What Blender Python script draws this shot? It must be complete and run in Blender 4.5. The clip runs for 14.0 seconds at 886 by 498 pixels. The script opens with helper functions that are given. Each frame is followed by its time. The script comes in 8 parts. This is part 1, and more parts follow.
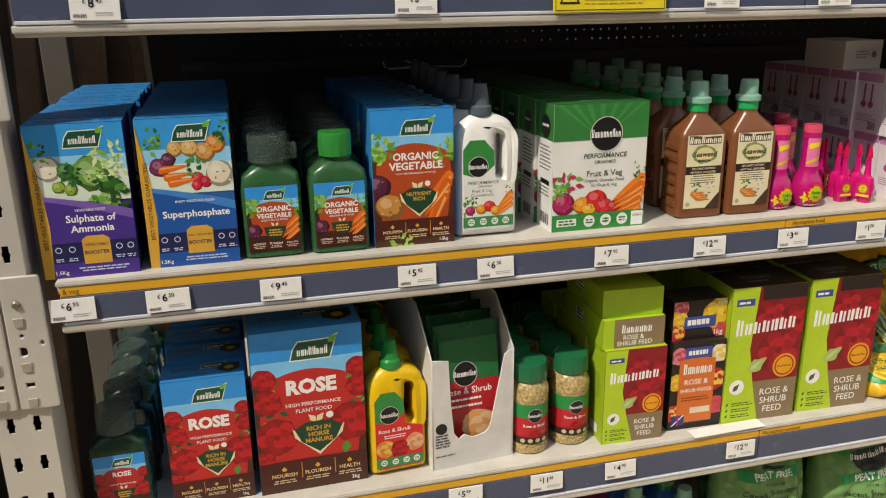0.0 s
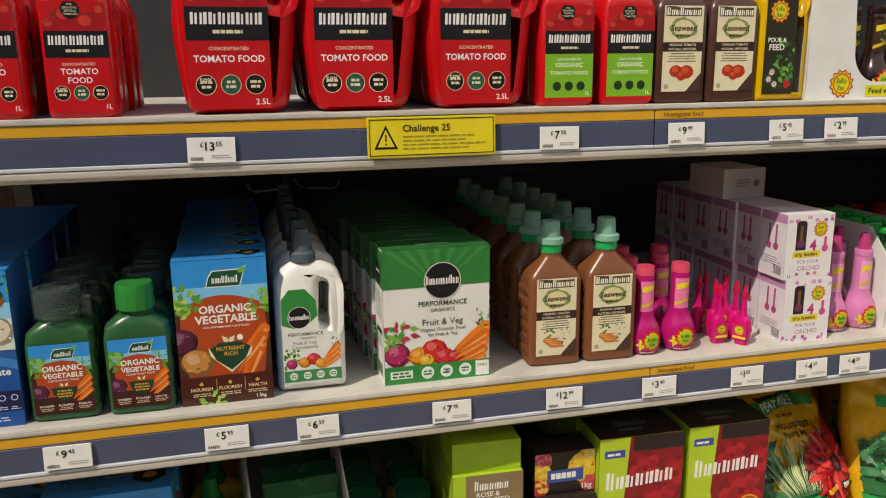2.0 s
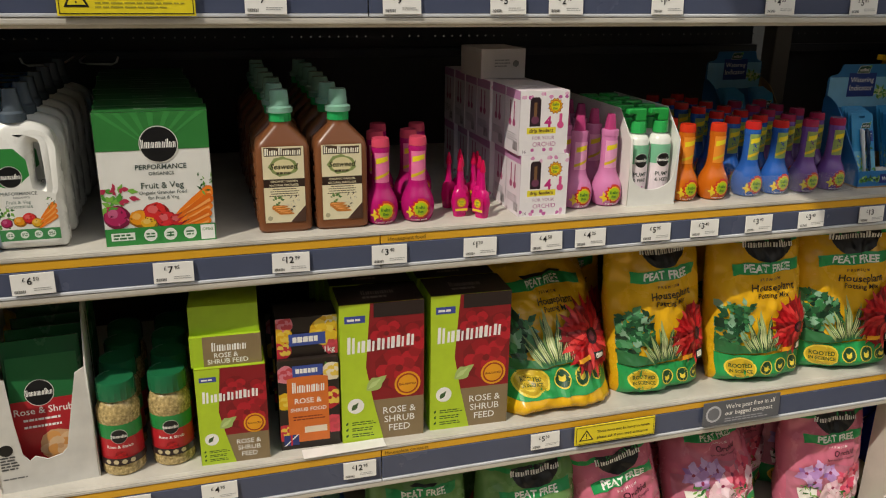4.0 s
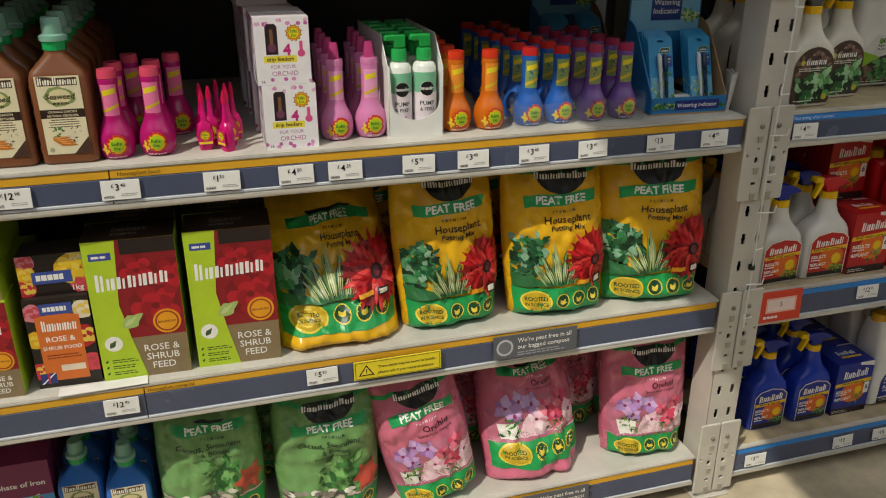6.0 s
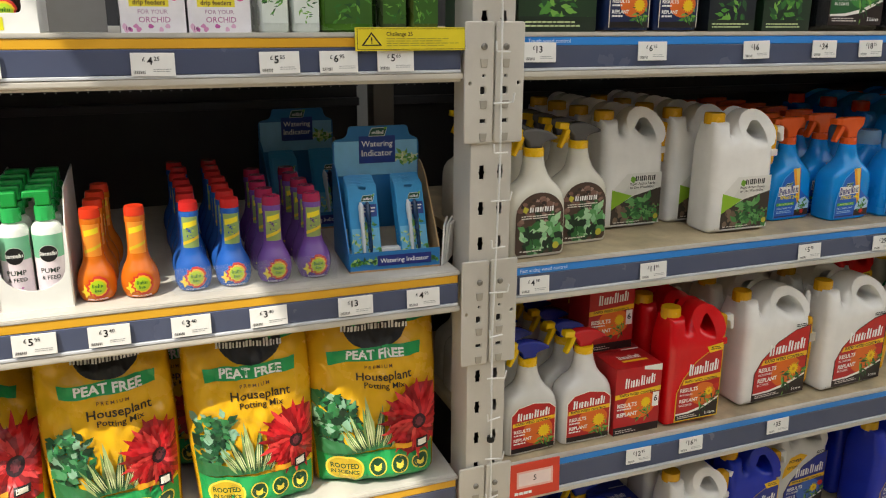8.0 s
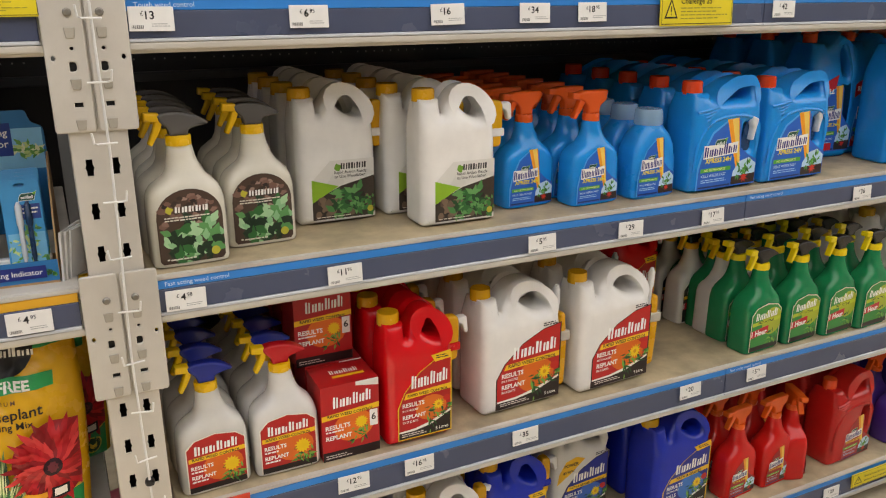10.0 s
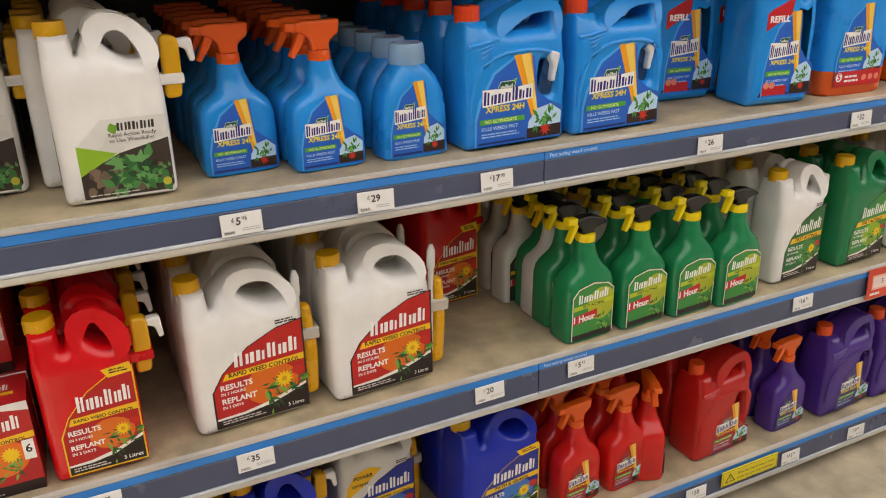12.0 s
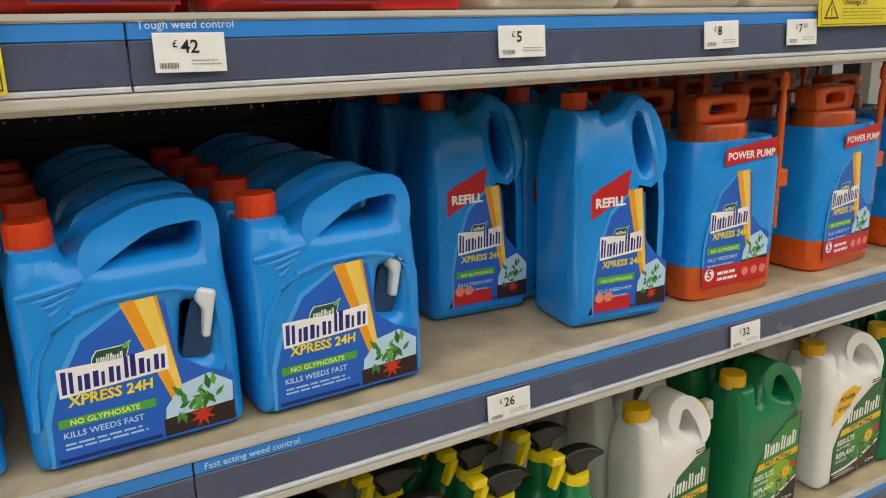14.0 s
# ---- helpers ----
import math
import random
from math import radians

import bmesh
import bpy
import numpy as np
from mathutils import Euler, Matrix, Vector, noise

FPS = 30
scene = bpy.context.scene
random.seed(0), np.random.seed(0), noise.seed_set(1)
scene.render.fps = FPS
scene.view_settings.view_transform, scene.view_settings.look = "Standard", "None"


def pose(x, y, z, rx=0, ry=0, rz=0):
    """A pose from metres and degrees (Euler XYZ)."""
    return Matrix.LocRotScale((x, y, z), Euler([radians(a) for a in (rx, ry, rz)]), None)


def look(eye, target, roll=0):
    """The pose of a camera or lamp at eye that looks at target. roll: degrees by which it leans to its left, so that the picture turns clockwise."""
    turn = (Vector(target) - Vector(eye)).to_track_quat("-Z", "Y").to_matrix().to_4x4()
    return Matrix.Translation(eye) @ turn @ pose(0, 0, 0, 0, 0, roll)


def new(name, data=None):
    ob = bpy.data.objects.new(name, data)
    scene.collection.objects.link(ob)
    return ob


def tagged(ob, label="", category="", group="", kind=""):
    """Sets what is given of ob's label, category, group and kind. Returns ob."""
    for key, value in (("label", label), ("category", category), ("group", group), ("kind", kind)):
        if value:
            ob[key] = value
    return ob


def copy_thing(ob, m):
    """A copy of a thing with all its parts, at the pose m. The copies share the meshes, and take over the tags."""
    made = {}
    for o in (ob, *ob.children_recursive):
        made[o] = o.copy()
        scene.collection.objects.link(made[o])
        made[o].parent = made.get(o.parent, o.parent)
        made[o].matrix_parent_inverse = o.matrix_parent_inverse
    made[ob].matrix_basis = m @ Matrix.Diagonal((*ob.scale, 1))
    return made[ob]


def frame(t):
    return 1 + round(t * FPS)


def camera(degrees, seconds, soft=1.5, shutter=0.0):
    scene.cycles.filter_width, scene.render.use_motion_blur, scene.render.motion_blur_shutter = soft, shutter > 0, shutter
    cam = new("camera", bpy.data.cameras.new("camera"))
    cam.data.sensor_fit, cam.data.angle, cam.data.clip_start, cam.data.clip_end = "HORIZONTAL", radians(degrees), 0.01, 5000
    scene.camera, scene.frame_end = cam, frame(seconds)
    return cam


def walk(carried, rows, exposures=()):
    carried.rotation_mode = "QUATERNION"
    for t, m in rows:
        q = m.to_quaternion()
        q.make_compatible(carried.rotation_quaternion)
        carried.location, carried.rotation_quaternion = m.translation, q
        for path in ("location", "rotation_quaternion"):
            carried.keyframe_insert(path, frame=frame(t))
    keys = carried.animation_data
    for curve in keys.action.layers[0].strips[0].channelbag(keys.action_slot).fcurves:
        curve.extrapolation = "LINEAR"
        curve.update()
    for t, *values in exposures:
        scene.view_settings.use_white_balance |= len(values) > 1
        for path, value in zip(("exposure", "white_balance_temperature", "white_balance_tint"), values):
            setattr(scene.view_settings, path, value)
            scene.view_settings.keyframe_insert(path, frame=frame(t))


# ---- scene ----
cam = camera(57.6, 14.0, 1.1)
PATH = [
    (0, (-0.025, -1.295, 1.509), (0.454, 0.55, 0.903), -0.8),
    (0.5, (0.031, -1.315, 1.527), (0.506, 0.533, 0.928), -1.4),
    (1, (0.077, -1.301, 1.552), (0.556, 0.557, 0.987), -1.6),
    (1.5, (0.19, -1.274, 1.575), (0.67, 0.6, 1.068), -1.2),
    (2, (0.306, -1.23, 1.617), (0.79, 0.658, 1.167), -0.6),
    (2.5, (0.405, -1.269, 1.635), (0.905, 0.619, 1.207), 0.1),
    (3, (0.525, -1.373, 1.616), (1.071, 0.489, 1.129), 0.7),
    (3.2, (0.559, -1.407, 1.601), (1.128, 0.439, 1.082), 1.0),
    (5.3, (0.998, -1.419, 1.487), (1.5, 0.354, 0.71), 0.0),
    (5.5, (1.051, -1.451, 1.497), (1.554, 0.318, 0.711), -0.0),
    (6, (1.192, -1.527, 1.523), (1.717, 0.237, 0.74), -0.0),
    (6.5, (1.327, -1.516, 1.512), (1.914, 0.252, 0.785), 0.0),
    (7, (1.487, -1.425, 1.529), (2.138, 0.348, 0.873), 0.2),
    (7.2, (1.546, -1.395, 1.541), (2.214, 0.383, 0.914), 0.1),
    (7.3, (1.581, -1.387, 1.546), (2.247, 0.397, 0.935), -0.0),
    (7.5, (1.64, -1.392, 1.563), (2.311, 0.397, 0.973), 0.1),
    (7.7, (1.701, -1.416, 1.577), (2.376, 0.38, 1.012), 0.2),
    (9.8, (2.287, -1.376, 1.569), (3.106, 0.356, 0.994), -0.0),
    (10, (2.358, -1.372, 1.555), (3.195, 0.336, 0.937), 0.0),
    (10.5, (2.532, -1.423, 1.524), (3.382, 0.236, 0.798), -0.2),
    (11, (2.693, -1.391, 1.492), (3.532, 0.244, 0.702), -0.6),
    (11.5, (2.863, -1.282, 1.484), (3.684, 0.36, 0.691), -0.9),
    (12, (3.028, -1.256, 1.493), (3.826, 0.413, 0.734), -1.1),
    (12.5, (3.199, -1.287, 1.508), (3.954, 0.432, 0.82), -1.3),
    (13, (3.338, -1.208, 1.507), (4.131, 0.515, 0.873), -1.5),
    (13.5, (3.499, -0.981, 1.516), (4.373, 0.725, 0.944), -1.4),
    (14, (3.698, -0.813, 1.522), (4.663, 0.86, 1.0), -1.4),
]
EXPOSURES = [(0, -0.22, 7000, 12), (1, -0.28, 7000, 12), (3, -0.4, 7000, 12), (5.3, -0.62, 6800, 7), (6.5, -0.36, 6720, 7), (7.5, 0.16, 6730, 8), (9.8, 0.68, 6980, 13), (11.5, 0.72, 7060, 16), (12.5, 0.72, 7020, 13), (14, 0.7, 6900, 9)]
walk(cam, [(t, look(eye, target, roll)) for t, eye, target, roll in PATH], EXPOSURES)

# ---------------------------------------------------------------- light
world = bpy.data.worlds.new("sky")
scene.world = world
world.use_nodes = True
wn = world.node_tree
sky = wn.nodes.new("ShaderNodeTexSky")
sky.sky_type = "NISHITA"
sky.sun_disc = False
sky.sun_elevation, sky.sun_rotation = radians(52), radians(-124)
wn.links.new(sky.outputs[0], wn.nodes["Background"].inputs[0])
wn.nodes["Background"].inputs[1].default_value = 0.12
sun = new("sun", bpy.data.lights.new("sun", "SUN"))
sun.data.energy, sun.data.angle, sun.data.color = 4.0, radians(0.6), (1.0, 0.95, 0.86)
SUN_EL, SUN_AZ = 52, 56        # azimuth: degrees from the shelf's normal towards the left
sdir = Vector((-math.cos(radians(SUN_EL)) * math.sin(radians(SUN_AZ)), -math.cos(radians(SUN_EL)) * math.cos(radians(SUN_AZ)), math.sin(radians(SUN_EL))))
sun.matrix_world = look(sdir * 20, (0, 0, 0))
scene.view_settings.exposure = 0.0

# ---------------------------------------------------------------- materials
MATS = {}


def lin(hexa):
    out = []
    for i in (0, 2, 4):
        c = int(hexa[i:i + 2], 16) / 255
        out.append(c / 12.92 if c <= 0.04045 else ((c + 0.055) / 1.055) ** 2.4)
    return out


def mat(hexa, rough=0.4, metal=0.0, var=0.10, scale=18.0, bump=0.0, dirt=0.0, alpha=1.0, trans=0.0, sss=0.0):
    """A surface of that colour, with a fine grain, slow variation, optional relief and grey dust."""
    key = (hexa, rough, metal, var, scale, bump, dirt, alpha, trans, sss)
    if key in MATS:
        return MATS[key]
    m = bpy.data.materials.new("surface_" + hexa)
    m.use_nodes = True
    nt, b = m.node_tree, m.node_tree.nodes["Principled BSDF"]
    c = lin(hexa)
    co = nt.nodes.new("ShaderNodeTexCoord")
    n1 = nt.nodes.new("ShaderNodeTexNoise")
    n1.inputs["Scale"].default_value, n1.inputs["Detail"].default_value = scale, 5
    nt.links.new(co.outputs["Object"], n1.inputs["Vector"])
    ramp = nt.nodes.new("ShaderNodeValToRGB")
    ramp.color_ramp.elements[0].position, ramp.color_ramp.elements[1].position = 0.3, 0.7
    ramp.color_ramp.elements[0].color = (*[x * (1 - var) for x in c], 1)
    ramp.color_ramp.elements[1].color = (*[min(1, x * (1 + var)) for x in c], 1)
    nt.links.new(n1.outputs["Fac"], ramp.inputs["Fac"])
    col = ramp.outputs["Color"]
    if dirt:
        n2 = nt.nodes.new("ShaderNodeTexNoise")
        n2.inputs["Scale"].default_value, n2.inputs["Detail"].default_value, n2.inputs["Roughness"].default_value = scale * 0.35, 8, 0.7
        nt.links.new(co.outputs["Object"], n2.inputs["Vector"])
        mr = nt.nodes.new("ShaderNodeMapRange")
        mr.inputs["From Min"].default_value, mr.inputs["From Max"].default_value, mr.inputs["To Max"].default_value = 0.45, 0.75, dirt
        nt.links.new(n2.outputs["Fac"], mr.inputs["Value"])
        mx = nt.nodes.new("ShaderNodeMix")
        mx.data_type = "RGBA"
        nt.links.new(mr.outputs[0], mx.inputs[0])
        nt.links.new(col, mx.inputs[6])
        mx.inputs[7].default_value = (0.16, 0.13, 0.10, 1)
        col = mx.outputs[2]
    nt.links.new(col, b.inputs["Base Color"])
    rr = nt.nodes.new("ShaderNodeMapRange")
    rr.inputs["To Min"].default_value, rr.inputs["To Max"].default_value = max(0.03, rough - 0.08), min(1, rough + 0.1)
    nt.links.new(n1.outputs["Fac"], rr.inputs["Value"])
    nt.links.new(rr.outputs[0], b.inputs["Roughness"])
    b.inputs["Metallic"].default_value = metal
    b.inputs["Alpha"].default_value = alpha
    b.inputs["Transmission Weight"].default_value = trans
    if sss:
        b.inputs["Subsurface Weight"].default_value = sss
        b.inputs["Subsurface Radius"].default_value = (0.01, 0.01, 0.01)
    if bump:
        bp = nt.nodes.new("ShaderNodeBump")
        bp.inputs["Strength"].default_value, bp.inputs["Distance"].default_value = bump, 0.004
        nt.links.new(n1.outputs["Fac"], bp.inputs["Height"])
        nt.links.new(bp.outputs[0], b.inputs["Normal"])
    MATS[key] = m
    return m


def ink(hexa):
    return mat(hexa, 0.38, var=0.06, scale=30)


def plastic(hexa, rough=0.32):
    return mat(hexa, rough - 0.05, var=0.06, scale=16, bump=0.1, dirt=0.05)


WHITE, BLACK, CREAM = ink("f2f1ec"), ink("141416"), ink("e6dcb8")
STEEL = mat("cdc8bd", 0.45, 0.15, 0.06, 6, 0.05, 0.25)
DECK = mat("b4a484", 0.5, 0.0, 0.24, 14, 0.12, 0.7)
NAVY = mat("4c546c", 0.24, 0.0, 0.06, 9, 0.02, 0.08)
YELLOW = mat("e0a82a", 0.4, 0.0, 0.05, 9, 0.0, 0.06)
BLUE = mat("2a86d8", 0.38, 0.0, 0.05, 9, 0.0, 0.06)
PALE_DECK = mat("c2beb4", 0.5, 0.0, 0.12, 9, 0.06, 0.35)
# near-black that paints the shade seen through the upright's holes
HOLE_SHADE = mat("0b0b0c", 0.8)
KRAFT = mat("a98a62", 0.8, 0, 0.12, 40, 0.1)


# ---------------------------------------------------------------- mesh helpers
def part(name, bm, material, parent, label=""):
    me = bpy.data.meshes.new(name)
    bm.to_mesh(me)
    bm.free()
    for m in (material if isinstance(material, (list, tuple)) else [material]):
        me.materials.append(m)
    ob = new(name, me)
    ob.parent = parent
    if label:
        ob["label"] = label
    return ob


def thing(name, label, category, group="", kind=""):
    return tagged(new(name), label, category, group, kind)


def smooth(bm, limit=0.6):
    for f in bm.faces:
        f.smooth = True
    for e in bm.edges:
        if len(e.link_faces) == 2 and e.calc_face_angle(0) > limit:
            e.smooth = False
    return bm


def box(x0, x1, y0, y1, z0, z1, bev=0.0015, seg=1):
    bm = bmesh.new()
    bmesh.ops.create_cube(bm, size=1)
    for v in bm.verts:
        v.co = Vector(((x0 + x1) / 2 + v.co.x * (x1 - x0), (y0 + y1) / 2 + v.co.y * (y1 - y0), (z0 + z1) / 2 + v.co.z * (z1 - z0)))
    if bev:
        bmesh.ops.bevel(bm, geom=bm.edges[:], offset=bev, segments=seg, affect="EDGES", profile=0.6)
    return bm


def ring_mesh(rings, close=True):
    bm = bmesh.new()
    vs = [[bm.verts.new(p) for p in r] for r in rings]
    n = len(vs[0])
    for a, b in zip(vs, vs[1:]):
        for i in range(n):
            bm.faces.new((a[i], a[(i + 1) % n], b[(i + 1) % n], b[i]))
    if close:
        bm.faces.new(vs[0][::-1])
        bm.faces.new(vs[-1])
    bmesh.ops.recalc_face_normals(bm, faces=bm.faces[:])
    return smooth(bm)


def lathe(prof, cx=0.0, cy=0.0, n=24, sy=1.0):
    """prof: (radius, height) pairs from the foot up."""
    return ring_mesh([[(cx + r * math.cos(2 * math.pi * i / n), cy + sy * r * math.sin(2 * math.pi * i / n), z) for i in range(n)] for r, z in prof])


def loft(sections, cy, n=32):
    """sections: (z, half width, half depth, squareness, x shift): stacked rounded rectangles."""
    rings = []
    for z, a, b, e, sx in sections:
        r = []
        for i in range(n):
            t = 2 * math.pi * (i + 0.5) / n
            c, s = math.cos(t), math.sin(t)
            r.append((sx + a * math.copysign(abs(c) ** (2 / e), c), cy + b * math.copysign(abs(s) ** (2 / e), s), z))
        rings.append(r)
    return ring_mesh(rings)


def rounded(pts, seg=5):
    """Corner points (x, z, radius) turned into a rounded outline."""
    out, n = [], len(pts)
    for i in range(n):
        p0, p1, p2 = (Vector(pts[(i + k) % n][:2]) for k in (-1, 0, 1))
        r = pts[i][2]
        a, b = (p0 - p1), (p2 - p1)
        k = min(r, a.length * 0.48, b.length * 0.48)
        s, e = p1 + a.normalized() * k, p1 + b.normalized() * k
        if r <= 0:
            out.append(p1)
            continue
        for j in range(seg + 1):
            t = j / seg
            out.append((1 - t) ** 2 * s + 2 * t * (1 - t) * p1 + t * t * e)
    return out


def slab(outline, holes, y0, y1, bev, seg=3):
    """A rounded slab with that outline in x and z, with holes through it."""
    cu = bpy.data.curves.new("outline", "CURVE")
    cu.dimensions, cu.fill_mode = "2D", "BOTH"
    cu.extrude, cu.bevel_depth, cu.bevel_resolution, cu.offset = max(1e-5, (y1 - y0) / 2 - bev), bev, seg, -bev
    for loop in [outline] + list(holes):
        sp = cu.splines.new("POLY")
        sp.points.add(len(loop) - 1)
        for p, q in zip(sp.points, loop):
            p.co = (q[0], q[1], 0, 1)
        sp.use_cyclic_u = True
    tmp = bpy.data.objects.new("outline", cu)
    me = tmp.to_mesh()
    bm = bmesh.new()
    bm.from_mesh(me)
    tmp.to_mesh_clear()
    bpy.data.objects.remove(tmp)
    bpy.data.curves.remove(cu)
    bmesh.ops.remove_doubles(bm, verts=bm.verts[:], dist=1e-6)
    for v in bm.verts:
        v.co = Vector((v.co.x, (y0 + y1) / 2 - v.co.z, v.co.y))
    bmesh.ops.recalc_face_normals(bm, faces=bm.faces[:])
    for f in bm.faces:
        f.smooth = abs(f.normal.y) < 0.97
    return bm


def tube(pts, r=0.0016, n=6):
    rings = []
    for i, p in enumerate(pts):
        p = Vector(p)
        d = (Vector(pts[min(i + 1, len(pts) - 1)]) - Vector(pts[max(i - 1, 0)])).normalized()
        a = d.orthogonal().normalized()
        c = d.cross(a)
        rings.append([p + r * (a * math.cos(2 * math.pi * k / n) + c * math.sin(2 * math.pi * k / n)) for k in range(n)])
    return ring_mesh(rings)


def oval(cx, cz, rx, rz, n=20, turn=0.0):
    c, s = math.cos(turn), math.sin(turn)
    return [(cx + rx * math.cos(2 * math.pi * i / n) * c - rz * math.sin(2 * math.pi * i / n) * s,
             cz + rx * math.cos(2 * math.pi * i / n) * s + rz * math.sin(2 * math.pi * i / n) * c) for i in range(n)]


TEXTS = {}


def glyphs(s, bold):
    if (s, bold) not in TEXTS:
        cu = bpy.data.curves.new("words", "FONT")
        cu.body, cu.size, cu.resolution_u, cu.offset = s, 1.0, 2, bold
        tmp = bpy.data.objects.new("words", cu)
        me = tmp.to_mesh()
        vs = [(v.co.x, v.co.y) for v in me.vertices]
        TEXTS[(s, bold)] = ([[vs[i] for i in p.vertices] for p in me.polygons], min([v[0] for v in vs] + [9]), max([v[0] for v in vs] + [0.1]))
        tmp.to_mesh_clear()
        bpy.data.objects.remove(tmp)
        bpy.data.curves.remove(cu)
    return TEXTS[(s, bold)]


def trim(pts, axis, lim, sign):
    """The part of a flat outline on one side of a line."""
    out = []
    for a, c in zip(pts, pts[1:] + pts[:1]):
        da, dc = sign * (a[axis] - lim), sign * (c[axis] - lim)
        if da >= 0:
            out.append(a)
        if (da < 0) != (dc < 0):
            f = da / (da - dc)
            out.append((a[0] + f * (c[0] - a[0]), a[1] + f * (c[1] - a[1])))
    return out


class Print:
    """Printed artwork: flat shapes in layers of ink on a panel w by h metres; u and v run from 0 to 1."""

    def __init__(self, w, h, seed=1):
        self.w, self.h, self.polys, self.rnd, self.spare = w, h, [], random.Random(seed), (0.0, 0.0)
        self.words = 0

    def poly(self, m, pts, layer=1):
        self.polys.append((m, layer, [(u * self.w, v * self.h) for u, v in pts], 0))

    def rect(self, m, u0, v0, u1, v1, layer=1):
        self.poly(m, [(u0, v0), (u1, v0), (u1, v1), (u0, v1)], layer)

    def disc(self, m, u, v, r, layer=2, n=18, squash=1.0, lump=0.0):
        k = self.w / self.h
        self.poly(m, [(u + r * (1 + lump * self.rnd.uniform(-1, 1)) * math.cos(2 * math.pi * i / n), v + squash * k * r * (1 + lump * self.rnd.uniform(-1, 1)) * math.sin(2 * math.pi * i / n)) for i in range(n)], layer)

    def fruit(self, m, u, v, r, layer=2, n=16, squash=1.0, lump=0.06):
        """A painted round fruit: body, darker underside, lighter crown and a few flecks in its own colour."""
        h = m.name[8:14]
        c = [int(h[i:i + 2], 16) for i in (0, 2, 4)]
        dark = ink("%02x%02x%02x" % tuple(int(q * 0.66) for q in c))
        light = ink("%02x%02x%02x" % tuple(int(q + (255 - q) * 0.28) for q in c))
        k = self.w / self.h
        self.disc(dark, u, v, r, layer, n, squash, lump)
        self.disc(m, u - 0.1 * r, v + 0.13 * k * r, r * 0.84, layer + 1, n, squash, lump)
        self.disc(light, u - 0.26 * r, v + 0.3 * k * r, r * 0.4, layer + 2, 10, squash, 0.15)
        for i in range(5):
            a, q = self.rnd.uniform(0, 6.3), self.rnd.uniform(0.3, 0.75) * r
            self.leaf((dark, light)[i % 2], u + q * math.cos(a), v + k * q * math.sin(a), r * 0.3, self.rnd.uniform(0, 360), 0.25, layer + 2)

    def burst(self, m, u, v, r, layer=2, n=12, inner=0.75):
        k = self.w / self.h
        self.poly(m, [(u + (r if i % 2 else r * inner) * math.cos(math.pi * i / n), v + k * (r if i % 2 else r * inner) * math.sin(math.pi * i / n)) for i in range(2 * n)], layer)

    def leaf(self, m, u, v, length, ang, fat=0.3, layer=2):
        k, c, s = self.w / self.h, math.cos(radians(ang)), math.sin(radians(ang))
        pts = []
        for side in (1, -1):
            for i in range(6):
                t = i / 6 if side == 1 else 1 - i / 6
                a, b = t * length, side * fat * length * math.sin(math.pi * t) ** 0.8 * (0.6 if t > 0.6 else 1)
                pts.append((u + a * c - b * s, v + k * (a * s + b * c)))
        self.poly(m, pts, layer)

    def bush(self, mats, u, v, r, n, layer=2, fat=0.3):
        for i in range(int(n * 2.0)):
            self.leaf(self.rnd.choice(mats), u + self.rnd.uniform(-r, r) * 0.65, v + self.rnd.uniform(-r, r) * 0.5, r * self.rnd.uniform(0.3, 0.62), self.rnd.uniform(0, 360), fat, layer + i % 3)

    def rose(self, u, v, r, cols, layer=2):
        self.disc(cols[0], u, v, r, layer, 16, 1, 0.09)
        for ring, q in ((0.62, 5), (0.3, 4)):
            for i in range(q):
                a = 2 * math.pi * (i + ring) / q
                self.disc(cols[1 + (i + (ring < 0.5)) % 2], u + r * ring * math.cos(a), v + self.w / self.h * r * ring * math.sin(a), r * 0.36, layer + 1 + (ring < 0.5), 9, 0.9, 0.1)
        self.disc(cols[0], u, v, r * 0.16, layer + 3, 8)

    def carrot(self, m, u, v, length, ang, fat=0.13, layer=3):
        k, c, s = self.w / self.h, math.cos(radians(ang)), math.sin(radians(ang))
        prof = [(0, 0.6), (0.08, 1), (0.5, 0.75), (0.9, 0.3), (1, 0.05)]
        pts = [(t, f) for t, f in prof] + [(t, -f) for t, f in prof[::-1]]
        self.poly(m, [(u + length * (t * c - f * fat * s), v + k * length * (t * s + f * fat * c)) for t, f in pts], layer)
        thin = [(0.08, 0.1), (0.5, 0.1), (0.85, 0.05), (0.5, 0.5), (0.1, 0.65)]
        self.poly(ink("f4a860"), [(u + length * (t * c - f * fat * s), v + k * length * (t * s + f * fat * c)) for t, f in thin], layer + 1)

    def text(self, m, s, u, v, h, layer=4, align=0.5, bold=0.012, fit=None, turn=0, slant=0.0):
        """s in letters h tall (part of the panel's height) at (u, v) on the baseline; fit: widest part of the panel."""
        polys, x0, x1 = glyphs(s, bold)
        size = h * self.h / 0.72
        if fit and (x1 - x0) * size > fit * (self.h if turn else self.w):
            size = fit * (self.h if turn else self.w) / (x1 - x0)
        wide = (x1 - x0) * size
        self.words += 1
        for p in polys:
            q = [((x - x0) * size - align * wide + slant * y * size, y * size) for x, y in p]
            if turn:
                q = [(-b, a) for a, b in q]
            self.polys.append((m, layer, [(u * self.w + a, v * self.h + b) for a, b in q], self.words))

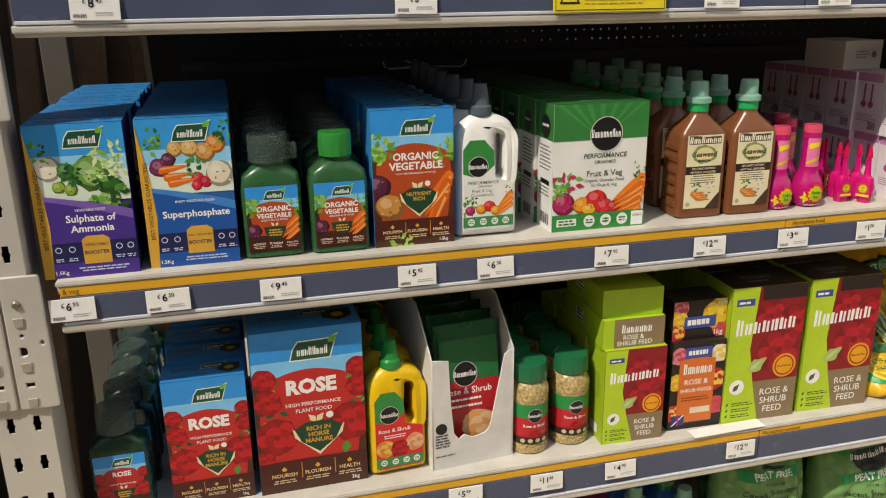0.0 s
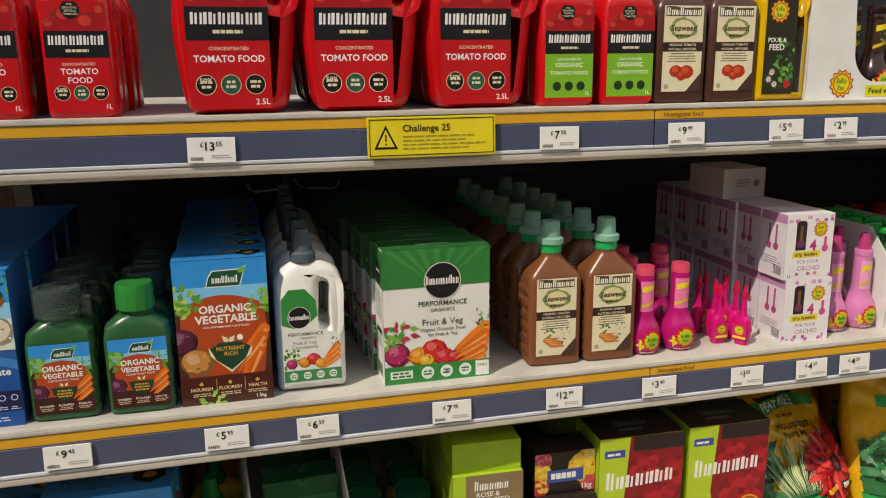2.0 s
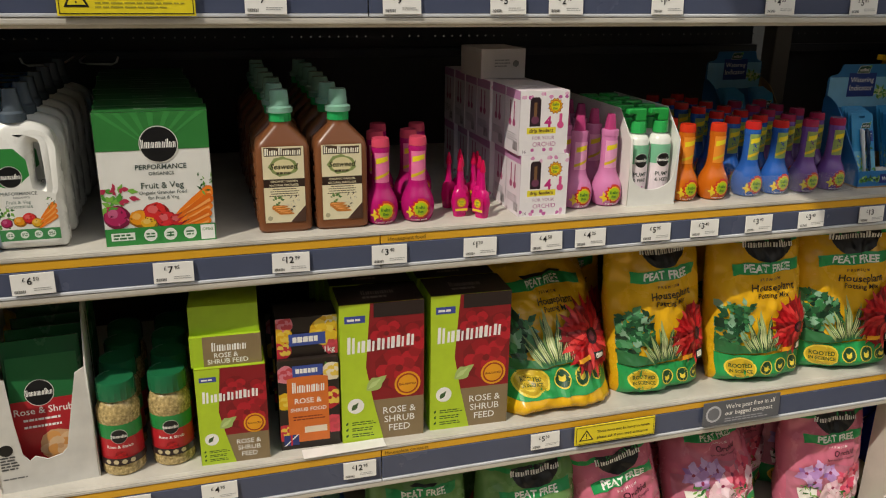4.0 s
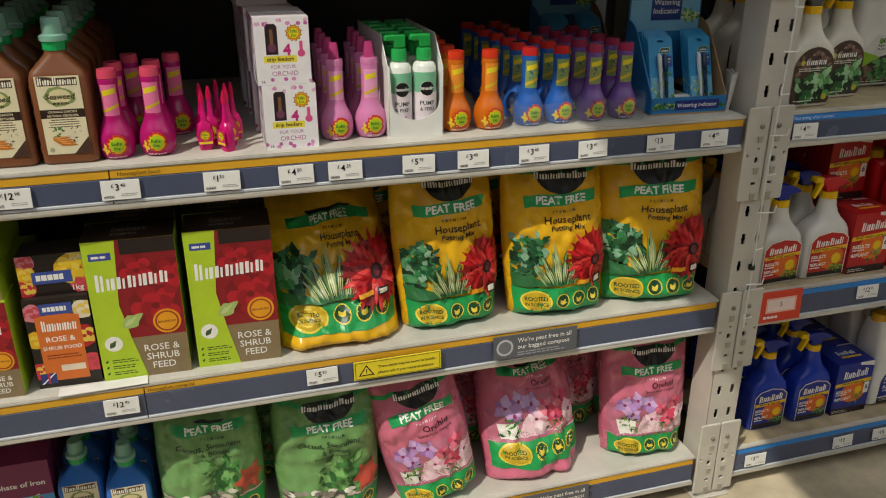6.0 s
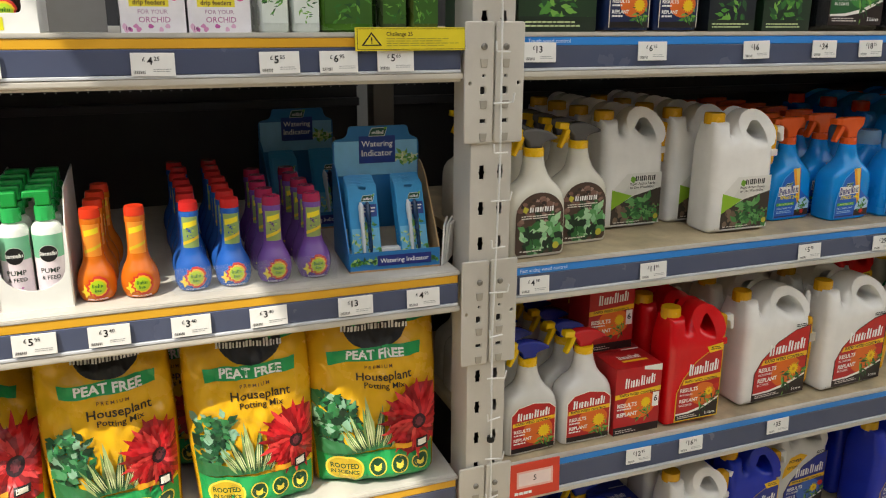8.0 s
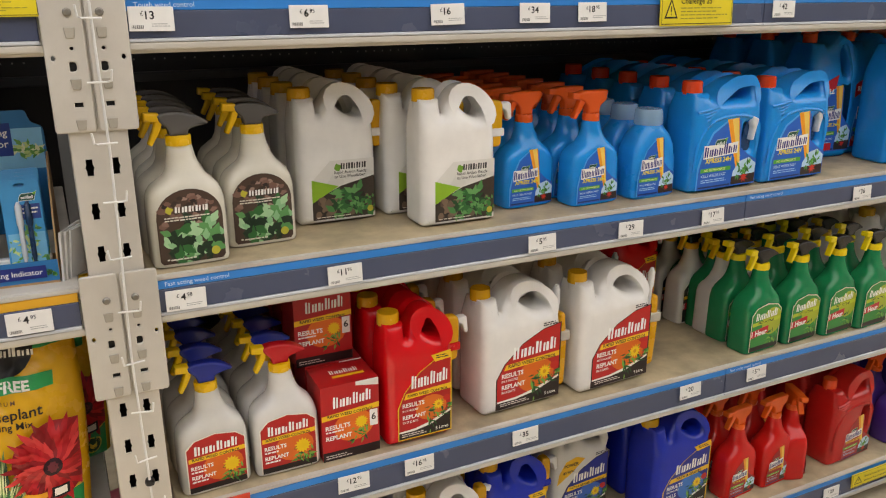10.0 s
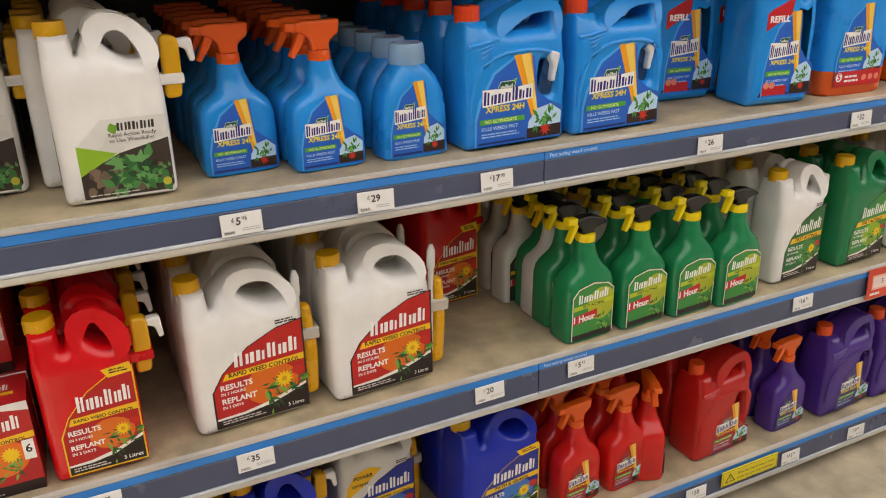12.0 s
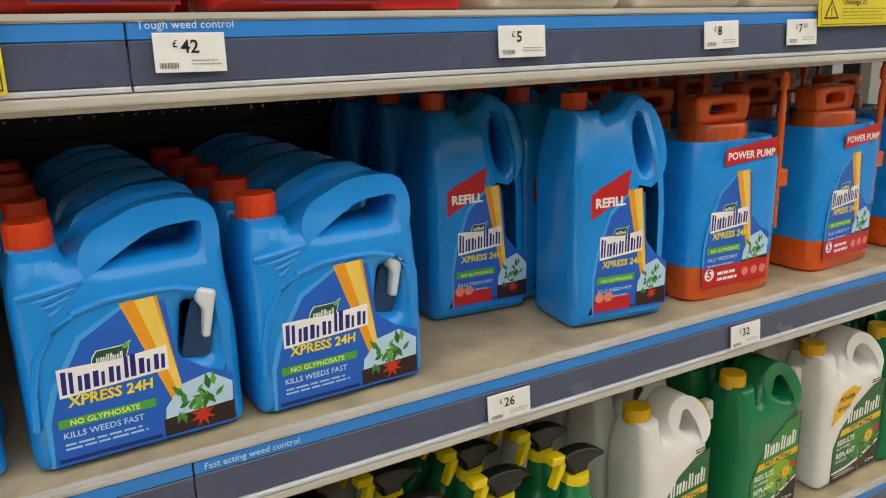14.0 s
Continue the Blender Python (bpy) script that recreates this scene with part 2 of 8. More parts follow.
    def bars(self, m, u0, u1, v, lines=2, h=0.012, gap=0.022, layer=3, centre=False):
        """Small print: word-long dashes."""
        for k in range(lines):
            a, b = u0, u1 - self.rnd.uniform(0, 0.25) * (u1 - u0)
            if centre:
                a = u0 + (u1 - b) / 2
                b = b + (u1 - b) / 2
            x = a
            while x < b - 0.01:
                l = min(self.rnd.uniform(0.03, 0.09), b - x)
                self.rect(m, x, v - k * gap, x + l, v - k * gap + h, layer)
                x += l + 0.012

    def mark(self, m, u0, v0, w, h, n, layer=4, tall=(0,), slope=0.0, edge=None, low=0.7):
        """A wordmark as a row of plain bars, thick and thin by turns; tall: which of them reach full height."""
        step = w / n
        if edge:
            self.poly(edge, [(u0 - 0.15 * step, v0 - 0.14 * h), (u0 + w, v0 + slope - 0.14 * h), (u0 + w, v0 + slope + h * 0.98), (u0 + w * 0.5, v0 + slope * 0.5 + h * 0.94), (u0 + w * 0.2, v0 + h * 1.14), (u0 - 0.15 * step, v0 + h * 1.14)], layer - 1)
        for i in range(n):
            hh, uu, vv = h if i in tall else h * max(low, 0.7), u0 + i * step, v0 + slope * i / n
            for a, b, f in (((0.02, 0.34, 1.0), (0.5, 0.76, 0.94)), ((0.04, 0.3, 0.96), (0.44, 0.8, 1.0)), ((0.0, 0.36, 1.0), (0.52, 0.74, 0.86)))[i % 3]:
                self.poly(m, [(uu + a * step, vv), (uu + b * step, vv), (uu + (b + 0.06) * step, vv + hh * f), (uu + (a + 0.06) * step, vv + hh * f)], layer)

    def emblem(self, u, v, r, kind, layer=4):
        """Plain emblem shapes: a green leaf panel, a black disc or a sun burst."""
        k = self.w / self.h
        if kind == "leaf":
            g, w = ink("14503a"), WHITE
            pts = [(-1, -0.42), (0.75, -0.42), (1.0, 0.35), (1.12, 0.62), (0.7, 0.45), (-0.62, 0.42), (-0.85, 0.1)]
            self.poly(ink("e9efe0"), [(u + r * a * 1.06, v + k * r * b * 1.14) for a, b in pts], layer)
            self.poly(g, [(u + r * a, v + k * r * b) for a, b in pts], layer + 1)
            self.leaf(ink("6fb43a"), u + r * 0.7, v + k * r * 0.3, r * 0.55, 35, 0.3, layer + 2)
            self.mark(w, u - r * 0.7, v - k * r * 0.24, r * 1.4, k * r * 0.42, 8, layer + 2, (3, 4, 7))
        elif kind == "disc":
            self.disc(ink("d9d7d0"), u, v, r * 1.05, layer, 28)
            self.disc(BLACK, u, v, r, layer + 1, 28)
            self.mark(WHITE, u - r * 0.95, v - k * r * 0.2, r * 1.9, k * r * 0.5, 10, layer + 2, (0, 7))
        elif kind == "sun":
            self.burst(ink("8c1420"), u, v, r, layer, 12, 0.8)
            self.burst(ink("e8b51e"), u, v, r * 0.9, layer + 1, 12, 0.8)
            self.disc(ink("c42a1c"), u, v, r * 0.68, layer + 2, 16)
            self.disc(ink("e0d21e"), u, v, r * 0.6, layer + 3, 16)
            self.mark(ink("2c7a34"), u - r * 0.42, v, r * 0.85, k * r * 0.4, 4, layer + 4, (0, 2))
            self.mark(ink("2c7a34"), u - r * 0.3, v - k * r * 0.45, r * 0.6, k * r * 0.36, 3, layer + 4, (0,))

    def done(self, name, parent, place, label="", fine=None, step=0.00007):
        """place(x, y, out) gives the point for x, y metres on the panel, lifted by out."""
        mats = []
        bm = bmesh.new()
        lay = bm.verts.layers.float.new("lift")
        mu, mv = self.spare[0] * self.w, self.spare[1] * self.h
        if fine:
            step = max(step, 0.00022)
        boxes, lifts = [], {}
        for m, l, pts, word in sorted(self.polys, key=lambda q: q[1]):
            if word and word in lifts:
                l = lifts[word]
            else:
                us, vs = [q[0] for q in pts], [q[1] for q in pts]
                if word:
                    us = [q[0] for o in self.polys if o[3] == word for q in o[2]]
                    vs = [q[1] for o in self.polys if o[3] == word for q in o[2]]
                bb = (min(us), max(us), min(vs), max(vs))
                l = 1 + max([o[4] for o in boxes if o[0] < bb[1] and o[1] > bb[0] and o[2] < bb[3] and o[3] > bb[2]] + [0])
                boxes.append((*bb, l))
                if word:
                    lifts[word] = l
            for axis, lim, sign in ((0, -mu, 1), (0, self.w + mu, -1), (1, -mv, 1), (1, self.h + mv, -1)):
                if any(sign * (q[axis] - lim) < -1e-9 for q in pts):
                    pts = trim(pts, axis, lim, sign)
            if len(pts) < 3:
                continue
            if m not in mats:
                mats.append(m)
            vs = []
            for x, y in pts:
                v = bm.verts.new((x, y, 0))
                v[lay] = l * step
                vs.append(v)
            try:
                bm.faces.new(vs).material_index = mats.index(m)
            except ValueError:
                pass
        if fine:
            bmesh.ops.triangulate(bm, faces=[f for f in bm.faces if len(f.verts) > 4])
            for k in range(5):
                es = [e for e in bm.edges if e.calc_length() > fine]
                if not es:
                    break
                bmesh.ops.subdivide_edges(bm, edges=es, cuts=1)
                bmesh.ops.triangulate(bm, faces=[f for f in bm.faces if len(f.verts) > 3])
        for v in bm.verts:
            v.co = place(v.co.x, v.co.y, v[lay])
        return part(name, bm, mats, parent, label)


def flat(x0, z0, y=0.0):
    return lambda x, z, out: Vector((x0 + x, y - 0.0006 - out, z0 + z))


def side_left(x, y0, z0):
    """On a face that looks to -x; the panel's x runs towards the front."""
    return lambda a, z, out: Vector((x - 0.0006 - out, y0 - a, z0 + z))


def top_face(x0, y0, z):
    return lambda a, b, out: Vector((x0 + a, y0 + b, z + 0.0006 + out))


def around(cx, cy, r, z0, half=0.0):
    """Wrapped round an upright cylinder, centred on the side that faces the aisle."""
    return lambda x, z, out: Vector((cx + (r + 0.0005 + out) * math.sin((x - half) / r), cy - (r + 0.0005 + out) * math.cos((x - half) / r), z0 + z))


def stock(ob, x, y, z, rows=1, step=0.07, turn=0.0, drift=0.0, seed=0):
    """Puts the thing at its place and copies of it in a line behind it."""
    rnd = random.Random(int(x * 1000) + seed)
    ob.matrix_basis = pose(x, y, z, 0, 0, turn)
    for i in range(1, rows):
        copy_thing(ob, pose(x + drift * i + rnd.uniform(-0.004, 0.004), y + step * i + rnd.uniform(0, 0.004), z, 0, 0, turn + rnd.uniform(-1.5, 1.5)))
    return ob

# ---------------------------------------------------------------- structure
UZ, MZ, LZ, BZ = 1.545, 1.085, 0.62, 0.135       # tops of the shelves
XL, XM, XR = -0.36, 2.423, 6.1                  # racking uprights


def floor_and_shell():
    fl = mat("b5a88e", 0.7, 0, 0.3, 7, 0.3, 0.7)
    part("floor", box(-14, 20, -14, 6, -0.2, 0, 0), fl, None)
    tagged(bpy.data.objects["floor"], "worn pale grey concrete shop floor", "floor", kind="structure")
    wall = mat("8d8d8a", 0.8, 0, 0.08, 1.5)
    part("wall_back", box(-14, 20, 1.6, 1.75, 0, 4.2, 0), wall, None)
    tagged(bpy.data.objects["wall_back"], "plain grey wall behind the racking", "wall", kind="structure")
    # unseen sheet, added to keep direct sun off the second bay and diffuse it
    sheet_mat = bpy.data.materials.new("translucent_roof_sheet")
    sheet_mat.use_nodes = True
    nt = sheet_mat.node_tree
    nt.nodes.remove(nt.nodes["Principled BSDF"])
    tr, df, mx = nt.nodes.new("ShaderNodeBsdfTranslucent"), nt.nodes.new("ShaderNodeBsdfDiffuse"), nt.nodes.new("ShaderNodeMixShader")
    tr.inputs["Color"].default_value, df.inputs["Color"].default_value, mx.inputs[0].default_value = (0.94, 0.93, 0.9, 1), (0.85, 0.85, 0.83, 1), 0.05
    nt.links.new(tr.outputs[0], mx.inputs[1])
    nt.links.new(df.outputs[0], mx.inputs[2])
    nt.links.new(mx.outputs[0], nt.nodes["Material Output"].inputs["Surface"])
    roof = bmesh.new()
    corners = [(0.74, -3.6, 3.0), (16, -3.6, 3.0), (16, 1.6, 3.0), (0.74, 1.6, 3.0)]
    roof.faces.new([roof.verts.new(c) for c in corners])
    part("ceiling", roof, sheet_mat, None)
    tagged(bpy.data.objects["ceiling"], "unseen translucent white sheet added to block and diffuse the sun", "ceiling", kind="structure")
    # two unseen decks, added to cut sky light that reaches deep into the shelves
    part("ceiling_solid", box(-14, 20, -14, -3.604, 3.0, 3.08, 0), mat("77736c", 0.8, 0, 0.1, 2), None)
    tagged(bpy.data.objects["ceiling_solid"], "unseen solid grey roof deck added to block low sky light", "ceiling", kind="structure")
    part("ceiling_side", box(-14, -3.6, -3.6, 1.6, 3.0, 3.08, 0), mat("77736c", 0.8, 0, 0.1, 2), None)
    tagged(bpy.data.objects["ceiling_side"], "unseen solid grey roof deck added to block sky from the left", "ceiling", kind="structure")
    # unseen wall behind the camera, added to block the low sky; its grey sets the fill
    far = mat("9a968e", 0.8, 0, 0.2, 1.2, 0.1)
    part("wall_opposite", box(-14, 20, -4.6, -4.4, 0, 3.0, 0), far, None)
    tagged(bpy.data.objects["wall_opposite"], "unseen plain wall added to block low sky and bounce light", "wall", kind="structure")
    # dark wall added to stop sky light coming in past the rack end
    part("wall_side", box(-1.5, -1.4, 0.15, 1.6, 0, 3.0, 0), mat("3c342c", 0.8, 0, 0.2, 3), None)
    tagged(bpy.data.objects["wall_side"], "dark side wall added to block sky light beyond the rack end", "wall", kind="structure")


floor_and_shell()


def back_panels():
    """Sheet metal panels with rows of punched holes, each over a stiff lower rail."""
    m = mat("2c2d30", 0.55, 0.0, 0.1, 5, 0.0, 0.15)
    for a, b in ((-0.13, XM - 0.05), (XM + 0.05, XR - 0.05)):
        rows = sorted(zz - 0.024 * r for zz in (LZ - 0.1, MZ - 0.1, UZ - 0.09, UZ + 0.5) for r in range(4))
        verts, faces = [], []

        def block(x0, x1, z0, z1):
            k = len(verts)
            verts.extend((x, y, z) for y in (0.80, 0.803) for x, z in ((x0, z0), (x1, z0), (x1, z1), (x0, z1)))
            faces.extend(tuple(k + q for q in f) for f in ((0, 1, 2, 3), (7, 6, 5, 4), (0, 4, 5, 1), (1, 5, 6, 2), (2, 6, 7, 3), (3, 7, 4, 0)))

        low = 0.02
        for z in rows:
            block(a, b, low, z)
            x, k = a, 0
            while x < b - 0.04:
                wide = 0.0205 if (k * 7 + int(z * 100)) % 13 < 10 else 0.0445
                block(x, x + wide, z, z + 0.0042)
                x, k = x + wide + 0.0042, k + 1
            block(x, b, z, z + 0.0042)
            low = z + 0.0042
        block(a, b, low, 2.3)
        me = bpy.data.meshes.new("back_panel")
        me.from_pydata(verts, [], faces)
        me.materials.append(m)
        ob = new("back_panel", me)
        tagged(ob, "dark grey perforated metal back panel", "panel", "rack back panels", "structure")
        for z in (MZ + 0.27, LZ + 0.31):
            part("panel_rail", box(a, b, 0.77, 0.797, z - 0.022, z, 0.003, 2), mat("3a3b3e", 0.5, 0.2, 0.1, 6, 0.02, 0.2), ob)


back_panels()


def peg_hook(x, s):
    t = thing("peg_hook", "bent white wire peg hook on the back rail", "hook", "peg hooks")
    part("wire", tube([(0.0, 0.79, 1.345), (0.0, 0.66, 1.345), (s * 0.006, 0.63, 1.343), (s * 0.02, 0.62, 1.341), (s * 0.075, 0.6, 1.341), (s * 0.085, 0.6, 1.346), (s * 0.09, 0.6, 1.358)], 0.0024, 8), mat("d8d6d0", 0.3, 0.4), t)
    t.matrix_basis = pose(x, 0, 0)


peg_hook(0.418, -1)
peg_hook(0.442, 1)


def leaning_board(x, y, w, h, lean, colour):
    t = thing("leaning_board", "rough wooden board leaning behind the rack end", "board", "leaning boards")
    part("board", box(-w / 2, w / 2, 0, 0.022, 0, h, 0.003), mat(colour, 0.75, 0, 0.3, 14, 0.3, 0.3), t)
    t.matrix_basis = pose(x, y, 0.0, 0, lean, 0)


for k, (x, y, w, h, lean) in enumerate(((-0.56, 0.86, 0.05, 1.75, 3), (-0.46, 0.95, 0.09, 1.9, 4), (-0.36, 0.9, 0.035, 1.85, -3), (-0.26, 1.0, 0.09, 1.8, -1.5), (-0.19, 0.88, 0.03, 1.8, -2))):
    leaning_board(x, y, w, h, lean, ("5c4836", "6c563e", "4c3c2c")[k % 3])
# added dark sheet that hides the bright back wall and stands for gloom
dark_backing = thing("timber_sheet", "dark brown sheet added for the gloom behind the rack end", "sheet")
part("sheet", box(-1.38, 0.3, 1.1, 1.125, 0, 2.9, 0.002), mat("2c241c", 0.8, 0, 0.25, 6, 0.2, 0.2), dark_backing)


def shelf(x0, x1, top, band, joint, low=0.085, name="rack_shelf"):
    s = thing(name, "grey steel rack shelf with a %s and navy ticket strip" % ("yellow" if band is YELLOW else "blue"), "shelf", "rack shelves")
    part("deck", box(x0, x1, 0.016, 0.80, top - 0.025, top, 0.002), PALE_DECK if band is YELLOW else DECK, s, "dusty deck board")
    part("beam", box(x0, x1, 0.012, 0.06, top - low - 0.012, top - 0.03, 0.004, 2), STEEL, s, "grey steel beam")
    lip = bmesh.new()
    bmesh.ops.create_cube(lip, size=1)
    for v in lip.verts:
        v.co = Vector(((x0 + x1) / 2 + v.co.x * (x1 - x0), 0.010 + v.co.y * 0.014, top - 0.004 + v.co.z * 0.008))
    bmesh.ops.bevel(lip, geom=lip.edges[:], offset=0.002, segments=2, affect="EDGES")
    part("lip", lip, PALE_DECK, s, "worn pale shelf lip")
    cuts = [x0 + 0.004] + joint + [x1 - 0.004]
    for a, b in zip(cuts, cuts[1:]):
        part("band", box(a + 0.001, b - 0.001, 0.005, 0.014, top - 0.0245, top - 0.0085, 0.001), band, s, "coloured band")
        part("ticket_strip", box(a + 0.001, b - 0.001, 0.004, 0.014, top - low + 0.012, top - 0.025, 0.001), NAVY, s, "navy ticket strip")
        part("strip_edge", box(a + 0.001, b - 0.001, 0.001, 0.014, top - low + 0.006, top - low + 0.0115, 0.001), mat("c8ccd2", 0.2), s, "clear plastic edge")
    part("lower_lip", box(x0, x1, 0.002, 0.018, top - low - 0.006, top - low + 0.0055, 0.003, 2), STEEL, s)
    return s


for top, joint in ((UZ, [0.992]), (MZ, [1.008]), (LZ, [1.005]), (BZ + 0.005, [1.0])):
    shelf(XL + 0.045, XM - 0.055, top, YELLOW, joint, 0.078 if top > 0.7 else 0.088)
for top, joint in ((UZ, [3.835]), (MZ, [3.85]), (LZ, [3.852]), (BZ + 0.005, [3.885])):
    shelf(XM + 0.055, XR - 0.055, top, BLUE, joint, 0.078 if top > 0.7 else 0.09)


def upright(x, w=0.086):
    """A perforated steel column with a pair of beam end plates at every shelf."""
    u = thing("rack_upright", "grey perforated steel rack upright with scuffed edges", "upright", "rack uprights")
    holes = []
    z = 0.045
    while z < 2.34:
        for dx in (-0.0195, 0.0195):
            a, b = dx - 0.0068, dx + 0.0068
            holes.append([(a + 0.002, z), (b - 0.002, z), (b - 0.002, z + 0.008), (b, z + 0.013), (b - 0.002, z + 0.018), (b - 0.002, z + 0.027), (a + 0.002, z + 0.027), (a + 0.002, z + 0.018), (a, z + 0.013), (a + 0.002, z + 0.008)])
        z += 0.072
    part("face_plate", slab([(-w / 2, 0), (w / 2, 0), (w / 2, 2.4), (-w / 2, 2.4)], holes, 0.0, 0.004, 0.0006, 1), STEEL, u)
    for s in (-1, 1):
        part("side_web", box(s * (w / 2 - 0.0015) - 0.0015, s * (w / 2 - 0.0015) + 0.0015, 0.0045, 0.09, 0, 2.4, 0.0005), STEEL, u)
    # black strip inside the column: painted shade behind the punched holes
    part("inner_web", box(-w / 2 + 0.004, w / 2 - 0.004, 0.05, 0.053, 0, 2.4, 0.0005), HOLE_SHADE, u)
    # darker than the other steel: the shade at the back is in its colour
    part("rear_post", box(-0.03, 0.03, 0.72, 0.78, 0, 2.4, 0.003), mat("5e5a52", 0.55, 0.15, 0.1, 6, 0.05, 0.5), u)
    dark, bolt = mat("1c1a18", 0.8), mat("8f8b82", 0.4, 0.7)
    for top in (UZ, MZ, LZ, BZ + 0.09):
        for s in (-1, 1):
            a, b = sorted((s * 0.002, s * 0.061))
            c = s * 0.0225
            hs = [rounded([(c - 0.006, top - 0.112, 0.002), (c + 0.004, top - 0.112, 0.005), (c + 0.004, top - 0.098, 0.005), (c - 0.006, top - 0.098, 0.002)], 3),
                  [(c - 0.006, top - 0.166), (c + 0.006, top - 0.166), (c + 0.006, top - 0.159), (c - 0.006, top - 0.159)], oval(c, top - 0.078, 0.0028, 0.0028, 8), oval(s * 0.05, top - 0.092, 0.003, 0.004, 8)]
            ep = part("end_plate", slab(rounded([(a, top - 0.205, 0.006), (b, top - 0.205, 0.006), (b, top + 0.02, 0.006), (a, top + 0.02, 0.006)], 3), hs, -0.008, -0.001, 0.0025, 2), STEEL, u, "scuffed beam end plate")
            # dark insert so the plate's slots look deep; their shade is painted
            part("slot_backing", box(c - 0.012, c + 0.012, -0.0022, -0.0012, top - 0.17, top - 0.07, 0), dark, ep)
            for dz in (-0.052, -0.128, -0.19):
                part("locking_tab", slab(rounded([(c - 0.006, top + dz - 0.011, 0.002), (c + 0.006, top + dz - 0.011, 0.002), (c + 0.008, top + dz + 0.005, 0.001), (c - 0.008, top + dz + 0.005, 0.001)], 2), [], -0.0105, -0.0075, 0.001, 1), mat("b0aa9c", 0.5, 0.2, 0.1, 12, 0.05, 0.5), ep)
            part("bolt", lathe([(0.0065, 0), (0.0065, 0.002), (0.004, 0.005)], 0, 0, 10), bolt, ep).matrix_basis = pose(c, -0.008, top - 0.025, 90)
    part("foot_plate", box(-w / 2 - 0.012, w / 2 + 0.012, -0.015, 0.11, 0, 0.006, 0.001), STEEL, u)
    u.matrix_basis = pose(x, 0, 0)
    return u


first = upright(XM + 0.004)
for x in (XL - 0.034, XR):
    copy_thing(first, pose(x, 0, 0))


def clip_strip():
    c = thing("hanging_clip_strip", "thin white wire display strip with small hooks", "wire strip")
    wm = mat("e6e6e2", 0.3, 0.1)

    def wire(name, pts, r=0.0021):
        part(name, tube(pts, r), wm, c)

    wire("wire", [(0.0, 0, 1.66), (0.004, 0, 1.3), (-0.004, 0, 0.95), (0.002, 0, 0.54)])
    for i in range(12):
        z, q = 1.605 - i * 0.094, 1 if i % 2 == 0 else -1
        wire("hook", [(-0.016 * q, -0.006, z), (0.012 * q, -0.014, z + 0.001), (0.018 * q, -0.02, z + 0.003), (0.02 * q, -0.022, z + 0.02)], 0.0018)
    part("tie", lathe([(0.008, 0.70), (0.009, 0.706), (0.007, 0.712)], 0, 0.004, 8), BLACK, c, "black cable tie")
    c.matrix_basis = pose(XM + 0.012, -0.016, 0)


clip_strip()

# ---------------------------------------------------------------- cartons
REDS = [ink("8e1018"), ink("c41c24"), ink("a5141c")]
GREENS = [ink("2f6a2a"), ink("4f8f35"), ink("76ad48"), ink("24502a")]
GOLD = ink("d8a63c")


def carton(name, label, w, h, d, colour):
    t = thing(name, label, "box")
    part("carton", box(-w / 2, w / 2, 0, d, 0, h, 0.0018, 2), mat(colour, 0.42, 0, 0.05, 14, 0.05), t)
    return t


def art(t, w, h, pr, y=0.0, z0=0.0, name="front_print", label=""):
    return pr.done(name, t, flat(-w / 2, z0, y), label)


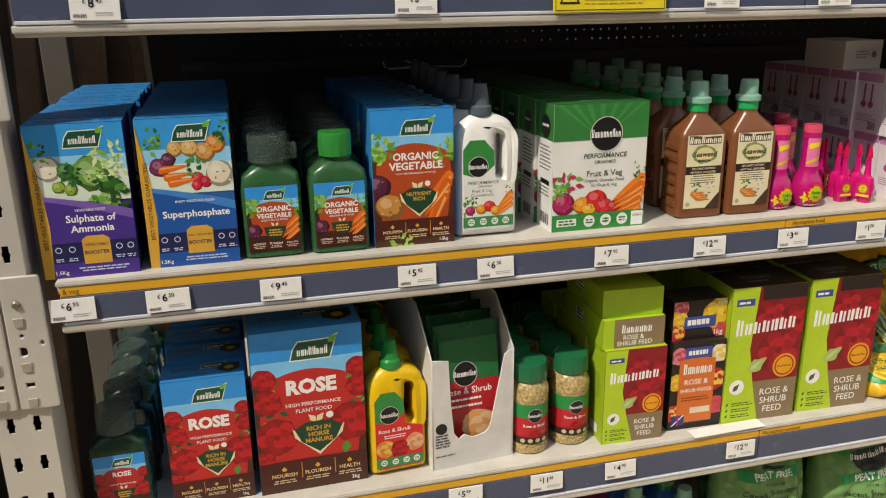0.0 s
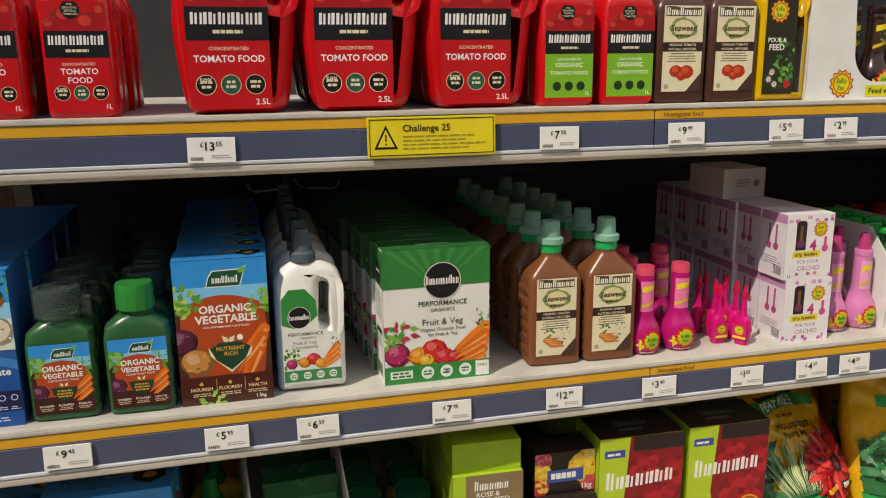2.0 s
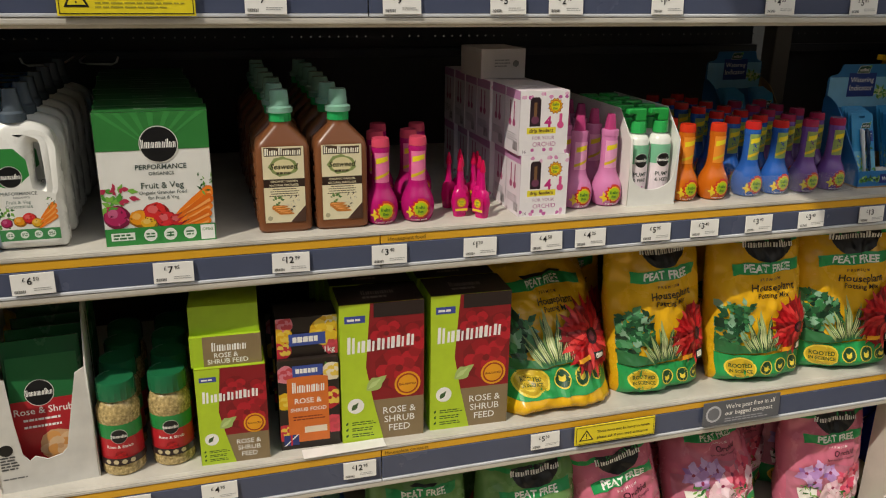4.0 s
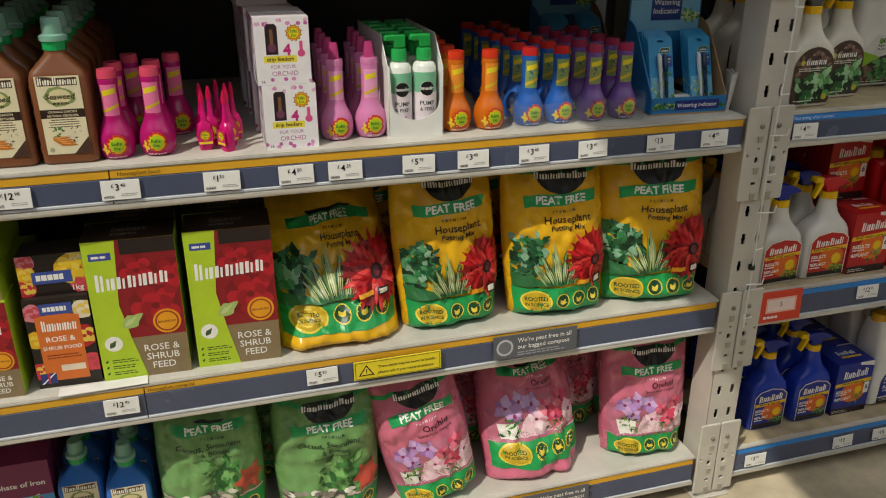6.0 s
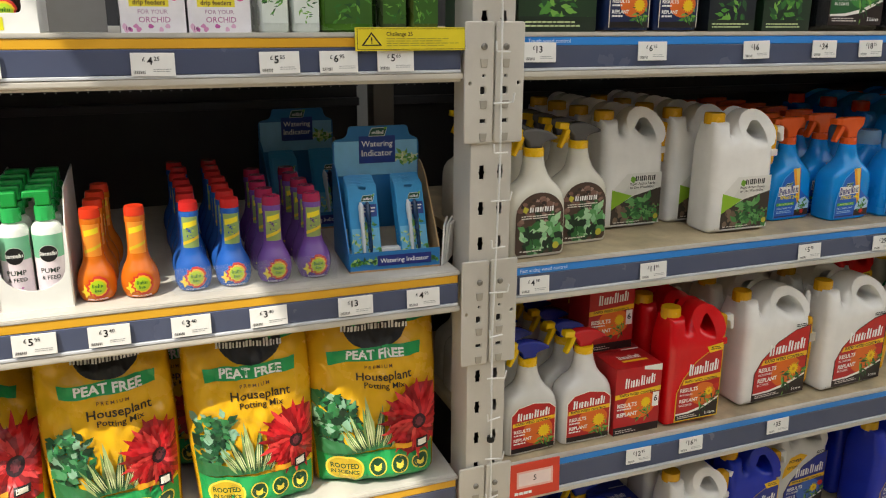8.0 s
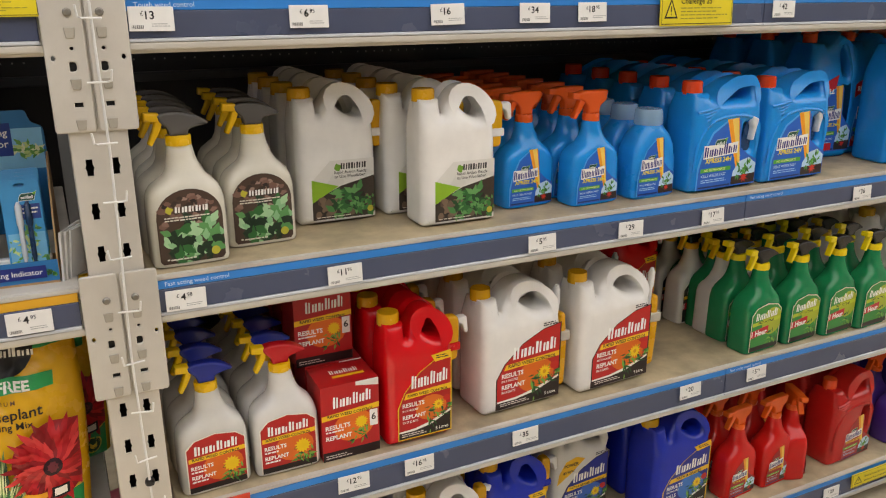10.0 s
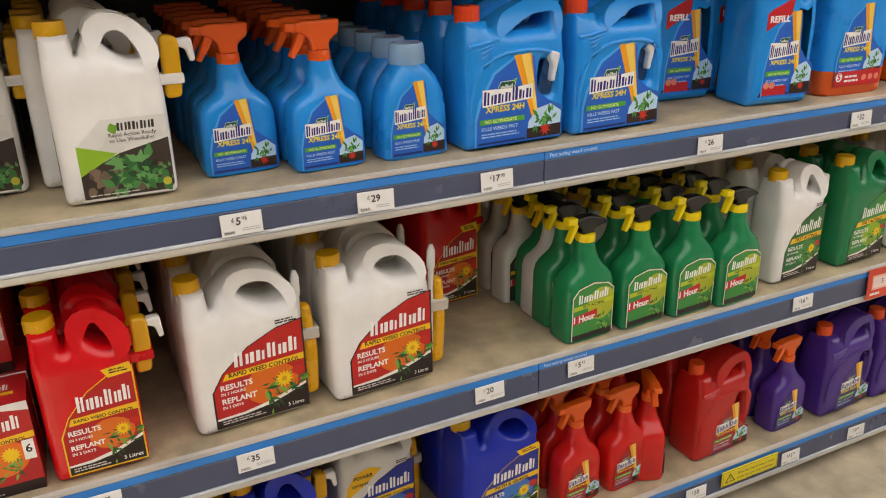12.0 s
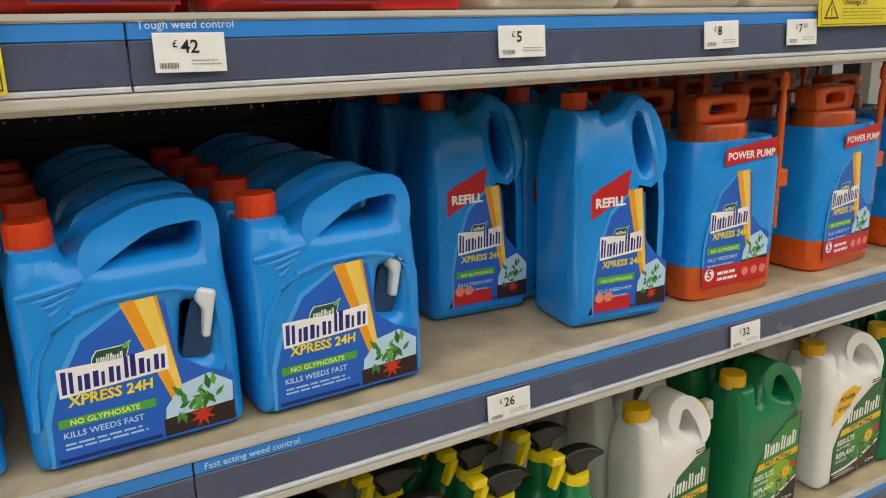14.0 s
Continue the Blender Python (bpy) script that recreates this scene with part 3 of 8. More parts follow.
def veg_box(label, base, mid, words, name_lines, seed):
    """A tall carton with vegetables over a coloured curve."""
    w, h, d = 0.142, 0.243, 0.062
    t = carton("plant_food_box", label, w, h, d, "2a63a8" if seed == 2 else "44307c")
    p = Print(w, h, seed)
    p.rect(ink("2f9be0"), 0.0, 0.78, 1, 1.0, 1)
    p.rect(ink("8fd0f0"), 0.0, 0.6, 1, 0.80, 1)
    p.rect(ink("dcead8"), 0.05, 0.5, 1, 0.7, 1)
    if seed == 1:
        for u, v, r, c in ((0.2, 0.72, 0.14, "ece6cc"), (0.28, 0.6, 0.07, "8fae3c"), (0.4, 0.58, 0.07, "8fae3c"), (0.62, 0.68, 0.19, "6ea046"), (0.65, 0.66, 0.12, "a5c86a"), (0.38, 0.7, 0.10, "3f7a32")):
            p.fruit(ink(c), u, v, r, 3, 14, 1, 0.1)
        p.bush([ink("c4dc8c"), ink("e0eac0"), ink("8cb84e")], 0.82, 0.78, 0.2, 14, 3, 0.2)
        p.bush(GREENS + [ink("9cc46a")], 0.75, 0.53, 0.24, 34, 5)
        p.bush([ink("2c6a30"), ink("3f8a3c"), ink("1f4a24")], 0.42, 0.68, 0.13, 16, 5)
        p.bush([ink("dcecb4"), ink("a8d070"), ink("c4e094")], 0.82, 0.72, 0.16, 14, 5, 0.25)
        p.bush(GREENS, 0.12, 0.84, 0.12, 8, 3)
    else:
        for u, v, r, c in ((0.22, 0.68, 0.11, "7a2f5c"), (0.32, 0.73, 0.08, "5f2448"), (0.4, 0.8, 0.09, "d9a85a"), (0.56, 0.8, 0.1, "e0b468"), (0.72, 0.77, 0.11, "d29a50"), (0.84, 0.82, 0.11, "dc8a3c"), (0.62, 0.6, 0.07, "d8283c"), (0.7, 0.57, 0.07, "c21f34"), (0.6, 0.55, 0.06, "d8283c"), (0.86, 0.62, 0.15, "e6dcc0")):
            p.fruit(ink(c), u, v, r, 3, 14, 1, 0.08)
        for v in (0.66, 0.61, 0.57):
            p.carrot(ink("e8701c"), 0.2 + (0.66 - v), v, 0.32, 8 - v, 0.14, 4)
        p.bush(GREENS, 0.15, 0.85, 0.14, 10, 3)
        p.bush(GREENS, 0.6, 0.68, 0.12, 10, 5)
        p.bush(GREENS, 0.92, 0.9, 0.14, 9, 4)
    curve = [(0, 0), (1, 0)] + [(1 - i / 10, 0.43 + 0.13 * (i / 10) ** 0.8) for i in range(11)]
    p.poly(ink(base), curve, 7)
    p.poly(ink(mid), [(1 - i / 10, 0.43 + 0.13 * (i / 10) ** 0.8) for i in range(11)] + [(i / 10, 0.53 - 0.16 * (i / 10) ** 1.2) for i in range(11)], 8)
    p.rect(ink("1d2350"), 0.08, 0.10, 1, 0.235, 8)
    p.poly(GOLD, [(0, 0), (0.1, 0), (0.13, 0.35), (0.1, 0.6), (0, 0.97)], 9)
    p.text(BLACK, "BEST VEGETABLES GUARANTEED", 0.085, 0.20, 0.028, 10, 0, 0.008, 0.52, turn=1)
    p.emblem(0.58, 0.90, 0.2, "leaf", 6)
    p.text(WHITE, words, 0.56, 0.44, 0.016, 10)
    for i, s in enumerate(name_lines):
        p.text(WHITE, s, 0.56, 0.37 - 0.068 * i - (0.03 if len(name_lines) == 1 else 0), 0.048, 10, 0.5, 0.02, 0.8)
    p.poly(GOLD, [(0.43, 0.085), (0.72, 0.085), (0.72, 0.25), (0.66, 0.275), (0.49, 0.275), (0.43, 0.25)], 10)
    lines = ["VEGETABLE", "BOOSTER"] if seed == 1 else ["ROOT VEGETABLE", "BOOSTER"]
    p.text(ink("1d2350"), lines[0], 0.575, 0.205, 0.02, 11, 0.5, 0.008, 0.26)
    p.text(ink("1d2350"), lines[1], 0.575, 0.15, 0.033, 11, 0.5, 0.025, 0.26)
    for u in (0.18, 0.32, 0.81, 0.93):
        p.disc(ink("c9cde8"), u, 0.19, 0.036, 10, 12)
        p.disc(ink("1d2350"), u, 0.19, 0.026, 11, 10)
        p.bars(ink("c9cde8"), u - 0.05, u + 0.05, 0.125, 2, 0.007, 0.013, 10, True)
    p.text(WHITE, "1.5Kg", 0.12, 0.025, 0.026, 10, 0)
    p.bars(ink("c9cde8"), 0.35, 0.9, 0.055, 2, 0.009, 0.018, 10, True)
    art(t, w, h, p)
    q = Print(w, d, 4)
    q.rect(ink("2f88cc"), 0, 0, 1, 1)
    q.text(ink("123a6c"), name_lines[0], 0.5, 0.3, 0.3, 2, 0.5, 0.02, 0.8)
    q.done("top_print", t, top_face(-w / 2, 0, h))
    return t


def meal_box(label, w, h, d, rose, words, weight):
    """Carton with a brown or red panel under a blue sky."""
    t = carton("plant_food_box", label, w, h, d, "2f8fd0")
    p = Print(w, h, 7)
    p.rect(ink("2a94e0"), 0, 0.82, 1, 1, 1)
    p.rect(ink("7cc6f0"), 0, 0.66, 1, 0.82, 1)
    p.rect(ink("4c2a1c"), 0, 0, 1, 0.68, 1)
    panel = ink("c22a26") if rose else ink("b4481f")
    p.poly(panel, [(0.1, 0.2), (0.92, 0.2), (0.98, 0.5), (0.95, 0.64)] + [(0.9 - 0.08 * i, 0.69 + 0.07 * math.sin(math.pi * (i + 0.5) / 11)) for i in range(11)] + [(0.05, 0.62), (0.04, 0.45)], 2)
    if rose:
        for u, v, r in ((0.1, 0.72, 0.11), (0.94, 0.74, 0.1), (0.12, 0.58, 0.13), (0.95, 0.62, 0.12), (0.18, 0.36, 0.19), (0.87, 0.4, 0.2), (0.05, 0.22, 0.1)):
            p.bush(GREENS, u, v - 0.05, r * 1.2, 5, 2)
            p.rose(u, v, r, [ink("8e1018"), ink("c41c24"), ink("a5141c")], 5)
    else:
        p.bush([ink("8cc04a"), ink("5f9c38"), ink("b4d468")], 0.1, 0.72, 0.2, 16, 3)
        p.bush([ink("8cc04a"), ink("5f9c38")], 0.92, 0.66, 0.2, 14, 3, 0.2)
        p.fruit(ink("5a1f3c"), 0.06, 0.45, 0.16, 4, 14, 1, 0.1)
        p.fruit(ink("c98a44"), 0.2, 0.3, 0.18, 5, 16, 0.9, 0.08)
        for i in range(4):
            p.carrot(ink(("e8741c", "d8621a")[i % 2]), 0.98 - 0.03 * i, 0.53 - 0.05 * i, 0.55, 228 + 6 * i, 0.12, 5 + i % 2)
        p.bush([ink("b4d468"), ink("8cc04a")], 0.3, 0.03, 0.18, 8, 9)
    p.emblem(0.55, 0.87, 0.2, "leaf", 4)
    if rose:
        p.text(WHITE, "ROSE", 0.52, 0.615, 0.085, 11, 0.5, 0.05, 0.5)
    else:
        p.text(WHITE, "ORGANIC", 0.53, 0.64, 0.056, 11, 0.5, 0.03, 0.56)
        p.text(WHITE, "VEGETABLE", 0.53, 0.57, 0.056, 11, 0.5, 0.03, 0.66)
    p.text(WHITE, words[0], 0.53, 0.535, 0.024, 11, 0.5, 0.01, 0.5)
    if len(words) > 1:
        p.text(WHITE, words[1], 0.53, 0.495, 0.024, 11, 0.5, 0.01, 0.4)
    p.poly(ink("e8dcb0"), [(0.32, 0.40), (0.56, 0.245), (0.80, 0.40), (0.78, 0.34), (0.56, 0.215), (0.34, 0.34)], 10)
    p.poly(ink("17402c"), [(0.34, 0.39), (0.45, 0.43), (0.67, 0.43), (0.78, 0.39), (0.72, 0.31), (0.56, 0.235), (0.40, 0.31)], 11)
    p.leaf(ink("e8dcb0"), 0.54, 0.43, 0.1, 130, 0.3, 12)
    p.leaf(ink("e8dcb0"), 0.55, 0.43, 0.1, 50, 0.3, 12)
    p.disc(WHITE, 0.67, 0.46, 0.035, 12, 12)
    for i, s in enumerate(("RICH IN", "HORSE", "MANURE") if rose else ("NUTRIENT", "RICH")):
        p.text(GOLD, s, 0.56, 0.375 - 0.038 * i, 0.028, 13, 0.5, 0.02)
    p.rect(ink("4a1a14"), 0.0, 0.06, 1, 0.2, 9)
    for u, s in ((0.22, "NOURISH"), (0.53, "FLOURISH"), (0.83, "HEALTH")):
        p.text(ink("f0d8a0"), s, u, 0.1, 0.024, 12, 0.5, 0.015, 0.26)
        p.leaf(GOLD, u, 0.135, 0.05, 90, 0.5, 12)
        p.bars(ink("d8c49a"), u - 0.12, u + 0.12, 0.075, 2, 0.007, 0.014, 12, True)
    for u in (0.38, 0.69):
        p.rect(GOLD, u, 0.08, u + 0.006, 0.18, 12)
    p.text(WHITE, weight, 0.92, 0.02, 0.024, 12, 1.0)
    art(t, w, h, p)
    q = Print(w, d, 8)
    q.rect(ink("2a86cc"), 0, 0, 1, 1)
    q.text(ink("1c5a94"), "ROSE" if rose else "ORGANIC", 0.3, 0.5, 0.22, 2, 0.5, 0.03, 0.4)
    q.text(ink("1c5a94"), "HIGH PERFORMANCE", 0.32, 0.25, 0.12, 2, 0.5, 0.01, 0.45)
    q.emblem(0.62, 0.72, 0.15, "leaf", 2)
    q.poly(ink("17202c"), [(0.68, 0.75), (0.95, 0.75), (0.95, 0.4), (0.82, 0.2), (0.68, 0.4)], 2)
    q.disc(GOLD, 0.82, 0.5, 0.06, 3, 8)
    q.done("top_print", t, top_face(-w / 2, 0, h))
    return t


def organics_box():
    w, h, d = 0.185, 0.233, 0.072
    t = carton("granular_feed_box", "white and green granular fruit and vegetable feed box", w, h, d, "e8e8e2")
    p = Print(w, h, 9)
    p.rect(ink("2f7d3a"), 0, 0.72, 1, 1, 1)
    for i in range(7):
        p.poly(ink("3b8f46"), [(0.5, 0.72), (0.02 + i * 0.15, 1), (0.08 + i * 0.15, 1)], 2)
    p.emblem(0.55, 0.76, 0.165, "disc", 3)
    p.text(ink("3c4a44"), "PERFORMANCE", 0.55, 0.575, 0.038, 4, 0.5, 0.015, 0.5, slant=0.1)
    p.text(ink("3c4a44"), "ORGANICS", 0.55, 0.53, 0.026, 4, 0.5, 0.012)
    p.text(ink("4c5c54"), "Fruit & Veg", 0.55, 0.43, 0.048, 4, 0.5, 0.008)
    p.text(ink("6c746e"), "Organic Granular Food", 0.55, 0.385, 0.026, 4)
    p.text(ink("6c746e"), "for Fruit & Veg", 0.55, 0.345, 0.026, 4)
    p.fruit(ink("b4245c"), 0.12, 0.22, 0.12, 5, 18, 0.95, 0.05)
    p.bush([ink("4f9a3a"), ink("7cb84c"), ink("b83050")], 0.14, 0.36, 0.17, 16, 4, 0.25)
    for u, v, r, c in ((0.32, 0.2, 0.1, "e8951c"), (0.47, 0.24, 0.12, "d82c2c"), (0.4, 0.16, 0.08, "e8b02c"), (0.56, 0.18, 0.1, "d82c34"), (0.66, 0.17, 0.08, "c4242c")):
        p.fruit(ink(c), u, v, r, 5, 14, 0.85, 0.08)
    for i in range(5):
        p.carrot(ink(("f08020", "e06c18")[i % 2]), 1.0 - 0.01 * i, 0.41 - 0.06 * i, 0.42 - 0.03 * i, 214 - 3 * i, 0.13, 6 + i % 2)
    p.bush(GREENS, 0.95, 0.45, 0.12, 8, 5, 0.15)
    p.rect(ink("2f8a40"), 0, 0, 1, 0.135, 8)
    for u, r in ((0.4, 0.06), (0.58, 0.06), (0.76, 0.06)):
        p.disc(WHITE, u, 0.07, r, 9, 18)
        p.disc(ink("e4ece0"), u, 0.07, r * 0.85, 10, 16)
        p.bars(ink("2f6a3a"), u - 0.04, u + 0.04, 0.075, 2, 0.012, 0.022, 11, True)
    p.text(ink("2f6a3a"), "3", 0.58, 0.05, 0.04, 12)
    p.rect(ink("e4ece0"), 0.05, 0.04, 0.26, 0.1, 9)
    p.bars(ink("2f6a3a"), 0.07, 0.25, 0.075, 2, 0.014, 0.025, 10)
    p.rect(WHITE, 0.86, 0.01, 0.99, 0.125, 9)
    p.text(ink("4f8a30"), "OF&G", 0.925, 0.08, 0.03, 10, 0.5, 0.01, 0.1)
    art(t, w, h, p)
    q = Print(d, h, 10)
    q.rect(ink("eeeeea"), 0, 0, 1, 1)
    q.rect(ink("2f7d3a"), 0, 0.72, 1, 1, 2)
    q.disc(BLACK, 0.5, 0.82, 0.3, 3, 18)
    q.bars(WHITE, 0.25, 0.75, 0.82, 1, 0.02, 0.03, 4)
    q.bars(ink("50504c"), 0.12, 0.9, 0.66, 7, 0.012, 0.03, 3)
    q.rect(BLACK, 0.2, 0.36, 0.8, 0.4, 3)
    q.bars(ink("50504c"), 0.12, 0.9, 0.33, 3, 0.012, 0.03, 3)
    for i in range(12):
        q.rect(BLACK, 0.2 + i * 0.05, 0.04, 0.2 + i * 0.05 + 0.02 + 0.012 * (i % 3), 0.13, 3)
    q.done("side_print", t, side_left(-w / 2, d, 0))
    r = Print(w, d, 3)
    r.rect(ink("2a6e34"), 0, 0, 1, 1)
    r.mark(ink("c8dcc4"), 0.35, 0.4, 0.3, 0.2, 8, 2)
    r.done("top_print", t, top_face(-w / 2, 0, h))
    return t


def rose_feed_box(w, h, d, big):
    t = carton("rose_feed_box", "lime green rose and shrub feed box with rose picture", w, h, d, "a9c82c")
    p = Print(w, h, 21)
    p.rect(ink("8c1420"), 0, 0.28, 1, 1, 1)
    if big:
        p.rect(ink("241818"), 0.4, 0.9, 1, 1, 8)
    p.rect(ink("8a7656"), 0, 0, 1, 0.3, 2)
    for u, v, r in ((0.7, 0.52, 0.3), (0.92, 0.72, 0.24), (0.55, 0.78, 0.2)):
        p.rose(u, v, r, [ink("7c0e18"), ink("b8182a"), ink("9a1220")], 2)
    p.rect(ink("8a7656"), 0.3, 0, 1, 0.28, 6)
    p.poly(ink("b4d030"), [(0, 0), (0.5, 0), (0.38, 0.3), (0.3, 0.55), (0.36, 1), (0, 1)], 7)
    p.leaf(ink("a8c070"), 0.3, 0.38, 0.3, 35, 0.3, 8)
    p.leaf(ink("c0d48c"), 0.32, 0.39, 0.2, 38, 0.15, 9)
    p.rect(ink("3a4a9c"), 0.06, 0.87, 0.3, 0.92, 9)
    p.bars(WHITE, 0.09, 0.28, 0.885, 1, 0.016, 0.02, 10)
    p.mark(WHITE, 0.08, 0.655, 0.82, 0.12, 7, 10, (0,), 0.03, low=0.62)
    p.disc(ink("e8a020"), 0.8, 0.4, 0.16, 9, 24)
    p.disc(ink("a03a18"), 0.8, 0.4, 0.135, 10, 24)
    p.disc(ink("e8a020"), 0.8, 0.4, 0.115, 11, 24)
    p.text(ink("7c2a14"), "BALANCED", 0.8, 0.39, 0.026, 12, 0.5, 0.02, 0.2)
    p.disc(WHITE, 0.17, 0.27, 0.1, 9, 20)
    p.leaf(ink("3c5a30"), 0.12, 0.24, 0.13, 50, 0.25, 10)
    for i, s in enumerate(("ROSE &", "SHRUB", "FEED")):
        p.text(WHITE, s, 0.7, 0.19 - 0.068 * i, 0.05, 10, 0.5, 0.006, 0.46)
    for v in (0.13, 0.085, 0.04):
        p.leaf(ink("2c5a1c"), 0.05, v, 0.05, 60, 0.3, 9)
        p.bars(ink("3c5a1c"), 0.12, 0.42, v + 0.012, 2, 0.008, 0.016, 9)
    art(t, w, h, p)
    q = Print(w, d, 22)
    q.rect(ink("2a1c18") if big else ink("a8c42c"), 0.0, 0, 1, 1)
    q.mark(ink("8a8078"), 0.3, 0.45, 0.4, 0.25, 7, 2)
    q.bars(ink("8a8078"), 0.3, 0.7, 0.25, 1, 0.1, 0.1, 2)
    q.done("top_print", t, top_face(-w / 2, 0, h))
    s = Print(d, h, 23)
    s.rect(ink("a4c42c"), 0, 0, 1, 1)
    s.bars(ink("5c7420"), 0.15, 0.85, 0.7, 9, 0.01, 0.03, 2)
    s.rect(WHITE, 0.3, 0.06, 0.7, 0.16, 2)
    s.done("side_print", t, side_left(-w / 2, d, 0))
    return t


def lying_feed_box(w, h, d, colour, words):
    t = carton("rose_feed_box", "lime green rose feed box lying flat on another box", w, h, d, "a9c82c")
    p = Print(w, h, 25)
    p.rect(ink(colour), 0, 0, 1, 1)
    if words:
        p.rect(ink("8a7656"), 0.18, 0, 1, 1, 2)
        p.mark(WHITE, 0.3, 0.5, 0.5, 0.3, 7, 3, (0,), low=0.65)
        p.text(WHITE, "ROSE &", 0.5, 0.28, 0.16, 3)
        p.text(WHITE, "SHRUB FEED", 0.52, 0.08, 0.16, 3)
    art(t, w, h, p)
    s = Print(d, h, 23)
    s.rect(ink("a4c42c"), 0, 0, 1, 1)
    s.rect(WHITE, 0.3, 0.3, 0.5, 0.7, 2)
    s.bars(BLACK, 0.32, 0.5, 0.6, 3, 0.08, 0.14, 3)
    s.done("side_print", t, side_left(-w / 2, d, 0))
    return t


def shrub_food_box(h, small):
    w, d = 0.12, 0.075
    t = carton("shrub_food_box", "orange and black rose and shrub food box with flowers", w, h, d, "2c2420")
    p = Print(w, h, 31)
    p.rect(ink("231a16"), 0, 0, 1, 1)
    for u, v, r, c in ((0.12, 0.85, 0.16, "d88090"), (0.9, 0.85, 0.17, "e8dcc0"), (0.85, 0.55, 0.2, "b4202c"), (0.1, 0.55, 0.16, "e0b020"), (0.92, 0.25, 0.18, "d84858"), (0.08, 0.2, 0.16, "c83040")):
        p.bush(GREENS, u, v, r, 5, 2)
        p.rose(u, v, r, [ink(c), ink("c84450") if "d" in c[:1] else ink("e8c850"), ink(c)], 4)
    if small:
        p.rose(0.78, 0.6, 0.26, [ink("d8a820"), ink("e8c030"), ink("f0d050")], 5)
        p.rect(ink("3a4f9c"), 0.2, 0.3, 0.8, 0.6, 9)
        p.bars(WHITE, 0.26, 0.74, 0.38, 1, 0.14, 0.1, 10)
        p.text(WHITE, "1kg", 0.95, 0.08, 0.14, 10, 1)
    else:
        p.poly(ink("d8702c"), [(0.14, 0.08), (0.82, 0.08), (0.82, 0.8), (0.5, 0.84), (0.14, 0.8)], 8)
        p.rect(ink("3a4f9c"), 0.24, 0.82, 0.74, 0.94, 9)
        p.bars(WHITE, 0.29, 0.7, 0.855, 1, 0.05, 0.1, 10)
        p.mark(WHITE, 0.22, 0.64, 0.55, 0.12, 7, 10, (0,), low=0.65)
        p.text(WHITE, "ROSE &", 0.48, 0.52, 0.06, 10, 0.5, 0.01)
        p.text(WHITE, "SHRUB FOOD", 0.48, 0.43, 0.06, 10, 0.5, 0.01, 0.6)
        p.bars(ink("7c2a10"), 0.22, 0.75, 0.36, 2, 0.014, 0.03, 10)
        p.rect(ink("e8d8c0"), 0.4, 0.18, 0.78, 0.25, 10)
        p.rect(ink("2a3a7c"), 0.05, 0.05, 0.3, 0.17, 9)
        p.poly(WHITE, [(0.05, 0.05), (0.08, 0.05), (0.3, 0.17), (0.27, 0.17)], 10)
        p.rect(ink("c42030"), 0.16, 0.05, 0.19, 0.17, 11)
    art(t, w, h, p)
    return t


def drip_box(seed=3, grey=False):
    w, h, d = 0.102, 0.125, 0.075
    t = carton("drip_feeder_box", "white and pink box of drip feeders with a window", w, h, d, "e6dce2")
    p = Print(w, h, seed)
    p.rect(ink("ece8ea"), 0, 0, 1, 1)
    for i in range(14):
        p.disc(ink(("d890bc", "c060a0", "e0b0cc")[i % 3]), p.rnd.uniform(0, 1), p.rnd.choice((0.04, 0.95, 0.9, 0.08)), 0.04, 2, 8, 1, 0.3)
    p.poly(ink("2c1c24"), [(0.2, 0.45), (0.42, 0.45), (0.42, 0.86), (0.38, 0.9), (0.24, 0.9), (0.2, 0.86)], 3)
    p.disc(ink("6c3a54"), 0.31, 0.55, 0.08, 4, 12)
    p.rect(ink("7c5a3c"), 0.28, 0.6, 0.34, 0.82, 4)
    p.emblem(0.72, 0.76, 0.16, "sun", 3)
    p.text(ink("c4287c"), "4", 0.58, 0.44, 0.16, 4, 0.5, 0.04)
    p.disc(ink("d8508c"), 0.84, 0.46, 0.07, 4, 12)
    p.rect(ink("d8508c"), 0.81, 0.5, 0.87, 0.64, 4)
    p.rect(ink("e8d83c"), 0.15, 0.33, 0.75, 0.43, 4)
    p.text(ink("40142c"), "drip feeders", 0.45, 0.355, 0.06, 5, 0.5, 0.02, 0.56)
    p.text(ink("a06890"), "FOR YOUR", 0.5, 0.24, 0.055, 4, 0.5, 0.0)
    p.text(ink("b0508c"), "ORCHID", 0.52, 0.13, 0.075, 4, 0.5, 0.0)
    p.text(ink("60405c"), "16", 0.08, 0.03, 0.05, 4, 0)
    art(t, w, h, p)
    q = Print(d, h, seed + 1)
    q.rect(ink("e4dee4"), 0, 0, 1, 1)
    q.rect(ink("c890bc"), 0, 0.86, 1, 1, 2)
    for u in (0.35, 0.62):
        q.disc(ink("b0507c"), u, 0.48, 0.1, 2, 10)
        q.rect(ink("b0507c"), u - 0.035, 0.5, u + 0.035, 0.82, 2)
    q.bars(ink("707078"), 0.12, 0.9, 0.3, 4, 0.012, 0.035, 2)
    for i in range(9):
        q.rect(BLACK, 0.6 + i * 0.035, 0.06, 0.615 + i * 0.035 + 0.008 * (i % 2), 0.2, 2)
    q.done("side_print", t, side_left(-w / 2, d, 0))
    return t


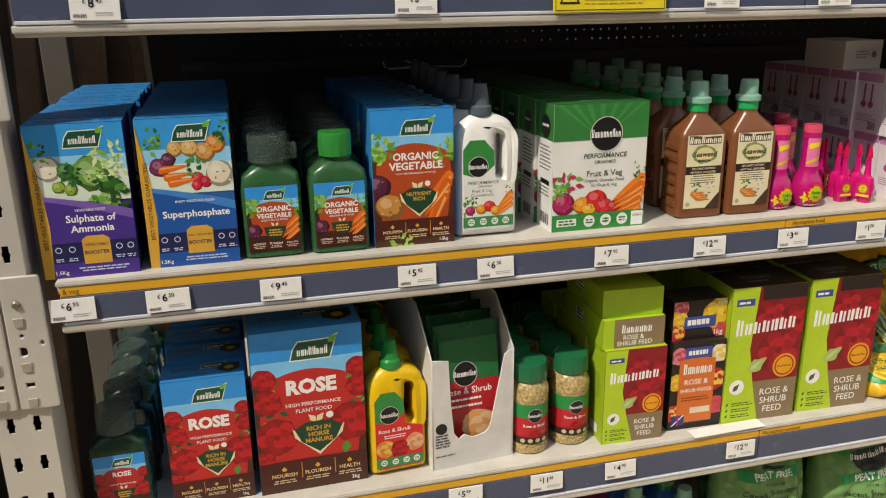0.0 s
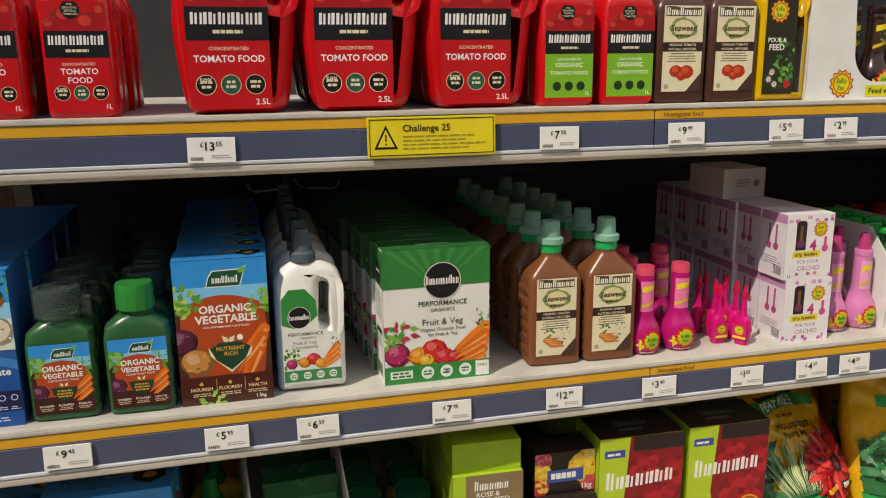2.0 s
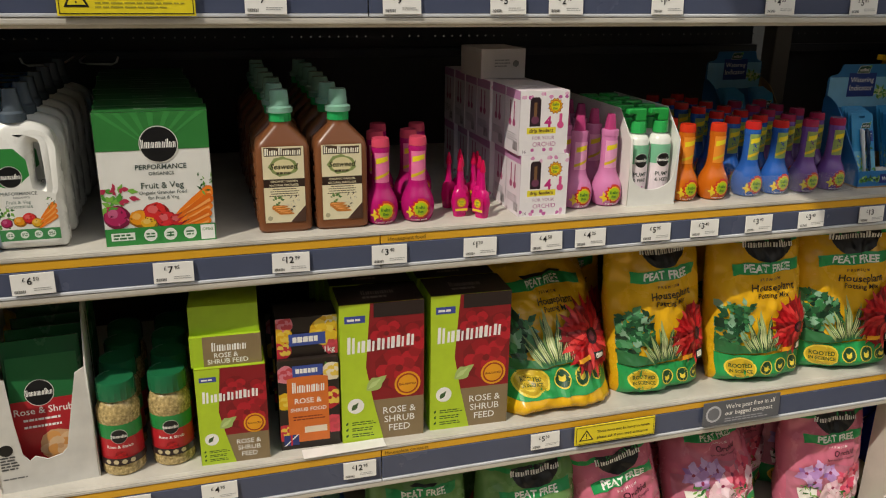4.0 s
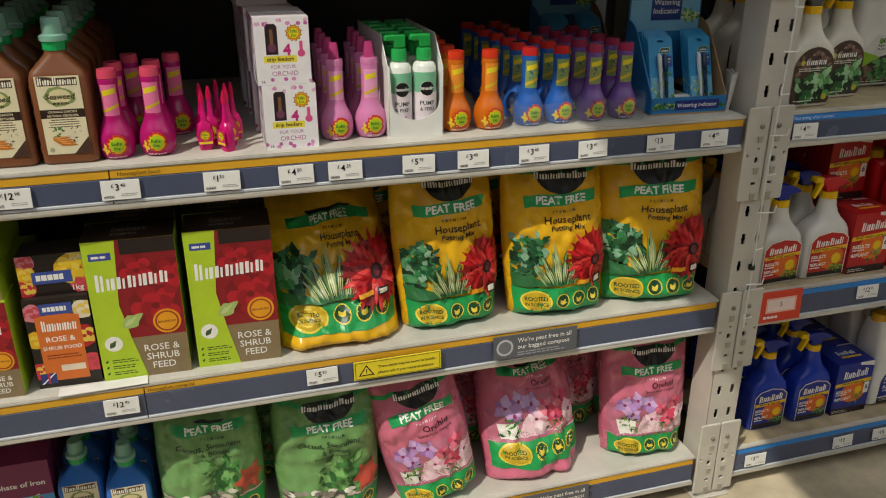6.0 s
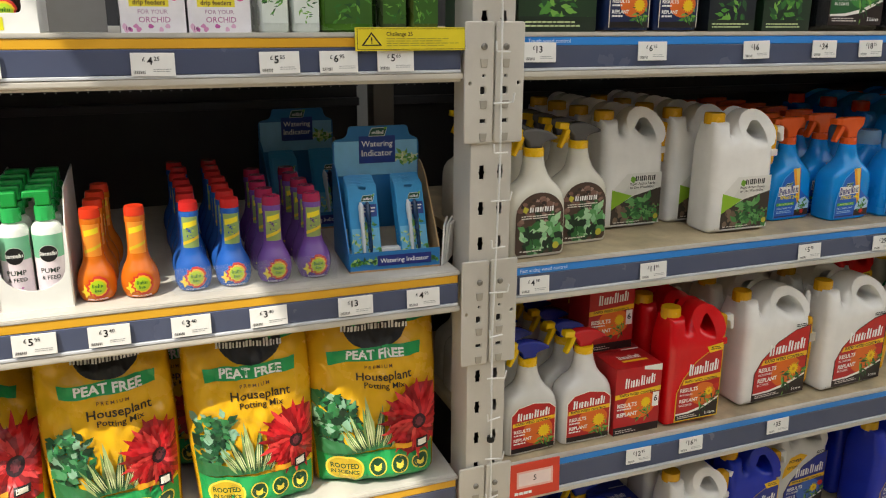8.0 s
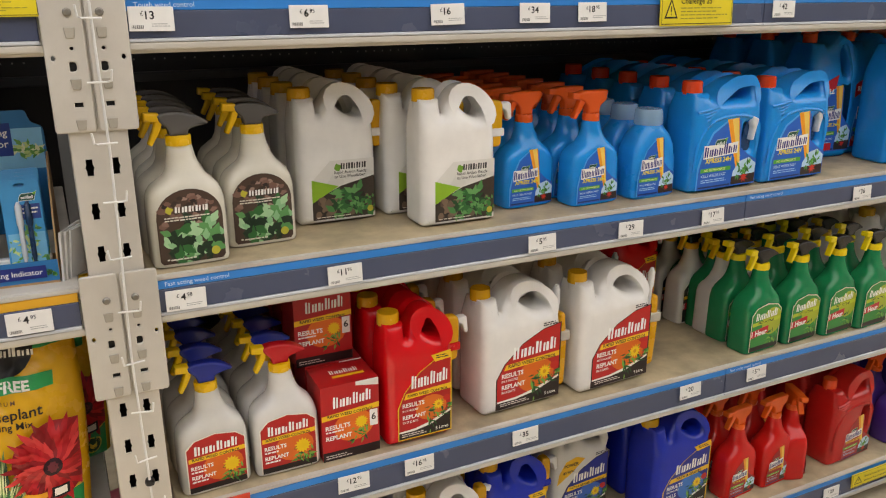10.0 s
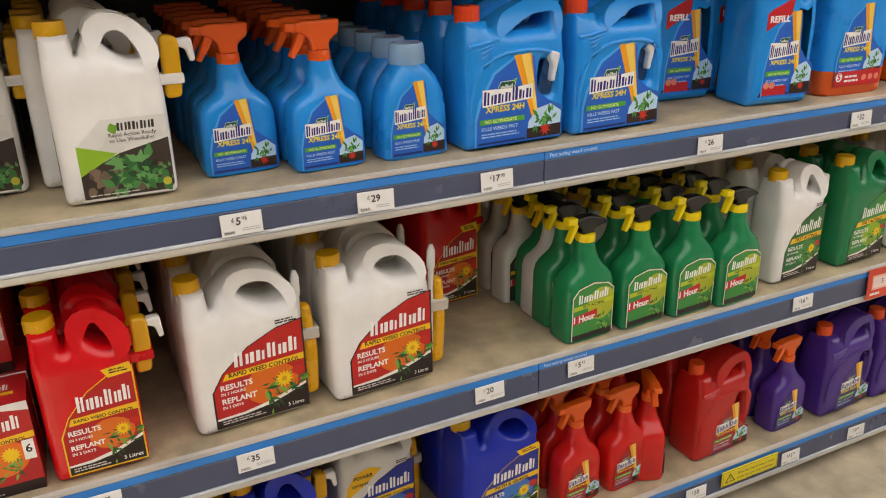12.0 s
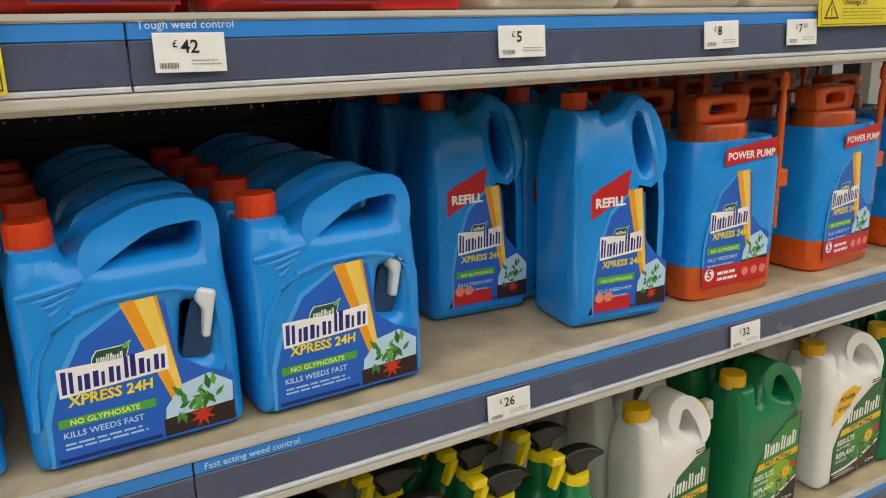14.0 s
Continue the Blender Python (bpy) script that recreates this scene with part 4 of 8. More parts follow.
# ---------------------------------------------------------------- bottles
def knurled(r, h, n=28, cx=0.0, cy=0.0, z=0.0):
    """A ribbed screw cap."""
    rings = []
    for k, (f, zz) in enumerate(((1, 0), (1, h * 0.86), (0.93, h), (0.0001, h))):
        rings.append([(cx + f * r * (1 - 0.05 * (i % 2) * (k < 2)) * math.cos(2 * math.pi * i / n), cy + f * r * (1 - 0.05 * (i % 2) * (k < 2)) * math.sin(2 * math.pi * i / n), z + zz) for i in range(n)])
    return ring_mesh(rings)


def feed_bottle(label, kind):
    """Dark green flat bottle of liquid plant food with a big cap."""
    w, d, h = 0.1, 0.06, 0.155
    t = thing("plant_food_bottle", label, "bottle")
    g = plastic("2c5a34" if kind != "rose" else "1f3a28")
    part("bottle", loft([(0, 0.046, 0.026, 5, 0), (0.004, 0.05, 0.03, 6, 0), (0.12, 0.05, 0.03, 6, 0), (0.14, 0.047, 0.029, 5, 0), (0.155, 0.03, 0.024, 3, 0), (0.158, 0.026, 0.022, 2, 0), (0.165, 0.026, 0.022, 2, 0)], d / 2), g, t)
    if kind == "green_cap":
        part("cap", knurled(0.029, 0.04, 26, 0, d / 2, 0.166), plastic("2e8a3c", 0.2), t, "ribbed green cap")
    else:
        c = mat("52625c", 0.2, 0, 0.06, 10, 0, 0, 0.55)
        cap = part("cap", lathe([(0.03, 0.16), (0.034, 0.163), (0.034, 0.2), (0.032, 0.206), (0.026, 0.206), (0.025, 0.203), (0.001, 0.203)], 0, d / 2, 28), c, t, "translucent grey measuring cap")
        part("pour_lip", box(0.03, 0.048, d / 2 - 0.008, d / 2 + 0.008, 0.163, 0.19, 0.004, 2), c, cap)
    p = Print(0.086, 0.112, 41)
    p.rect(ink("2a94e0"), 0, 0.8, 1, 1)
    p.rect(ink("7cc6f0"), 0, 0.64, 1, 0.8)
    p.rect(ink("3c2418"), 0, 0, 1, 0.66)
    pan = ink("b8282a") if kind == "rose" else ink("b4481f")
    p.poly(pan, [(0.12, 0.25), (0.9, 0.25), (0.94, 0.62), (0.75, 0.74), (0.5, 0.77), (0.25, 0.74), (0.06, 0.62)], 2)
    if kind == "rose":
        for u, v, r in ((0.08, 0.62, 0.12), (0.94, 0.66, 0.12), (0.13, 0.38, 0.17), (0.9, 0.36, 0.17)):
            p.bush(GREENS, u, v, r, 4, 2)
            p.rose(u, v, r, REDS, 4)
    else:
        p.bush([ink("8cc04a"), ink("5f9c38")], 0.1, 0.68, 0.22, 14, 3)
        p.fruit(ink("5a1f3c"), 0.12, 0.32, 0.15, 4, 14, 1, 0.1)
        p.bush([ink("8cc04a"), ink("5f9c38")], 0.92, 0.66, 0.2, 10, 3, 0.2)
        for i in range(3):
            p.carrot(ink(("e8741c", "d8621a")[i % 2]), 0.98, 0.52 - 0.09 * i, 0.45, 222, 0.13, 4 + i % 2)
    p.emblem(0.55, 0.86, 0.2, "leaf", 3)
    for i, s in enumerate(("ROSE",) if kind == "rose" else ("ORGANIC", "VEGETABLE")):
        p.text(WHITE, s, 0.52, 0.62 - 0.1 * i, 0.085, 9, 0.5, 0.03, 0.66)
    p.text(WHITE, "LIQUID PLANT FOOD", 0.52, 0.47, 0.04, 9, 0.5, 0.01, 0.5)
    p.poly(ink("17402c"), [(0.3, 0.38), (0.74, 0.38), (0.7, 0.28), (0.52, 0.17), (0.34, 0.28)], 8)
    p.leaf(ink("e8dcb0"), 0.5, 0.39, 0.09, 120, 0.3, 9)
    p.leaf(ink("e8dcb0"), 0.54, 0.39, 0.09, 60, 0.3, 9)
    p.bars(GOLD, 0.38, 0.66, 0.32, 3, 0.022, 0.04, 9, True)
    p.rect(ink("4a1a14"), 0, 0.03, 1, 0.17, 7)
    for u, s in ((0.2, "NOURISH"), (0.52, "FLOURISH"), (0.83, "HEALTH")):
        p.text(WHITE, s, u, 0.11, 0.03, 9, 0.5, 0.015, 0.25)
        p.bars(ink("d8c49a"), u - 0.12, u + 0.12, 0.08, 2, 0.012, 0.024, 9, True)
    p.done("label", t, flat(-0.043, 0.012, 0.0), "printed front label")
    return t


def handled_bottle(colour, label, rose):
    """One litre bottle with a side handle and a tall cap."""
    w, d, h = 0.114, 0.062, 0.215
    t = thing("concentrate_bottle", label, "bottle")
    out = rounded([(-w / 2, 0, 0.012), (w / 2, 0, 0.012), (w / 2, 0.15, 0.02), (w / 2 - 0.004, 0.205, 0.045), (0.012, 0.222, 0.02), (-0.026, 0.222, 0.02), (-w / 2 + 0.002, 0.195, 0.03), (-w / 2, 0.15, 0.02)], 6)
    hole = rounded([(0.014, 0.112, 0.010), (0.031, 0.106, 0.010), (0.034, 0.18, 0.013), (0.018, 0.186, 0.010)], 5)
    part("bottle", taper(slab(out, [hole[::-1]], 0, d, 0.022, 5), 0.15, 0.222, 0.66, d / 2), plastic(colour), t)
    cc = plastic("1c8a3c" if rose else "55606a", 0.25)
    part("cap", lathe([(0.021, 0.218), (0.021, 0.232), (0.017, 0.236), (0.013, 0.262), (0.012, 0.272), (0.001, 0.273)], -0.006, d / 2, 20), cc, t, "tall cap")
    p = Print(0.094, 0.165, 43)
    p.spare = (0, 0)
    p.poly(ink(colour if not rose else "d82c2c"), [(0.06, 0), (0.94, 0), (1, 0.05), (1, 0.5), (0.64, 0.56), (0.6, 0.86), (0.42, 0.98), (0.14, 0.98), (0, 0.88), (0, 0.05)], 1)
    p.poly(ink("2f8a40"), [(0, 0.62), (0.2, 0.58), (0.42, 0.6), (0.62, 0.7), (0.6, 0.86), (0.42, 0.98), (0.14, 0.98), (0, 0.88)], 2)
    p.emblem(0.3, 0.69, 0.19, "disc", 3)
    if rose:
        p.text(WHITE, "Rose & Shrub", 0.4, 0.47, 0.05, 6, 0.5, 0.01, 0.7)
        p.bars(WHITE, 0.15, 0.65, 0.42, 2, 0.012, 0.028, 6, True)
        p.rose(0.2, 0.26, 0.2, [ink("e09a3c"), ink("e8b860"), ink("d88828")], 4)
        p.rose(0.5, 0.24, 0.2, REDS, 5)
        p.rose(0.82, 0.3, 0.2, [ink("e0a070"), ink("e8b890"), ink("d89060")], 4)
    else:
        p.text(ink("3c4a44"), "PERFORMANCE", 0.4, 0.5, 0.036, 6, 0.5, 0.015, 0.62)
        p.text(ink("3c4a44"), "ORGANICS", 0.44, 0.465, 0.022, 6)
        p.text(ink("5c7a6a"), "Fruit & Veg", 0.38, 0.41, 0.036, 6, 0.5, 0.006, 0.56)
        p.text(ink("5c7a6a"), "Concentrate", 0.38, 0.365, 0.036, 6, 0.5, 0.006, 0.56)
        p.bush(GREENS, 0.12, 0.27, 0.2, 10, 3)
        for u, v, r, c in ((0.14, 0.21, 0.1, "b4245c"), (0.36, 0.22, 0.11, "e8951c"), (0.52, 0.25, 0.12, "d82c2c"), (0.64, 0.2, 0.1, "e8b02c")):
            p.fruit(ink(c), u, v, r, 4, 12, 0.9, 0.06)
        for k in range(3):
            p.carrot(ink("f08020"), 0.98, 0.4 - 0.06 * k, 0.4, 225 - 4 * k, 0.15, 5)
        p.bush(GREENS, 0.9, 0.42, 0.1, 6, 5, 0.2)
    p.rect(ink("3f8a50"), 0, 0.02, 1, 0.14, 9)
    for u in (0.16, 0.4, 0.63, 0.85):
        p.disc(ink("dfe8dc"), u, 0.08, 0.07, 10, 14)
        p.bars(ink("2f6a3a"), u - 0.05, u + 0.05, 0.085, 2, 0.01, 0.02, 12, True)
    p.done("label", t, flat(-0.047, 0.016, 0.0), "printed front label")
    return t


def seaweed_bottle(tomato=False, blue=False):
    w, d, h = 0.098, 0.075, 0.19
    t = thing("fertiliser_bottle", "blue fertiliser bottle with a green cap" if blue else "brown plastic seaweed fertiliser bottle with cream label", "bottle")
    b = plastic("2a6cc0" if blue else ("4a2c22" if tomato else "7a4a2c"), 0.35)
    part("bottle", loft([(0, 0.045, 0.034, 6, 0), (0.005, 0.049, 0.0375, 8, 0), (0.155, 0.049, 0.0375, 8, 0), (0.168, 0.046, 0.035, 6, 0), (0.195, 0.02, 0.02, 2.2, 0), (0.203, 0.0185, 0.0185, 2, 0), (0.215, 0.0185, 0.0185, 2, 0)], d / 2), b, t)
    part("collar", knurled(0.0205, 0.016, 30, 0, d / 2, 0.203), plastic("1fa85c", 0.25), t, "green collar")
    cap = part("cap", lathe([(0.024, 0.219), (0.024, 0.228), (0.018, 0.231), (0.0165, 0.254), (0.015, 0.259), (0.001, 0.259)], 0, d / 2, 20), mat("a4d8c4", 0.2, 0, 0.05, 9, 0, 0, 0.6), t, "translucent measuring cap")
    part("spout", lathe([(0.016, 0.22), (0.01, 0.235), (0.005, 0.252)], 0, d / 2, 12), plastic("1fa85c"), cap, "green spout")
    for i in range(6):
        part("grip_rib", box(-0.0515, -0.047, 0.012, d - 0.012, 0.02 + i * 0.022, 0.034 + i * 0.022, 0.003, 2), b, t)
    p = Print(0.074, 0.142, 47)
    p.rect(CREAM, 0, 0, 1, 1)
    p.mark(ink("f6f2e0"), 0.06, 0.89, 0.88, 0.09, 8, 3, (0, 3), edge=ink("4c3a28"))
    p.disc(ink("8a9a5c"), 0.5, 0.74, 0.34, 2, 20, 0.7, 0.12)
    p.disc(ink("e0d4a4"), 0.5, 0.74, 0.26, 3, 20, 0.7)
    p.text(ink("3c3a20"), "Seaweed", 0.5, 0.71, 0.07, 4, 0.5, 0.03, 0.66, slant=0.2)
    p.bars(ink("3c3a20"), 0.3, 0.7, 0.64, 1, 0.03, 0.02, 4, True)
    p.rect(ink("32221a"), 0, 0.47, 1, 0.58, 3)
    p.text(CREAM, "ORGANIC TOMATO" if tomato else "ORGANIC GARDEN", 0.5, 0.535, 0.028, 4, 0.5, 0.015, 0.86)
    p.text(CREAM, "NATURAL FERTILISER", 0.5, 0.485, 0.028, 4, 0.5, 0.015, 0.8)
    p.bars(ink("4c3a28"), 0.12, 0.88, 0.44, 4, 0.012, 0.03, 3, True)
    if tomato:
        for u, v, r in ((0.36, 0.24, 0.17), (0.62, 0.23, 0.19), (0.5, 0.18, 0.12)):
            p.disc(ink("b8321c"), u, v, r, 3, 16, 0.8, 0.04)
            p.disc(ink("d05a30"), u - 0.03, v + 0.02, r * 0.5, 4, 12, 0.8)
    else:
        p.bush([ink("4f7a3c"), ink("6c8a4c")], 0.3, 0.27, 0.2, 8, 3)
        for i in range(4):
            p.carrot(ink("c87a30"), 0.18 + 0.05 * i, 0.2 - 0.02 * i, 0.4, 5 - 4 * i, 0.14, 4)
        p.bush([ink("2c2c28"), ink("d8d0b8")], 0.68, 0.26, 0.2, 9, 4, 0.15)
    p.poly(ink("4c342a"), [(0.62, 0), (1, 0), (1, 0.22)], 5)
    p.disc(ink("b0a888"), 0.12, 0.06, 0.06, 4, 12)
    p.done("label", t, flat(-0.037, 0.02, 0.0), "cream printed label")
    return t


def bulb_bottle(colour, cap, spot, words, spray=False, h=0.165):
    """Small round-bellied feed bottle with a long wrapped neck."""
    t = thing("drip_feed_bottle", label_for[spot], "bottle", "small plant feed bottles")
    r = 0.03
    k = h / 0.165
    body = mat(colour, 0.18, 0, 0.05, 20, 0.02, 0, 1.0, 0.15)
    prof = [(0.022, 0), (0.0275, 0.003), (0.0315, 0.012), (0.0332, 0.023), (0.0332, 0.033), (0.0312, 0.045), (0.0268, 0.056), (0.0215, 0.066), (0.0185, 0.076), (0.0168, 0.09)]

    def belly(x, z, out):
        q = min(0.05, max(0.001, 0.004 + z))
        rad = next(a[0] + (b[0] - a[0]) * (q - a[1]) / (b[1] - a[1]) for a, b in zip(prof, prof[1:]) if b[1] >= q) + 0.0006 + out
        return Vector((rad * math.sin((x - 0.028) / 0.033), r - rad * math.cos((x - 0.028) / 0.033), q))

    part("bottle", lathe(prof + [(0.0165, 0.145 * k), (0.015, 0.149 * k)], 0, r, 28), body, t)
    if spray:
        part("cap", loft([(0.147 * k, 0.012, 0.012, 3, 0), (0.15 * k, 0.011, 0.011, 3, 0), (0.172 * k, 0.0085, 0.0085, 3, 0), (0.178 * k, 0.007, 0.007, 3, 0)], r), plastic(cap, 0.25), t, "small spray cap")
    else:
        part("cap", lathe([(0.0176, 0.149 * k), (0.0174, 0.158 * k), (0.016, h), (0.001, h)], 0, r, 20), plastic(cap, 0.22), t, "coloured cap")
    part("neck_ring", knurled(0.0178, 0.012 * k, 24, 0, r, 0.1365 * k), body, t)
    p = Print(0.03, 0.06, 3)
    wrap = {"2a4c9c": "86a05c", "5c3a78": "8a9a58", "d8288c": "e878a8", "d878b0": "e8a0c8", "e0781c": "e89030"}.get(spot, "3a2a20")
    p.rect(ink(wrap), 0, 0.02, 1, 0.98, 0)
    p.poly(ink("d8b82a"), [(0, 0.1), (1, 0.3), (1, 0.4), (0, 0.2)], 1)
    p.poly(ink("e8d22a"), [(0.1, 0.62), (0.9, 0.72), (0.9, 0.88), (0.1, 0.8)], 1)
    p.bush([ink("6a8a3c"), ink("a4b84c"), ink(spot)], 0.5, 0.5, 0.3, 8, 2) if wrap < "9" else None
    p.done("neck_wrap", t, around(0, r, 0.0172, 0.08, half=0.015), "yellow banded wrap", 0.006)
    q = Print(0.056, 0.045, 5)
    q.burst(ink("e8c82a"), 0.2, 0.38, 0.24, 1, 5, 0.45)
    q.burst(ink("c42a1c"), 0.54, 0.55, 0.37, 2, 12, 0.78)
    q.burst(ink("e8b51e"), 0.54, 0.55, 0.29, 3, 12, 0.8)
    q.disc(ink("a8c420"), 0.54, 0.55, 0.23, 4, 18)
    q.mark(ink("2c6a24"), 0.38, 0.55, 0.32, 0.15, 4, 5, (0, 2))
    q.mark(ink("2c6a24"), 0.44, 0.37, 0.2, 0.13, 3, 5, (0,))
    q.text(WHITE, words, 0.5, -0.02, 0.13, 4, 0.5, 0.02, 0.7)
    q.done("label", t, belly, "", 0.005)
    return t


label_for = {"d8288c": "bright pink orchid feed bottle with pink cap", "e0781c": "orange citrus feed bottle with red cap", "2a4c9c": "blue cactus feed bottle with red cap",
             "5c3a78": "purple bonsai feed bottle with red cap", "d878b0": "pale pink orchid mist bottle with spray cap", "3a2a1c": "dark brown plant feed bottle"}


def drip_dart():
    t = thing("drip_feeder", "bright pink plastic drip feeder with pointed tip", "feeder", "drip feeders")
    m = mat("e0187c", 0.2, 0, 0.04, 20, 0, 0, 1, 0.2)
    part("body", loft([(0, 0.012, 0.01, 3, 0), (0.03, 0.017, 0.012, 3, 0), (0.05, 0.013, 0.01, 3, 0), (0.056, 0.007, 0.007, 2, 0), (0.09, 0.004, 0.004, 2, 0), (0.1, 0.0025, 0.0025, 2, 0)], 0.012), m, t)
    part("tip", lathe([(0.006, 0.092), (0.0055, 0.1), (0.002, 0.116)], 0, 0.012, 10), plastic("d0104c"), t)
    p = Print(0.028, 0.03, 3)
    p.rect(ink("c81468"), 0, 0, 1, 1)
    p.emblem(0.5, 0.6, 0.4, "sun", 2)
    p.rect(ink("e8d22a"), 0.05, 0.05, 0.95, 0.2, 2)
    p.done("label", t, flat(-0.014, 0.012, -0.001))
    return t

# ---------------------------------------------------------------- jugs and sprayers
def taper(bm, z0, z1, k, yc):
    for i in range(9):
        cut = z0 + (z1 - z0) * (i / 8.5)
        bmesh.ops.bisect_plane(bm, geom=bm.verts[:] + bm.edges[:] + bm.faces[:], plane_co=(0, 0, cut), plane_no=(0, 0, 1), dist=1e-6)
    for v in bm.verts:
        if v.co.z > z0:
            f = min(1, (v.co.z - z0) / (z1 - z0))
            v.co.y = yc + (v.co.y - yc) * (1 - (1 - k) * f * f * (3 - 2 * f))
    bm.normal_update()
    for f in bm.faces:
        f.smooth = True
    for e in bm.edges:
        if len(e.link_faces) == 2 and e.calc_face_angle(0) > 0.6:
            e.smooth = False
    return bm


def jug_outline(style, w, h):
    """Outline and handle hole as parts of width and height."""
    if style == "arch":          # spout column, then a round arched handle
        c = 0.049 / w - 0.5
        x0 = c + 0.03
        o = [(-0.5, 0, 0.08), (0.5, 0, 0.08), (0.5, 0.55, 0.2), (0.46, 0.84, 0.22), (0.27, 1.0, 0.2), (x0 + 0.2, 1.0, 0.2), (x0 + 0.03, 0.85, 0.08), (x0, 0.80, 0.02), (c, 0.80, 0.01), (c - 0.01, 0.91, 0.0), (-0.47, 0.91, 0.0), (-0.5, 0.7, 0.1)]
        hl = oval((x0 + 0.5) / 2 + 0.03, 0.85, (0.5 - x0) * 0.27, 0.07, 22, -0.3)
        cap = (-0.5 + 0.024 / w, 0.905, 0.0235 / w)
    elif style == "grip":        # level top handle and a side recess
        o = [(-0.5, 0, 0.06), (0.5, 0, 0.06), (0.5, 0.45, 0.1), (0.47, 0.68, 0.1), (0.475, 0.95, 0.07), (0.38, 1.0, 0.07), (0.12, 0.985, 0.1), (-0.1, 0.89, 0.08), (-0.24, 0.82, 0.06), (-0.26, 0.875, 0.0), (-0.465, 0.875, 0.0), (-0.475, 0.83, 0.03), (-0.5, 0.74, 0.06)]
        hl = rounded([(-0.11, 0.80, 0.05), (0.35, 0.80, 0.06), (0.37, 0.925, 0.06), (0.14, 0.93, 0.08), (-0.08, 0.85, 0.04)], 5)
        cap = (-0.365, 0.873, 0.107)
    else:                        # tall: handle on the upper side
        o = [(-0.5, 0, 0.08), (0.5, 0, 0.08), (0.5, 0.55, 0.2), (0.36, 0.96, 0.12), (0.18, 1.0, 0.08), (0.05, 0.93, 0.08), (-0.14, 0.9, 0.05), (-0.16, 0.93, 0.0), (-0.42, 0.93, 0.0), (-0.44, 0.88, 0.04), (-0.5, 0.7, 0.15)]
        hl = oval(0.24, 0.78, 0.075, 0.115, 20, 0.1)
        cap = (-0.29, 0.925, 0.115)
    return [(a * w, b * h, r * w) for a, b, r in o], [(a * w, b * h) for a, b in hl], (cap[0] * w, cap[1] * h, cap[2] * w)


def jug(name, label, style, w, h, d, colour, cap, panel, category="jug", gun=""):
    t = thing(name, label, category)
    o, hl, (cx, cz, cr) = jug_outline(style, w, h)
    out = rounded(o, 6)
    holes = [hl]
    if style == "grip":
        holes.append(rounded([(0.2 * w, 0.36 * h, 0.03 * w), (0.34 * w, 0.34 * h, 0.04 * w), (0.36 * w, 0.56 * h, 0.06 * w), (0.24 * w, 0.6 * h, 0.05 * w)], 5))
    part("body", taper(slab(out, holes, 0, d, min(0.022, d * 0.24), 4), h * 0.66, h, 0.62, d / 2), plastic(colour, 0.25), t)
    if style == "grip":
        arc = [(-0.475, 0.2), (-0.465, 0.35), (-0.43, 0.48), (-0.36, 0.575), (-0.26, 0.635), (-0.12, 0.665), (0.06, 0.672), (0.2, 0.665), (0.31, 0.64), (0.38, 0.58)]
        part("moulded_rib", tube([(a * w, 0.001, c * h) for a, c in arc], 0.0045, 8), plastic(colour, 0.25), t)
        for k in range(4):
            part("moulded_rib", tube([((-0.47 + 0.02 * k) * w, 0.006 + 0.001 * k, (0.72 - 0.028 * k) * h), ((-0.36 + 0.01 * k) * w, 0.001, (0.735 - 0.03 * k) * h), ((-0.2 - 0.03 * k) * w, 0.003, (0.755 - 0.026 * k) * h)], 0.004, 6), plastic(colour, 0.25), t)
    part("neck", lathe([(cr * 0.9, cz - 0.02), (cr * 0.9, cz)], cx, d / 2, 20), plastic(colour, 0.25), t)
    part("cap", knurled(cr, h * (0.115 if style == "grip" else 0.088), 30, cx, d / 2, cz - 0.004), plastic(cap, 0.3), t, "ribbed cap")
    if gun:
        g = plastic(gun, 0.3)
        x = w / 2
        gun_part = part("spray_gun", slab(rounded([(x + 0.004, 0.52 * h, 0.008), (x + 0.03, 0.52 * h, 0.01), (x + 0.034, 0.7 * h, 0.01), (x + 0.034, 0.86 * h, 0.012), (x + 0.006, 0.87 * h, 0.01)], 4), [], d / 2 - 0.013, d / 2 + 0.013, 0.005, 2), g, t, "spray gun clipped to the side")
        part("gun_trigger", slab(rounded([(x + 0.03, 0.84 * h, 0.004), (x + 0.055, 0.85 * h, 0.008), (x + 0.058, 0.72 * h, 0.004), (x + 0.05, 0.71 * h, 0.004), (x + 0.044, 0.79 * h, 0.01), (x + 0.03, 0.8 * h, 0.004)], 3), [], d / 2 - 0.009, d / 2 + 0.009, 0.003, 2), plastic("e8e8e4"), gun_part, "white trigger")
        part("clip", box(x - 0.006, x + 0.036, d / 2 - 0.017, d / 2 + 0.017, 0.6 * h, 0.66 * h, 0.004, 2), plastic(colour), t)
    panel(t, w, h)
    return t


